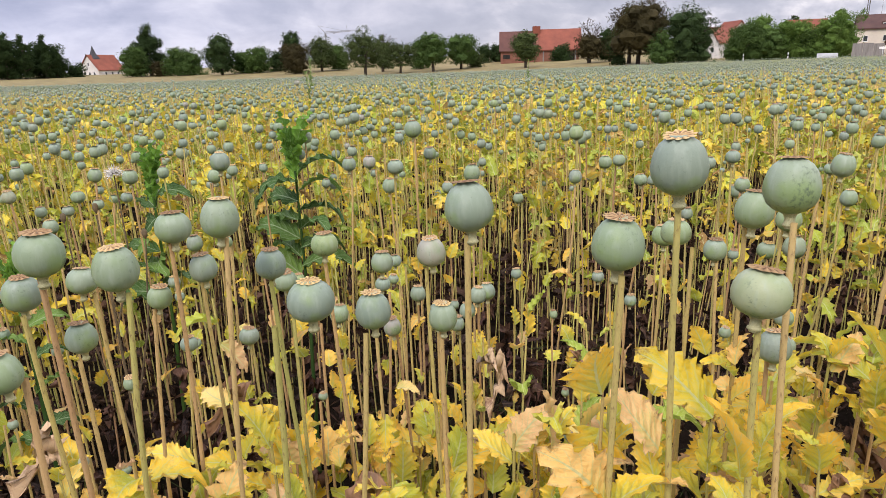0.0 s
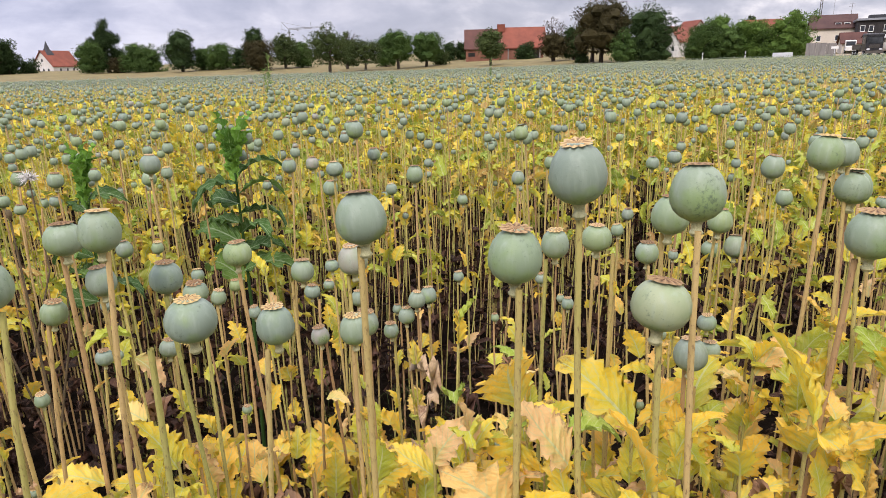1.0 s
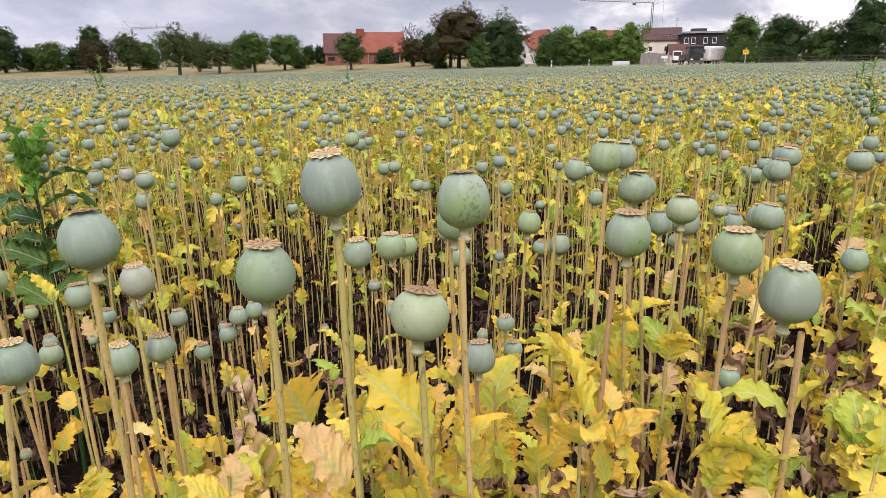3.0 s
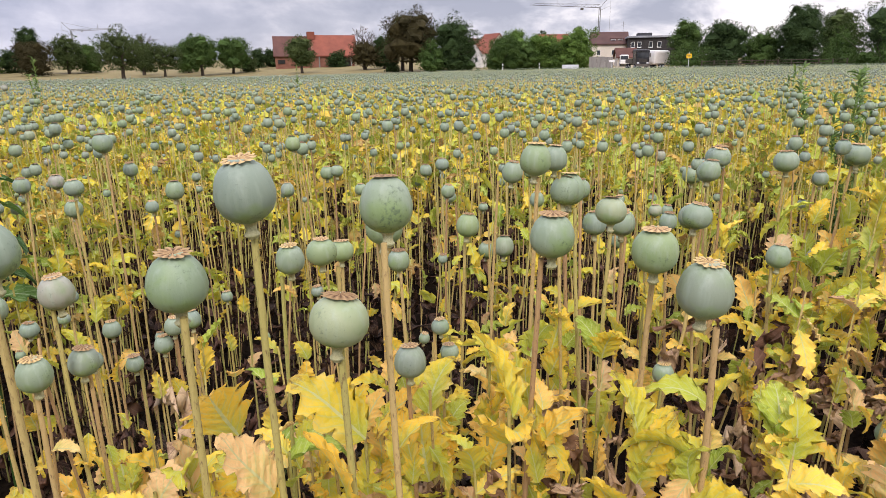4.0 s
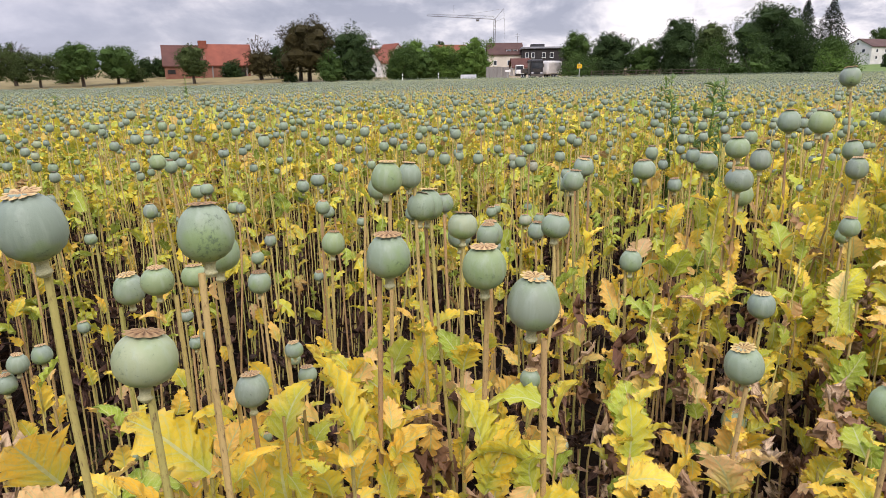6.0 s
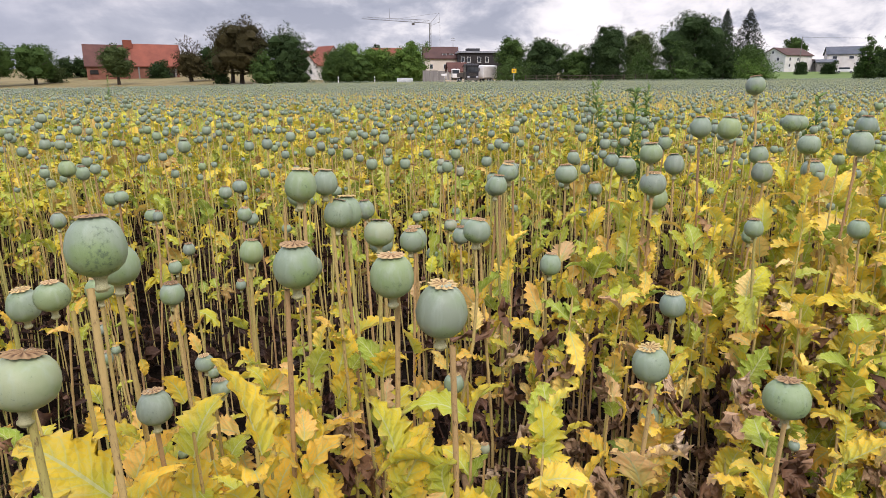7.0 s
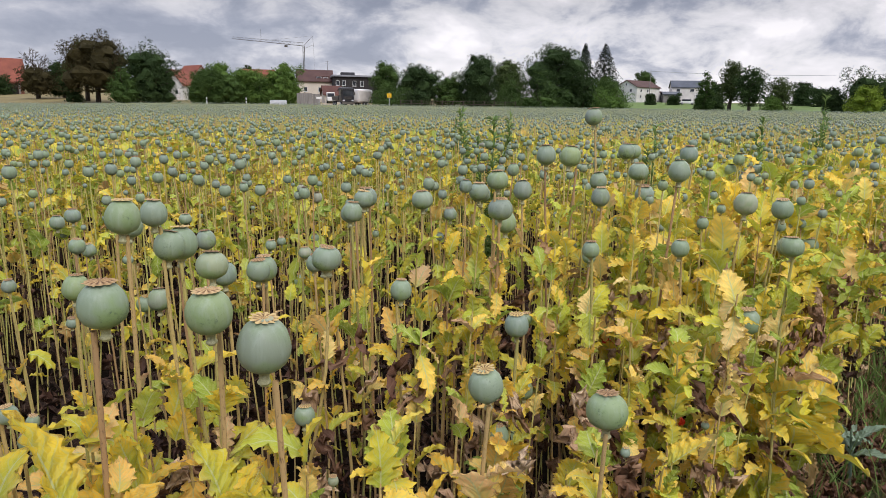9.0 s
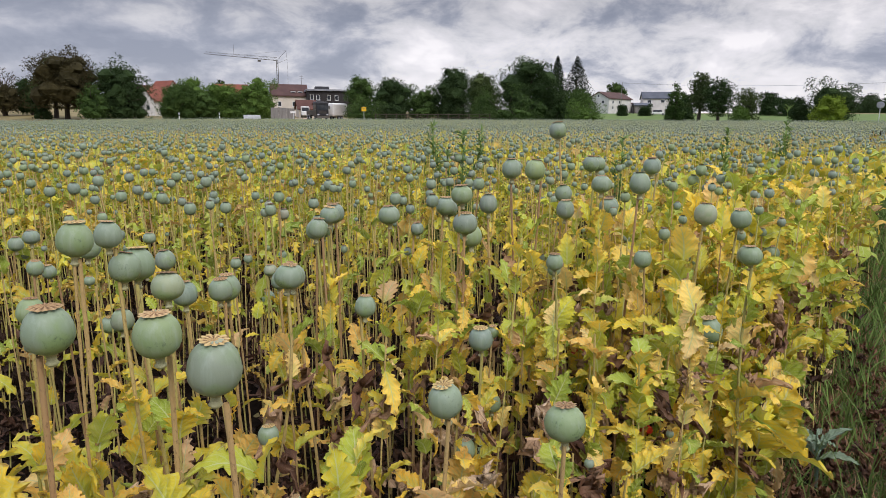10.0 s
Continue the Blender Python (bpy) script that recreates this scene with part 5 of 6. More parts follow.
tree(-29.59, 204, 7.9, 5.7, M_TREE_DARK, 103, "tall slender dark tree in a group", "tall", 894, 0.53, 0.05)
tree(-34.15, 200, 11.3, 9.2, M_TREE_DARK, 104, "tall slender dark tree in a group", "tall", 2086, 0.52, 0.05)
tree(-32.56, 206, 9.6, 10.2, M_TREE_DARK, 105, "tall slender dark tree in a group", "tall", 1947, 0.53, 0.02)
tree(-30.35, 206, 8.7, 12.2, M_TREE_DARK, 106, "tall slender dark tree in a group", "tall", 2110, 0.53, 0.02)
tree(-24.23, 188, 7.7, 8.5, M_TREE, 107, "leafy green tree at the field margin", "round", 1303, 0.50, 0.05)
tree(-23.11, 194, 13.6, 8.9, M_TREE_DARK, 108, "tall slender dark tree in a group", "tall", 2401, 0.51, 0.10)
tree(-22.48, 186, 3.7, 5.9, M_TREE_BROWN, 109, "brownish dry bush in the hedge", "shrub", 500, 0.49, 0.05)
tree(-21.17, 182, 7.2, 8.0, M_TREE, 110, "leafy green bush in the hedge", "shrub", 1147, 0.48, 0.05)
tree(-20.19, 178, 5.8, 8.7, M_TREE, 111, "leafy green bush in the hedge", "shrub", 1014, 0.48, 0.03)
tree(-28.41, 210, 2.9, 6.0, M_TREE_DARK, 112, "dense dark green bush in the hedge", "shrub", 500, 0.54, 0.02)
tree(-17.78, 165, 9.4, 8.1, M_TREE_DARK, 113, "dense dark green tree behind the field", "round", 1533, 0.45, 0.08)
tree(-16.18, 170, 5.2, 6.7, M_TREE, 114, "leafy green bush in the hedge", "shrub", 698, 0.46, 0.03)
tree(-14.84, 165, 6.2, 6.9, M_TREE, 115, "leafy green tree at the field margin", "round", 858, 0.45, 0.05)
tree(-13.11, 170, 4.7, 8.2, M_TREE_DARK, 116, "dense dark green bush in the hedge", "shrub", 772, 0.46, 0.03)
tree(-12.07, 160, 9.4, 5.5, M_TREE_DARK, 117, "dense dark green tree behind the field", "round", 1037, 0.44, 0.30)
tree(-11.91, 150, 6.5, 8.1, M_TREE_BROWN, 118, "brownish thinning tree behind the field", "round", 1053, 0.41, 0.04)
tree(-9.69, 160, 7.9, 7.9, M_TREE_OLIVE, 119, "olive-green old fruit tree", "round", 1253, 0.44, 0.15, 0.3)
tree(-8.26, 165, 6.1, 7.1, M_TREE, 120, "leafy green tree at the field margin", "round", 862, 0.45, 0.05)
tree(-6.04, 132, 8.4, 9.9, M_TREE_OLIVE, 121, "olive-green old fruit tree", "round", 1660, 0.37, 0.26, 0.3)
tree(-4.55, 150, 8.1, 5.7, M_TREE_OLIVE, 122, "tall slender dark tree in a group", "tall", 922, 0.41, 0.10)
tree(-3.03, 140, 6.1, 8.5, M_TREE_OLIVE, 123, "olive-green old fruit tree", "round", 1039, 0.39, 0.30, 0.3)
tree(-1.23, 155, 6.8, 6.7, M_TREE, 124, "leafy green tree at the field margin", "round", 907, 0.43, 0.05)
tree(-0.21, 140, 7.9, 7.4, M_TREE, 125, "leafy green tree at the field margin", "round", 1168, 0.39, 0.26)
tree(2.19, 145, 7.3, 8.8, M_TREE, 126, "leafy green tree at the field margin", "round", 1277, 0.40, 0.20)
tree(3.41, 150, 3.4, 4.6, M_TREE_OLIVE, 127, "low olive-green bush in the hedge", "shrub", 500, 0.41, 0.02)
tree(4.18, 172, 4.6, 4.5, M_TREE_DARK, 128, "dense dark green tree behind the field", "round", 500, 0.46, 0.04)
tree(5.17, 175, 4.3, 5.1, M_TREE_DARK, 129, "dense dark green bush in the hedge", "shrub", 500, 0.47, 0.02)
tree(7.74, 134, 7.1, 7.0, M_TREE_OLIVE, 130, "olive-green old fruit tree", "round", 984, 0.38, 0.24)
tree(10.70, 158, 3.4, 5.6, M_TREE_DARK, 131, "dense dark green bush in the hedge", "shrub", 500, 0.43, 0.03)
tree(12.97, 138, 5.6, 6.4, M_TREE_BROWN, 132, "brownish thinning tree behind the field", "round", 722, 0.39, 0.20)
tree(14.73, 140, 6.7, 6.7, M_TREE_DARK, 133, "dense dark green tree behind the field", "round", 890, 0.39, 0.05)
tree(15.39, 125, 2.7, 2.5, M_TREE_DARK, 134, "dense dark green bush in the hedge", "shrub", 500, 0.36, 0.01)
tree(16.98, 124, 10.8, 12.6, M_TREE_BROWN, 135, "large old tree with browning olive crown", "round", 2705, 0.36, 0.20)
tree(16.25, 130, 10.3, 7.5, M_TREE_OLIVE, 136, "olive-green old fruit tree", "round", 1534, 0.37, 0.30)
tree(20.57, 122, 9.3, 12.1, M_TREE_DARK, 137, "dense dark green tree behind the field", "round", 2240, 0.35, 0.06)
tree(18.76, 118, 5.4, 5.7, M_TREE, 138, "leafy green bush in the hedge", "shrub", 622, 0.34, 0.01)
tree(20.99, 120, 6.8, 7.4, M_TREE_DARK, 139, "dense dark green bush in the hedge", "shrub", 1001, 0.35, 0.02)
tree(24.70, 138, 6.4, 7.6, M_TREE, 140, "leafy green bush in the hedge", "shrub", 981, 0.39, 0.02)
tree(25.97, 140, 8.2, 8.4, M_TREE_BRIGHT, 141, "bright green bush in the hedge", "shrub", 1376, 0.39, 0.02)
tree(26.75, 134, 5.5, 7.9, M_TREE, 142, "leafy green bush in the hedge", "shrub", 869, 0.38, 0.02)
tree(28.80, 142, 6.8, 7.1, M_TREE_BRIGHT, 143, "bright green bush in the hedge", "shrub", 960, 0.40, 0.02)
tree(29.34, 136, 4.6, 7.1, M_TREE, 144, "leafy green bush in the hedge", "shrub", 660, 0.38, 0.02)
tree(31.21, 138, 8.3, 7.9, M_TREE_BRIGHT, 145, "bright green bush in the hedge", "shrub", 1308, 0.39, 0.04)
tree(28.11, 220, 10.7, 3.4, M_TREE_DARK, 146, "dense dark green tree behind the field", "round", 715, 0.56, 0.10)
tree(39.69, 132, 8.8, 7.3, M_TREE, 147, "leafy green tree at the field margin", "round", 1907, 0.37, 0.05)
tree(40.18, 114, 3.0, 8.8, M_TREE, 148, "leafy green bush in the hedge", "shrub", 791, 0.33, 0.01)
tree(42.38, 124, 8.0, 10.0, M_TREE_DARK, 149, "dense dark green tree behind the field", "round", 2383, 0.36, 0.04)
tree(42.46, 112, 3.3, 5.0, M_TREE_DARK, 150, "dense dark green bush in the hedge", "shrub", 750, 0.33, 0.01)
tree(45.25, 124, 6.0, 8.9, M_TREE, 151, "leafy green bush in the hedge", "shrub", 1607, 0.36, 0.02)
tree(47.74, 122, 10.0, 9.0, M_TREE_DARK, 152, "dense dark green tree behind the field", "round", 2677, 0.35, 0.05)
tree(50.31, 128, 9.4, 8.2, M_TREE_OLIVE, 153, "olive-green old fruit tree", "round", 2327, 0.37, 0.04)
tree(50.52, 118, 5.4, 5.4, M_TREE, 154, "leafy green bush in the hedge", "shrub", 878, 0.34, 0.01)
tree(54.40, 114, 11.0, 11.6, M_TREE_DARK, 155, "dense dark green tree behind the field", "round", 4500, 0.33, 0.08)
tree(58.42, 118, 5.8, 8.0, M_TREE, 156, "leafy green bush in the hedge", "shrub", 1996, 0.34, 0.01)
tree(56.77, 114, 5.8, 6.6, M_TREE_DARK, 157, "dense dark green bush in the hedge", "shrub", 1158, 0.33, 0.01)
tree(53.19, 108, 2.9, 13.9, M_TREE, 158, "leafy green bush in the hedge", "shrub", 1224, 0.32, 0.00)
tree(59.10, 110, 2.7, 7.9, M_TREE_BRIGHT, 159, "bright green bush in the hedge", "shrub", 750, 0.32, 0.00)
tree(27.92, 136, 7.1, 8.7, M_TREE_BRIGHT, 160, "bright green bush in the hedge", "shrub", 1853, 0.38, 0.01)
tree(30.42, 136, 7.0, 8.9, M_TREE_BRIGHT, 161, "bright green bush in the hedge", "shrub", 1856, 0.38, 0.01)
tree(24.98, 134, 6.7, 7.9, M_TREE, 162, "leafy green bush in the hedge", "shrub", 1601, 0.38, 0.01)
tree(48.08, 120, 2.8, 8.6, M_TREE_DARK, 163, "dense dark green bush in the hedge", "shrub", 750, 0.35, 0.01)
tree(51.34, 112, 2.5, 9.4, M_TREE, 164, "leafy green bush in the hedge", "shrub", 750, 0.33, 0.01)
tree(58.54, 120, 3.2, 7.7, M_TREE_DARK, 165, "dense dark green bush in the hedge", "shrub", 750, 0.35, 0.01)
tree(66.25, 190, 3.0, 4.9, M_TREE_DARK, 166, "dense dark green bush in the hedge", "shrub", 500, 0.50, 0.02)
tree(64.00, 190, 2.3, 3.9, M_TREE_DARK, 167, "dense dark green bush in the hedge", "shrub", 500, 0.50, 0.02)
tree(61.62, 275, 11.7, 9.2, M_TREE, 168, "leafy green tree at the field margin", "round", 2166, 0.67, 0.15)
tree(62.14, 190, 3.1, 3.2, M_TREE_DARK, 169, "dense dark green bush in the hedge", "shrub", 500, 0.50, 0.02)
tree(66.41, 118, 7.0, 3.5, M_TREE, 170, "tall slender dark tree in a group", "tall", 750, 0.34, 0.05, 0.3)
tree(67.12, 130, 5.4, 4.6, M_TREE_DARK, 171, "dense dark green bush in the hedge", "shrub", 750, 0.37, 0.02)
tree(68.23, 112, 8.6, 4.4, M_TREE_OLIVE, 172, "olive-green old fruit tree", "round", 1148, 0.33, 0.30, 0.3)
tree(69.67, 110, 7.3, 5.6, M_TREE_DARK, 173, "dense dark green tree behind the field", "round", 1215, 0.32, 0.25, 0.3)
tree(71.67, 118, 5.8, 5.6, M_TREE_OLIVE, 174, "low olive-green bush in the hedge", "shrub", 978, 0.34, 0.08, 0.3)
tree(73.31, 200, 6.4, 6.6, M_TREE_DARK, 175, "dense dark green bush in the hedge", "shrub", 836, 0.52, 0.03)
tree(74.55, 190, 4.4, 7.1, M_TREE_DARK, 176, "dense dark green bush in the hedge", "shrub", 632, 0.50, 0.02)
tree(75.49, 96, 4.1, 3.1, M_TREE_DARK, 177, "dense dark green bush in the hedge", "shrub", 750, 0.29, 0.03)
tree(77.55, 96, 5.5, 7.8, M_TREE_DARK, 178, "dense dark green bush in the hedge", "shrub", 1288, 0.29, 0.10)
tree(77.50, 89, 3.9, 4.6, M_TREE_LIME, 179, "bright lime-green shrub at the field edge", "shrub", 750, 0.27, 0.02)
tree(66.40, 120, 2.9, 3.7, M_TREE_DARK, 180, "dense dark green bush in the hedge", "shrub", 750, 0.35, 0.02)
tree(71.39, 100, 2.9, 2.5, M_TREE_BRIGHT, 181, "bright green bush in the hedge", "shrub", 750, 0.30, 0.01)
tree(80.55, 380, 6.7, 21.0, M_TREE_DARK, 182, "dense dark green bush in the hedge", "shrub", 2823, 0.87, 0.02)
tree(82.84, 380, 8.1, 24.8, M_TREE_DARK, 183, "dense dark green bush in the hedge", "shrub", 3000, 0.87, 0.02)
tree(79.44, 360, 5.2, 16.6, M_TREE_DARK, 184, "dense dark green bush in the hedge", "shrub", 1713, 0.84, 0.02)
fir(56.65, 138, 12.9, 8.0, 1290, "tall dark fir tree behind the hedge")
fir(58.30, 140, 13.0, 11.5, 1325, "tall dark fir tree behind the hedge")
bare_tree(13.09, 140, 9.7, 5.5, 401)
bare_tree(-4.50, 150, 8.9, 4.5, 402)

# ---- buildings ----
def box(bm, x0, x1, y0, y1, z0, z1):
    r = bmesh.ops.create_cube(bm, size=1.0, matrix=Matrix.Translation(((x0 + x1) / 2, (y0 + y1) / 2, (z0 + z1) / 2)) @ Matrix.Diagonal((x1 - x0, y1 - y0, z1 - z0, 1)))
    return r


def solid(*boxes):
    bm = bmesh.new()
    for b in boxes:
        box(bm, *b)
    return bm


def window(parent, x, y, z, w, h, axis="y", frame_mat=None):
    """A window on a wall: frame standing proud, a dark pane and a sill."""
    fm = frame_mat or M_FRAME
    m = pose(x, y, z, 0, 0, 0 if axis == "y" else 90)
    t = 0.07 * max(1.0, w)
    win = part("window", solid((-w / 2, -w / 2 + t, -0.06, 0.05, 0, h), (w / 2 - t, w / 2, -0.06, 0.05, 0, h), (-w / 2 + t, w / 2 - t, -0.06, 0.05, h - t, h), (-w / 2 + t, w / 2 - t, -0.06, 0.05, 0, t)), fm, parent, m=m)
    part("pane", solid((-w / 2 + t, w / 2 - t, -0.02, 0.04, t, h - t)), M_GLASS, win)
    part("sill", solid((-w / 2 - 0.08, w / 2 + 0.08, -0.14, -0.061, -0.08, -0.003)), fm, win)
    return win


def gable_roof(w, d, eave, ridge, over=0.4, thick=0.22):
    """Two roof slabs, the ridge along x."""
    bm = bmesh.new()
    rise = (ridge - eave) / (d / 2)
    for s in (-1, 1):
        lo = (s * (d / 2 + over), eave - over * rise)
        v = [bm.verts.new(p) for p in ((-w / 2 - over, 0, ridge), (w / 2 + over, 0, ridge), (w / 2 + over, lo[0], lo[1]), (-w / 2 - over, lo[0], lo[1]), (-w / 2 - over, 0, ridge + thick), (w / 2 + over, 0, ridge + thick), (w / 2 + over, lo[0], lo[1] + thick), (-w / 2 - over, lo[0], lo[1] + thick))]
        for q in ((0, 1, 2, 3), (7, 6, 5, 4), (0, 4, 5, 1), (1, 5, 6, 2), (2, 6, 7, 3), (3, 7, 4, 0)):
            bm.faces.new([v[i] for i in q])
    bmesh.ops.recalc_face_normals(bm, faces=bm.faces[:])
    return bm


def gable_body(w, d, eave, ridge):
    """Walls with gables closing the ends in x."""
    bm = bmesh.new()
    ring = [(-d / 2, -1.6), (d / 2, -1.6), (d / 2, eave), (0, ridge), (-d / 2, eave)]
    a = [bm.verts.new((-w / 2, y, z)) for y, z in ring]
    b = [bm.verts.new((w / 2, y, z)) for y, z in ring]
    bm.faces.new(a[::-1])
    bm.faces.new(b)
    for i in range(5):
        bm.faces.new((a[i], a[(i + 1) % 5], b[(i + 1) % 5], b[i]))
    bmesh.ops.recalc_face_normals(bm, faces=bm.faces[:])
    return bm


def house(az, r, turn, w, d, eave, ridge, wall, roof, label, wins=(), lift=0.0, name="house"):
    """A gabled house. wins: (face, along, height, width, tall); faces f, b along the eaves, l, r on the gables."""
    x, y, z = spot(az, r)
    top = thing(name, label, "house", "buildings behind the field", m=pose(x, y, z + lift, 0, 0, turn - az))
    part("wall", gable_body(w, d, eave, ridge), wall, top)
    part("roof", gable_roof(w, d, eave, ridge), roof, top)
    for face, u, h, ww, hh in wins:
        if face == "f":
            window(top, u, -d / 2, h, ww, hh)
        elif face == "l":
            window(top, -w / 2, u, h, ww, hh, "x").matrix_basis = pose(-w / 2, u, h, 0, 0, -90)
        elif face == "r":
            window(top, w / 2, u, h, ww, hh, "x").matrix_basis = pose(w / 2, u, h, 0, 0, 90)
    return top


# chapel with white gable, red roof and slate spire
chapel = house(-26.55, 240, 42, 9.8, 7.8, 2.7, 7.0, M_PLASTER, M_ROOF_RED, "white chapel with red tiled roof and dark pointed spire", [("l", -2.0, 0.5, 0.9, 1.4), ("l", 0.0, 0.5, 0.9, 1.4), ("l", 2.0, 0.5, 0.9, 1.4), ("l", 0, 3.7, 0.8, 1.1), ("f", -2.3, 0.8, 0.8, 1.1), ("f", 0.2, 0.8, 0.8, 1.1), ("f", 2.5, 0.8, 0.8, 1.1)], lift=-1.2, name="chapel")
part("spire", mesh_of("spire", *lathe(((2.1, 5.2), (1.7, 6.2), (0.8, 7.6), (0.03, 9.9)), 4)[:2], M_ROOF_BLACK, None, False), parent=chapel, m=pose(-2.6, 0, 0, 0, 0, 45))
part("verge", solid((-5.42, -5.32, -0.2, 0.2, 6.9, 7.3)), M_ROOF_BLACK, chapel)

# long barn: old dark tiles on one half, new red ones on the other
barn = thing("barn", "long brick barn with old dark and new red tiled roof", "barn", "buildings behind the field", m=Matrix.Translation((0, 0, -0.4)) @ pose(*spot(8.8, 165), 0, 0, -8.8 + 3))
part("wall", gable_body(18.4, 10.0, 2.9, 7.2), M_BRICK, barn)
part("roof", gable_roof(7.9, 10.0, 2.9, 7.2), M_ROOF_DARK, barn, "weathered dark tiled roof", m=pose(-5.2, 0, 0))
part("roof", gable_roof(9.5, 10.0, 3.0, 7.5), M_ROOF_RED, barn, "newer red tiled roof", m=pose(4.9, 0, 0))
part("dormer", solid((-1.5, 0.3, -1.4, 1.4, 6.6, 8.4)), M_ROOF_RED, barn)
part("gate", solid((3.4, 8.2, -5.12, -4.9, 0.0, 2.3)), M_DARK, barn, "dark open gateway")
part("gate", solid((-8.6, -7.0, -5.12, -4.9, 1.0, 1.9)), M_DARK, barn, "dark opening")
for u in (0.9, 3.2, 5.9, 8.4):
    part("post", solid((u - 0.14, u + 0.14, -5.35, -5.13, -0.3, 2.6)), M_GREYWOOD, barn)

house(22.9, 168, 62, 8.0, 5.2, 3.6, 6.6, M_PLASTER, M_ROOF_RED, "white gabled house with red roof behind the big tree", [("l", -1.2, 1.2, 0.8, 1.1), ("l", 1.1, 1.2, 0.8, 1.1), ("l", 0.2, 3.8, 0.7, 0.9)])
house(23.9, 182, -58, 7.0, 5.6, 5.0, 8.2, M_CREAM, M_ROOF_RED, "cream gabled house with red roof", [("r", -1.2, 3.2, 0.8, 1.1), ("r", 1.1, 3.2, 0.8, 1.1), ("r", 0, 5.6, 0.7, 0.9)])
house(29.0, 190, 0, 8.0, 8.0, 4.6, 7.9, M_CREAM, M_ROOF_RED, "house with red tiled roof behind the hedge")
brown = house(33.6, 176, 4, 8.6, 9.0, 5.0, 7.8, M_CREAM, M_ROOF_BROWN, "cream house with brown roof and dormer windows", [("f", 1.0, 2.3, 0.9, 1.2), ("f", -2.6, 2.3, 0.9, 1.2), ("f", 3.0, 0.7, 0.9, 1.2)])
for u in (0.9, 2.6):
    dm = part("dormer", solid((u - 0.8, u + 0.8, -3.6, -0.8, 4.9, 6.3)), M_ROOF_BROWN, brown)
    window(dm, u, -3.6, 5.1, 1.2, 1.0)
part("aerial", mesh_of("aerial", *joined([tube([(3.4, 0, 7.5), (3.4, 0, 10.4)], [0.05, 0.03], 5), tube([(2.8, 0, 9.6), (4.0, 0, 9.6)], [0.03, 0.03], 4), tube([(2.9, 0, 10.1), (3.9, 0, 10.1)], [0.03, 0.03], 4)])[:2], M_STEEL), parent=brown)
house(35.0, 158, 10, 4.0, 4.5, 2.0, 3.8, M_CREAM, M_ROOF_DARK, "small outbuilding with dark tiled lean roof")

black = thing("flat_roofed_house", "black timber-clad house with pale flat roof and white windows", "house", "buildings behind the field", m=pose(*spot(37.0, 170), 0, 0, -37.4 + 6))
part("wall", solid((-5.6, 9.0, -5, 5, -0.4, 6.1)), M_BLACKWOOD, black)
part("roof", solid((-6.0, 9.4, -5.5, 5.5, 6.1, 6.5)), M_ROOF_GREY, black)
part("roof_light", solid((-3.5, -0.2, -2, 2, 6.51, 7.3)), M_ROOF_BLACK, black)
for u in (-4.7, -3.2, -0.6, 1.3, 4.4, 6.6):
    window(black, u, -5.0, 3.9, 0.85, 1.25)

shed = thing("garden_wall", "grey board wall beside the hedge", "wall", m=pose(*spot(33.1, 128), 0, 0, -33))
part("panel", solid((-2.2, -0.75, -0.1, 0.1, -0.3, 2.4)), M_GREYWOOD, shed)
part("panel", solid((-0.73, 0.72, -0.1, 0.1, -0.3, 2.4)), M_GREYWOOD, shed)
part("panel", solid((0.74, 2.2, -0.1, 0.1, -0.3, 2.3)), M_GREYWOOD, shed)

white = house(61.1, 246, 56, 14.0, 8.5, 4.2, 6.4, M_PLASTER, M_ROOF_BROWN, "white house with brownish red roof on the rise", [("l", -1.8, 2.4, 1.0, 1.1), ("l", 1.5, 0.5, 1.3, 1.2), ("l", 0.2, 4.6, 0.8, 0.9), ("f", -4.5, 2.4, 1.0, 1.1), ("f", -0.5, 2.4, 1.0, 1.1), ("f", 3.5, 0.9, 1.5, 1.3), ("f", -4.5, 0.4, 1.0, 1.1)], lift=0.9)
part("annexe", solid((7.01, 13.0, -3.2, 3.4, -1.5, 2.7)), M_PLASTER, white)
part("annexe_roof", solid((6.9, 13.4, -3.6, 3.8, 2.71, 3.1)), M_ROOF_BROWN, white)
grey = house(64.8, 262, 8, 10.5, 8.0, 4.4, 6.7, M_PLASTER, M_ROOF_BLUE, "white house with blue-grey roof", [("f", -3, 2.7, 1.5, 1.1), ("f", 1.8, 2.7, 1.5, 1.1), ("f", 3.8, 0.7, 1.1, 1.2)], lift=1.0)
house(63.7, 250, 8, 5.5, 6.0, 2.2, 3.0, M_GREYWOOD, M_ROOF_BLUE, "low grey timber garage with flat pitch roof", lift=0.6)

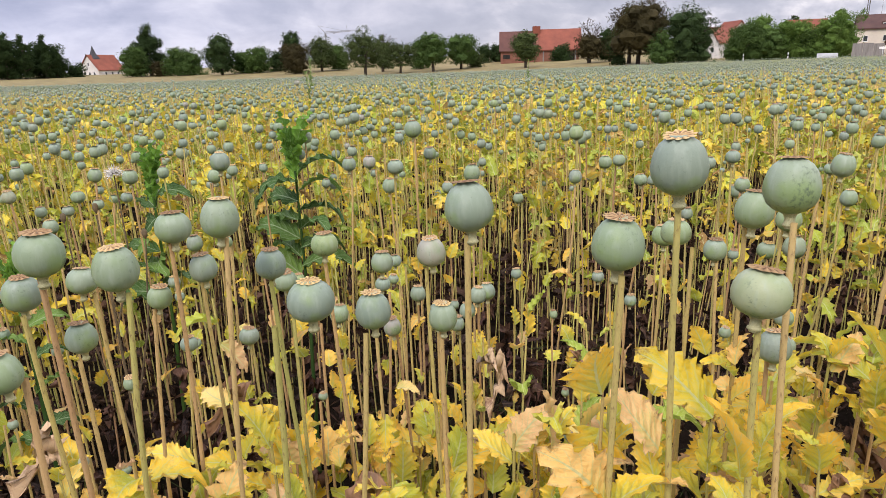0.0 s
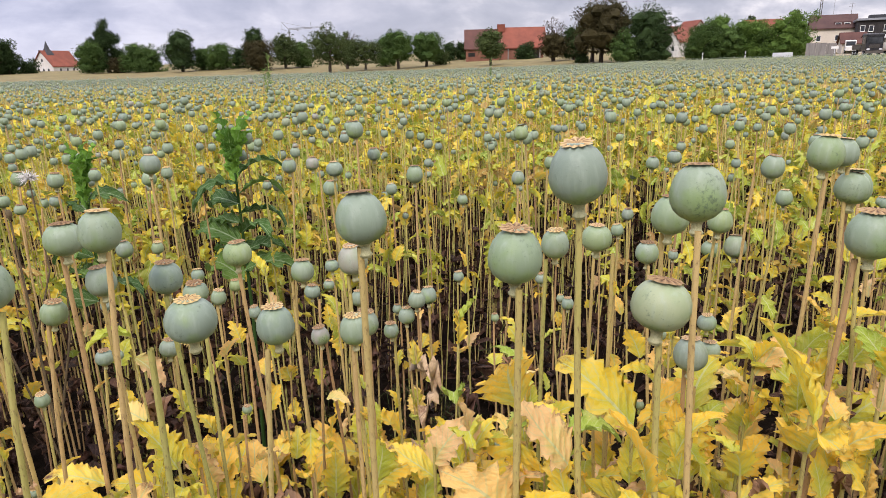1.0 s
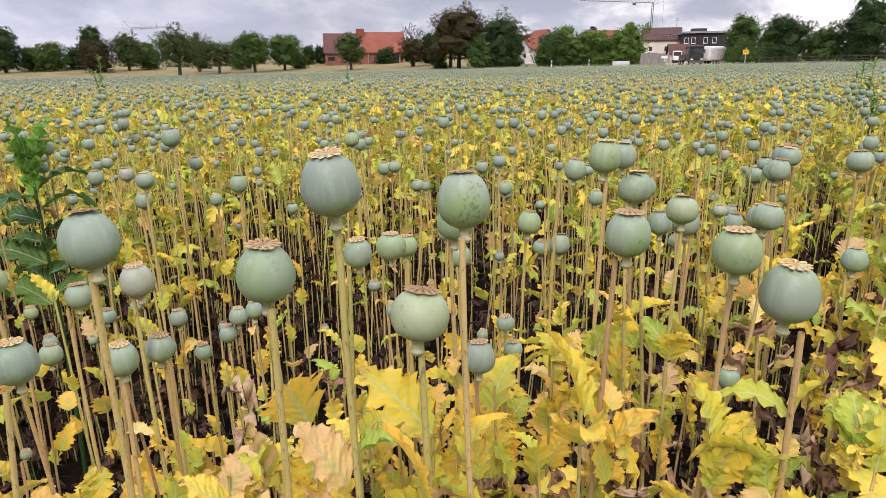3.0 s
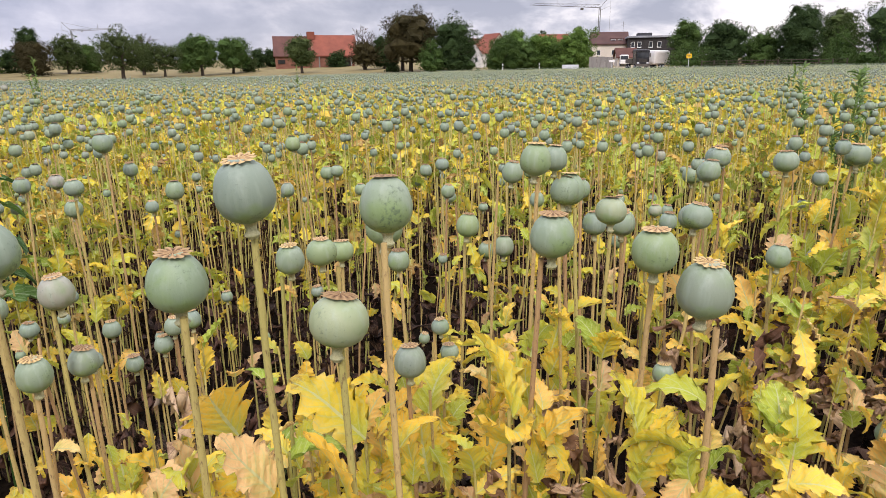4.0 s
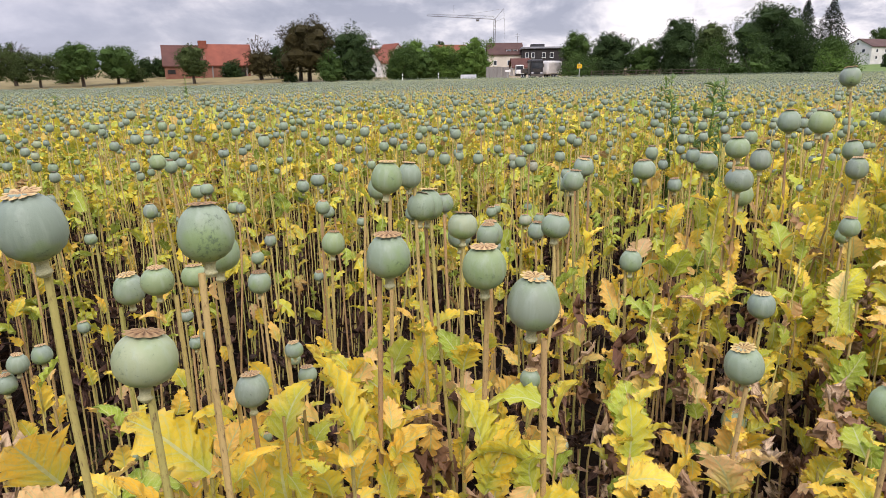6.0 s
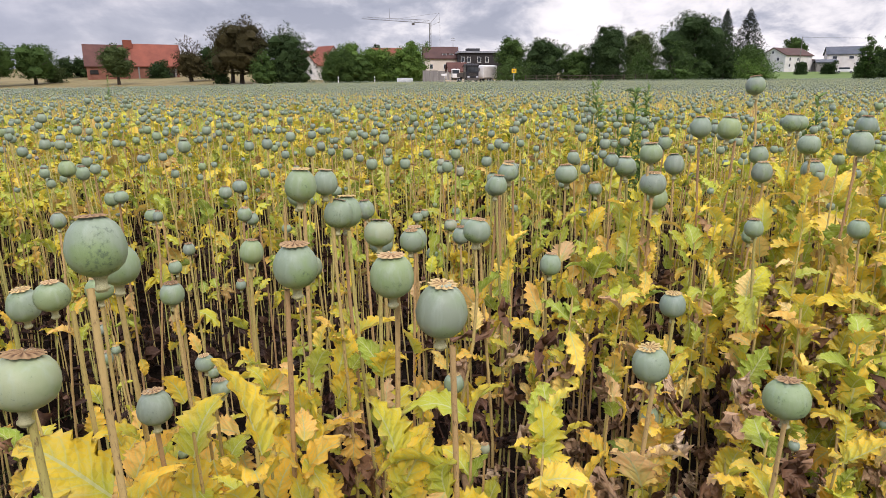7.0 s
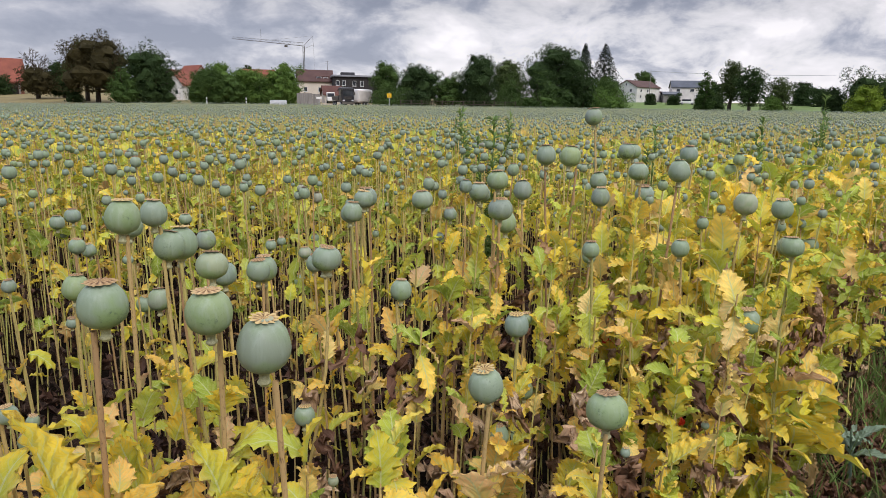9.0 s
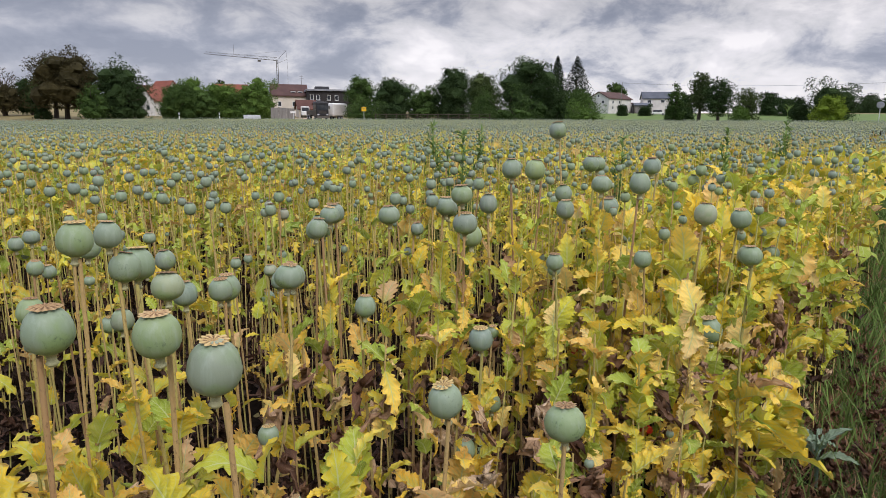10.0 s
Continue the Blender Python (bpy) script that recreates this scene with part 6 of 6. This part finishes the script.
# tower crane
def crane(az, r, height, back, front, mat, label, turn=0.0, k=1.0):
    top = thing("tower_crane", label, "crane", m=pose(*spot(az, r), 0, 0, -az + turn))
    lat = []
    for sx, sy in ((-1, -1), (1, -1), (1, 1), (-1, 1)):
        lat.append(tube([(sx * 0.22, sy * 0.22, -0.3), (sx * 0.22, sy * 0.22, height)], [0.16 * k, 0.16 * k], 4))
    for i in range(int(height / 1.2)):
        s = 1 if i % 2 else -1
        lat.append(tube([(-0.22 * s, -0.22, i * 1.2), (0.22 * s, -0.22, i * 1.2 + 1.2)], [0.05 * k, 0.05 * k], 4))
        lat.append(tube([(0.22, -0.22 * s, i * 1.2), (0.22, 0.22 * s, i * 1.2 + 1.2)], [0.05 * k, 0.05 * k], 4))
    part("mast", mesh_of("mast", *joined(lat)[:2], mat), parent=top)
    jib = [tube([(0, y, height), (-front, y, height + front * 0.065)], [0.09 * k, 0.06 * k], 4) for y in (-0.4, 0.4)]
    jib.append(tube([(0, 0, height + 0.9), (-front * 0.93, 0, height + 0.5 + front * 0.06)], [0.09 * k, 0.05 * k], 4))
    n = int(front / 1.1)
    for i in range(n):
        a, b = i * front / n, (i + 0.5) * front / n
        jib.append(tube([(-a, -0.4, height + a * 0.065), (-b, 0, height + 0.85 + b * 0.06)], [0.04 * k, 0.04 * k], 4))
        jib.append(tube([(-b, 0, height + 0.85 + b * 0.06), (-a - front / n, -0.4, height + (a + front / n) * 0.065)], [0.04 * k, 0.04 * k], 4))
    part("jib", mesh_of("jib", *joined(jib)[:2], mat), parent=top)
    part("counter_jib", mesh_of("counter_jib", *joined([tube([(0, 0, height), (back, 0, height + back * 1.1)], [0.12 * k, 0.07 * k], 5), tube([(0, 0, height - 0.8), (back * 1.05, 0, height + 0.4)], [0.06 * k, 0.06 * k], 4), tube([(back, 0, height + back * 1.1), (back * 1.1, 0, height - 0.4)], [0.03, 0.03], 4)])[:2], mat), parent=top)
    part("tie_rod", mesh_of("tie_rod", *joined([tube([(back, 0, height + back * 1.1), (-front * 0.55, 0, height + front * 0.055)], [0.035 * k, 0.035 * k], 4), tube([(-front * 0.60, 0, height + front * 0.04), (-front * 0.60, 0, height + front * 0.04 + 3.4)], [0.06 * k, 0.06 * k], 4)])[:2], mat), parent=top)
    part("trolley", solid((-5.6, -4.7, -0.5, 0.5, height - 0.45, height + 0.05)), mat, top)
    part("hook_rope", mesh_of("hook_rope", *tube([(back * 1.1, 0, height - 0.4), (back * 1.1, 0, height - 9)], [0.025, 0.025], 4)[:2], mat), parent=top)
    return top


crane(32.75, 205, 15.6, 2.7, 20.5, M_STEEL, "grey tower crane over the houses", 0.0, 0.55)
crane(-9.2, 420, 18.0, 4.0, 22.0, M_ROOF_GREY, "far grey tower crane above the trees", 180, 1.7)

# lorry, trailer, van and car
def wheel(parent, x, y, z, r, w):
    tyre = lathe(((r * 0.62, -w / 2), (r * 0.94, -w / 2), (r, -w / 2 + 0.05), (r, w / 2 - 0.05), (r * 0.94, w / 2), (r * 0.62, w / 2)), 20)
    wh = part("wheel", mesh_of("tyre", *tyre[:2], M_TYRE), parent=parent, m=pose(x, y, z, 90, 0, 0))
    part("rim", mesh_of("rim", *lathe(((r * 0.6, -w / 2 + 0.03), (r * 0.55, w / 2 - 0.02), (r * 0.25, w / 2 + 0.02)), 16)[:2], M_ALU), parent=wh)


def bevelled(boxdims, size=0.12):
    bm = solid(boxdims)
    bmesh.ops.bevel(bm, geom=bm.edges[:], offset=size, segments=2, affect="EDGES", profile=0.6)
    return bm


lorry = thing("lorry", "black lorry parked beside the building site", "lorry", m=pose(*spot(36.1, 132), 0, 0, -36 - 72))
part("cab", bevelled((0.2, 2.5, -1.25, 1.25, 0.75, 3.55), 0.22), M_TRUCK, lorry)
part("windscreen", solid((2.502, 2.53, -1.05, 1.05, 2.0, 3.1)), M_GLASS, lorry)
part("side_window", solid((0.9, 2.1, -1.28, -1.252, 2.0, 2.95)), M_GLASS, lorry)
part("chassis", solid((-4.2, 0.2, -0.5, 0.5, 0.75, 1.05)), M_STEEL, lorry)
part("load_bed", solid((-4.2, 0.0, -1.2, 1.2, 1.06, 1.9)), M_TRUCK, lorry)
part("loading_arm", mesh_of("loading_arm", *joined([tube([(-2.4, 0, 1.8), (-2.9, 0, 3.6)], [0.16, 0.14], 6), tube([(-2.9, 0, 3.6), (-4.1, 0, 3.1)], [0.14, 0.1], 6)])[:2], M_ROOF_DARK), parent=lorry)
for s in (-1, 1):
    part("headlight", bevelled((2.5, 2.56, s * 0.9 - 0.22, s * 0.9 + 0.22, 0.95, 1.2), 0.02), M_ALU, lorry)
    part("mirror", bevelled((2.1, 2.3, s * 1.42 - 0.1, s * 1.42 + 0.1, 2.1, 2.8), 0.04), M_STEEL, lorry)
for k in range(4):
    part("grille_bar", solid((2.502, 2.54, -0.75, 0.75, 1.3 + 0.14 * k, 1.36 + 0.14 * k)), M_STEEL, lorry)
part("sun_visor", solid((2.3, 2.75, -1.15, 1.15, 3.12, 3.24)), M_TRUCK, lorry)
part("bumper", solid((2.45, 2.68, -1.25, 1.25, 0.4, 0.85)), M_STEEL, lorry)
for u in (1.4, -2.2, -3.5):
    wheel(lorry, u, -1.05, 0.5, 0.5, 0.34), wheel(lorry, u, 1.05, 0.5, 0.5, 0.34)
trailer = thing("trailer", "white rounded box trailer on pale clay", "trailer", m=pose(*spot(37.6, 134), 0, 0, -37 + 50))
part("body", bevelled((-2.3, 2.3, -1.1, 1.1, 0.7, 3.3), 0.45), M_WHITE, trailer)
part("door", solid((-1.9, 1.6, -1.115, -1.098, 0.95, 2.9)), M_PLASTER, trailer)
wheel(trailer, 0.4, -0.95, 0.4, 0.4, 0.25), wheel(trailer, -0.5, -0.95, 0.4, 0.4, 0.25), wheel(trailer, 0.4, 0.95, 0.4, 0.4, 0.25), wheel(trailer, -0.5, 0.95, 0.4, 0.4, 0.25)
van = thing("van", "white delivery van behind the black lorry", "van", m=pose(*spot(34.9, 156), 0, 0, -34.7 - 84))
part("body", bevelled((-2.4, 1.4, -0.95, 0.95, 0.45, 2.5), 0.2), M_WHITE, van)
part("bonnet", bevelled((1.4, 2.4, -0.92, 0.92, 0.45, 1.35), 0.15), M_WHITE, van)
part("windscreen", solid((1.402, 1.43, -0.8, 0.8, 1.45, 2.25)), M_GLASS, van)
for u in (1.5, -1.6):
    wheel(van, u, -0.85, 0.35, 0.35, 0.22), wheel(van, u, 0.85, 0.35, 0.35, 0.22)
car = thing("car", "white car parked on the meadow", "car", m=pose(*spot(65.05, 200), 0, 0, -65))
part("body", bevelled((-2.2, 2.2, -0.88, 0.88, 0.35, 1.0), 0.14), M_WHITE, car)
part("cabin", bevelled((-1.5, 1.0, -0.78, 0.78, 0.98, 1.55), 0.18), M_GLASS, car)
for u in (1.35, -1.35):
    wheel(car, u, -0.8, 0.32, 0.32, 0.2), wheel(car, u, 0.8, 0.32, 0.32, 0.2)

# road furniture
sign = thing("town_sign", "yellow rectangular road sign on a grey post", "sign", m=pose(*spot(40.0, 107), 0, 0, -40))
part("post", mesh_of("post", *tube([(0, 0, -0.3), (0, 0, 3.0)], [0.04, 0.04], 8)[:2], M_ALU), parent=sign)
panel = part("panel", solid((-0.37, 0.37, -0.07, -0.045, 2.1, 2.74)), M_SIGN, sign, "plain yellow sign face")
part("inscription", solid((-0.24, 0.24, -0.078, -0.071, 2.46, 2.54)), M_STEEL, panel)
part("inscription", solid((-0.17, 0.17, -0.078, -0.071, 2.27, 2.34)), M_STEEL, panel)
small = thing("signpost", "small white direction sign on a post", "sign", m=pose(*spot(34.0, 106), 0, 0, -34))
part("post", mesh_of("post", *tube([(0, 0, -0.3), (0, 0, 2.1)], [0.035, 0.035], 8)[:2], M_ALU), parent=small)
part("panel", solid((-0.45, 0.45, -0.06, -0.036, 1.75, 2.05)), M_FRAME, small)
barrier = thing("road_barrier", "pale metal trough at the field edge", "barrier", m=pose(*spot(30.6, 105), 0, 0, -30.6))
part("panel", bevelled((-1.25, 1.25, -0.25, 0.25, 0.7, 1.45), 0.06), M_ALU, barrier)
part("leg", solid((-1.0, -0.9, -0.1, 0.1, -0.2, 0.7)), M_STEEL, barrier)
part("leg", solid((0.9, 1.0, -0.1, 0.1, -0.2, 0.7)), M_STEEL, barrier)


def marker(az, r):
    m = thing("marker_post", "white roadside marker post", "post", "marker posts", m=pose(*spot(az, r), 0, 0, -az))
    part("post", bevelled((-0.07, 0.07, -0.06, 0.06, -0.2, 1.75), 0.02), M_FRAME, m)
    part("reflector", solid((-0.075, 0.075, -0.066, 0.066, 1.25, 1.42)), M_TRUCK, m)


for az in (24.9, 28.0):
    marker(az, 106)
fence = thing("paddock_fence", "low dark rail fence under the trees", "fence", m=pose(0, 0, 0))
posts = [spot(a, 104.5 + 0.06 * a) for a in np.linspace(41.0, 51.0, 12)]
for px, py, pz in posts:
    part("post", solid((px - 0.06, px + 0.06, py - 0.06, py + 0.06, pz - 0.3, pz + 1.75)), M_BARK, fence)
for h in (1.2, 1.6):
    for (ax, ay, a_z), (bx, by, b_z) in zip(posts, posts[1:]):
        part("rail", mesh_of("rail", *tube([(ax, ay, a_z + h), (bx, by, b_z + h)], [0.04, 0.04], 5)[:2], M_BARK), parent=fence)
round_sign = thing("round_sign", "grey back of a round road sign on a post", "sign", m=pose(*spot(80.6, 96), 0, 0, -80))
part("post", mesh_of("post", *tube([(0, 0, -0.3), (0, 0, 3.3)], [0.045, 0.045], 8)[:2], M_ALU), parent=round_sign)
part("disc", mesh_of("disc", *lathe(((0.02, 0), (0.42, 0.0), (0.42, 0.03), (0.3, 0.035)), 24)[:2], M_ROOF_GREY), parent=round_sign, m=pose(0, -0.06, 2.9, 90, 0, 0))
line = thing("power_line", "thin overhead cable between distant poles", "cable", m=pose(0, 0, 0))
pts = [np.array(spot(a, 230)) + [0, 0, h] for a, h in ((62.0, 10.2), (66, 9.4), (70, 8.9), (74, 8.7), (78, 8.8), (82, 9.1))]
for a in (62.0, 82.0):
    bx, by, bz = spot(a, 230)
    part("pole", mesh_of("pole", *tube([(bx, by, bz - 0.5), (bx, by, bz + 10.4)], [0.16, 0.1], 8)[:2], M_GREYWOOD), parent=line)
part("cable", mesh_of("cable", *tube(pts, [0.045] * 6, 4)[:2], M_ROOF_GREY), parent=line)


# ---- weeds standing in the field ----
WEED_LEAVES = [leaf_shape(rng, 17, 5, 0.25, 0.14, 0.5, 0.95, 0.05) for _ in range(4)]
ME_WEED = [mesh_of("leaf", v, f, M_WEED_O, uv) for v, f, uv in WEED_LEAVES]
ME_TIP = [mesh_of("tip_leaf", v, f, M_WEED_TIP, uv) for v, f, uv in (leaf_shape(rng, 17, 5, 0.19, 0.35, 0.9, 0.15, 0.10) for _ in range(3))]

ME_SILVER = [mesh_of("leaf", s[0] * np.array([0.8, 1, 1]), s[1], M_SILVER, s[2]) for s in LEAVES[6:10]]


def broad_weed(x, y, height, seed, big=0.13, n=9, turn=0.0):
    """A coarse weed: long dark leaves that arch out from the stem, a tuft of upright wavy leaves at the tip."""
    g = random.Random(seed)
    top = thing("weed", "tall dark green leafy weed among the poppies", "weed", "weeds in the field", m=pose(x, y, float(land(x, y))))
    part("stem", mesh_of("stem", *tube([(0, 0, -0.02), (0.01, 0.01, height * 0.5), (0.0, 0.02, height * 0.96)], [0.007, 0.005, 0.003], 7)[:2], M_WEED_O), parent=top)
    for i in range(n):
        t = i / (n - 1)
        a = turn + 180 * (i % 2) + g.uniform(-50, 50)
        size = big * g.uniform(0.85, 1.1) * (1.0 - 0.25 * t)
        part("leaf", ME_WEED[i % 4], parent=top, m=pose(0.008 * t, 0.015 * t, height * (0.60 + 0.27 * t), g.uniform(12, 38), g.uniform(-35, 35), a) @ Matrix.Diagonal((size, size, size, 1)))
    for i in range(8):
        size = big * g.uniform(0.6, 0.85)
        part("tip_leaf", ME_TIP[i % len(ME_TIP)], parent=top, m=pose(0, 0.02, height * (0.85 + 0.010 * i), g.uniform(62, 84), g.uniform(-15, 15), 137.5 * i) @ Matrix.Diagonal((size, size, size, 1)))


def silver_weed(x, y, seed):
    """A low rosette of pale leaves on the bare strip."""
    g = random.Random(seed)
    top = thing("weed", "low silvery green weed on bare soil at the field edge", "weed", "weeds in the field", m=pose(x, y, float(land(x, y))))
    part("stem", mesh_of("stem", *tube([(0, 0, -0.02), (0.01, 0.01, 0.11), (0.0, 0.02, 0.22)], [0.008, 0.006, 0.003], 7)[:2], M_SILVER), parent=top)
    for i in range(8):
        t = (i + 0.5) / 8
        size = 0.12 * (1.25 - 0.95 * t) * g.uniform(0.8, 1.2)
        part("leaf", g.choice(ME_SILVER), parent=top, m=pose(0.01 * t, 0.015 * t, 0.11 + 0.105 * t, g.uniform(10, 65), g.uniform(-20, 20), 137.5 * i + 40) @ Matrix.Diagonal((size * 0.75, size * 1.2, size, 1)))


NARROW = [(v * np.array([0.3, 1, 0.7]), f, uv) for v, f, uv in (leaf_shape(rng, 5, 3, 0.5, 0.1, 0.3, 0.5, 0.03) for _ in range(3))]


def narrow_weed(x, y, height, seed, shoots=5, label="tall feathery green weed rising above the capsules"):
    """A bushy weed with many narrow leaves on branching shoots."""
    g = np.random.default_rng(seed)
    top = thing("weed", label, "weed", "weeds in the field", m=pose(x, y, float(land(x, y))))
    for i in range(shoots):
        pile = Pile()
        a, out = g.uniform(0, 6.28), (0.0 if i == 0 else g.uniform(0.03, 0.08))
        h = height * (1 if i == 0 else g.uniform(0.72, 0.97))
        pts = np.array([(out * math.cos(a) * t ** 1.3, out * math.sin(a) * t ** 1.3, h * t) for t in np.linspace(0, 1, 6)])
        stem = part("stem", mesh_of("stem", *tube(pts, [0.0045 * (1.2 - 0.9 * t) for t in np.linspace(0, 1, 6)], 5)[:2], M_WEED), parent=top)
        m = 90
        t = 1 - 0.75 * g.random(m) ** 1.2
        pos = np.stack([np.interp(t, np.linspace(0, 1, 6), pts[:, k]) for k in range(3)], 1)
        rot = turns(g.uniform(0, 6.28, m), g.uniform(0.35, 1.2, m), g.normal(0, 0.3, m), g.uniform(0.05, 0.10, m) * (1.2 - 0.65 * t))
        pile.add(NARROW[i % 3], rot, pos)
        part("foliage", pile.mesh("foliage", M_WEED), parent=stem)


broad_weed(-0.41, 1.80, 1.12, 1, 0.175, 12, 90)
broad_weed(-0.81, 1.77, 1.06, 2, 0.15, 10, 40)
broad_weed(-0.76, 1.07, 0.98, 3, 0.09, 9, 120)
silver_weed(2.72, 0.35, 4)
narrow_weed(2.59, 1.91, 1.22, 11, 5)
narrow_weed(4.17, 3.12, 1.23, 12, 6)
narrow_weed(4.35, 3.82, 1.22, 13, 4)
narrow_weed(3.57, 3.05, 1.24, 14, 4)
narrow_weed(6.0, 1.48, 1.39, 15, 5)
narrow_weed(5.05, 1.59, 1.22, 16, 3)
narrow_weed(3.52, 1.59, 1.18, 17, 3)
narrow_weed(-0.04, 7.0, 1.14, 18, 3)
narrow_weed(1.94, 13.86, 1.35, 19, 5)
narrow_weed(-1.48, 7.86, 1.42, 20, 3)

# dry thistle with one white seed head
thistle = thing("dry_thistle", "dry brown branching thistle with a white fluffy seed head", "weed", "weeds in the field", m=pose(-0.65, 1.18, 0))
part("stem", mesh_of("stem", *tube([(0, 0, 0), (0.01, 0, 0.6), (0.0, 0.01, 1.0)], [0.0035, 0.003, 0.002], 6)[:2], M_THISTLE), parent=thistle)
for line, radii in ((((0.01, 0, 0.55), (0.07, 0.0, 0.78), (0.09, 0, 0.95)), (0.0025, 0.002, 0.0013)), (((0.01, 0, 0.5), (-0.06, 0.02, 0.75), (-0.07, 0.02, 0.98)), (0.0025, 0.002, 0.0013)), (((0.0, 0, 0.75), (0.04, 0.03, 0.9), (0.035, 0.03, 1.07)), (0.002, 0.0017, 0.0013))):
    part("branch", mesh_of("branch", *tube(line, radii, 5)[:2], M_THISTLE), parent=thistle)
for tx, ty, tz in ((0.0, 0.01, 1.01), (0.09, 0.0, 0.96), (-0.07, 0.02, 0.99)):
    part("bud", mesh_of("bud", *lathe(((0.001, -0.008), (0.005, 0.0), (0.0055, 0.006), (0.003, 0.012)), 9)[:2], M_THISTLE), parent=thistle, m=pose(tx, ty, tz))
fl = Pile()
fg = np.random.default_rng(4)
fl.add(blade(fg, 0.2), turns(fg.uniform(0, 6.28, 260), fg.uniform(-2.2, 2.2, 260), fg.uniform(-2.2, 2.2, 260), np.stack([np.full(260, 0.0016), np.full(260, 0.018), fg.uniform(0.014, 0.024, 260)], 1)), np.tile(np.array([[0.035, 0.03, 1.075]]), (260, 1)))
part("seed_head", fl.mesh("seed_head", M_FLUFF), parent=thistle)

# a few late red petals
PETAL = leaf_shape(np.random.default_rng(2), 6, 5, 0.6, 0.05, 1.2, 0.4, 0.05)
ME_PETAL = mesh_of("petal", PETAL[0], PETAL[1], M_RED, PETAL[2])
for fx, fy, fz in ((2.05, 0.93, 0.55), (1.95, 0.64, 0.42), (1.62, 0.52, 0.30)):
    flower = thing("red_poppy", "small red corn poppy flower among the leaves", "flower", "red poppies", m=pose(fx, fy, 0))
    part("stem", mesh_of("stem", *tube([(0, 0, 0), (0.01, 0, fz * 0.6), (0, 0, fz)], [0.002, 0.0018, 0.0015], 5)[:2], M_WEED_O), parent=flower)
    for k in range(4):
        part("petal", ME_PETAL, parent=flower, m=pose(0, 0, fz, 48, 0, 90 * k + 20) @ Matrix.Scale(0.034, 4))
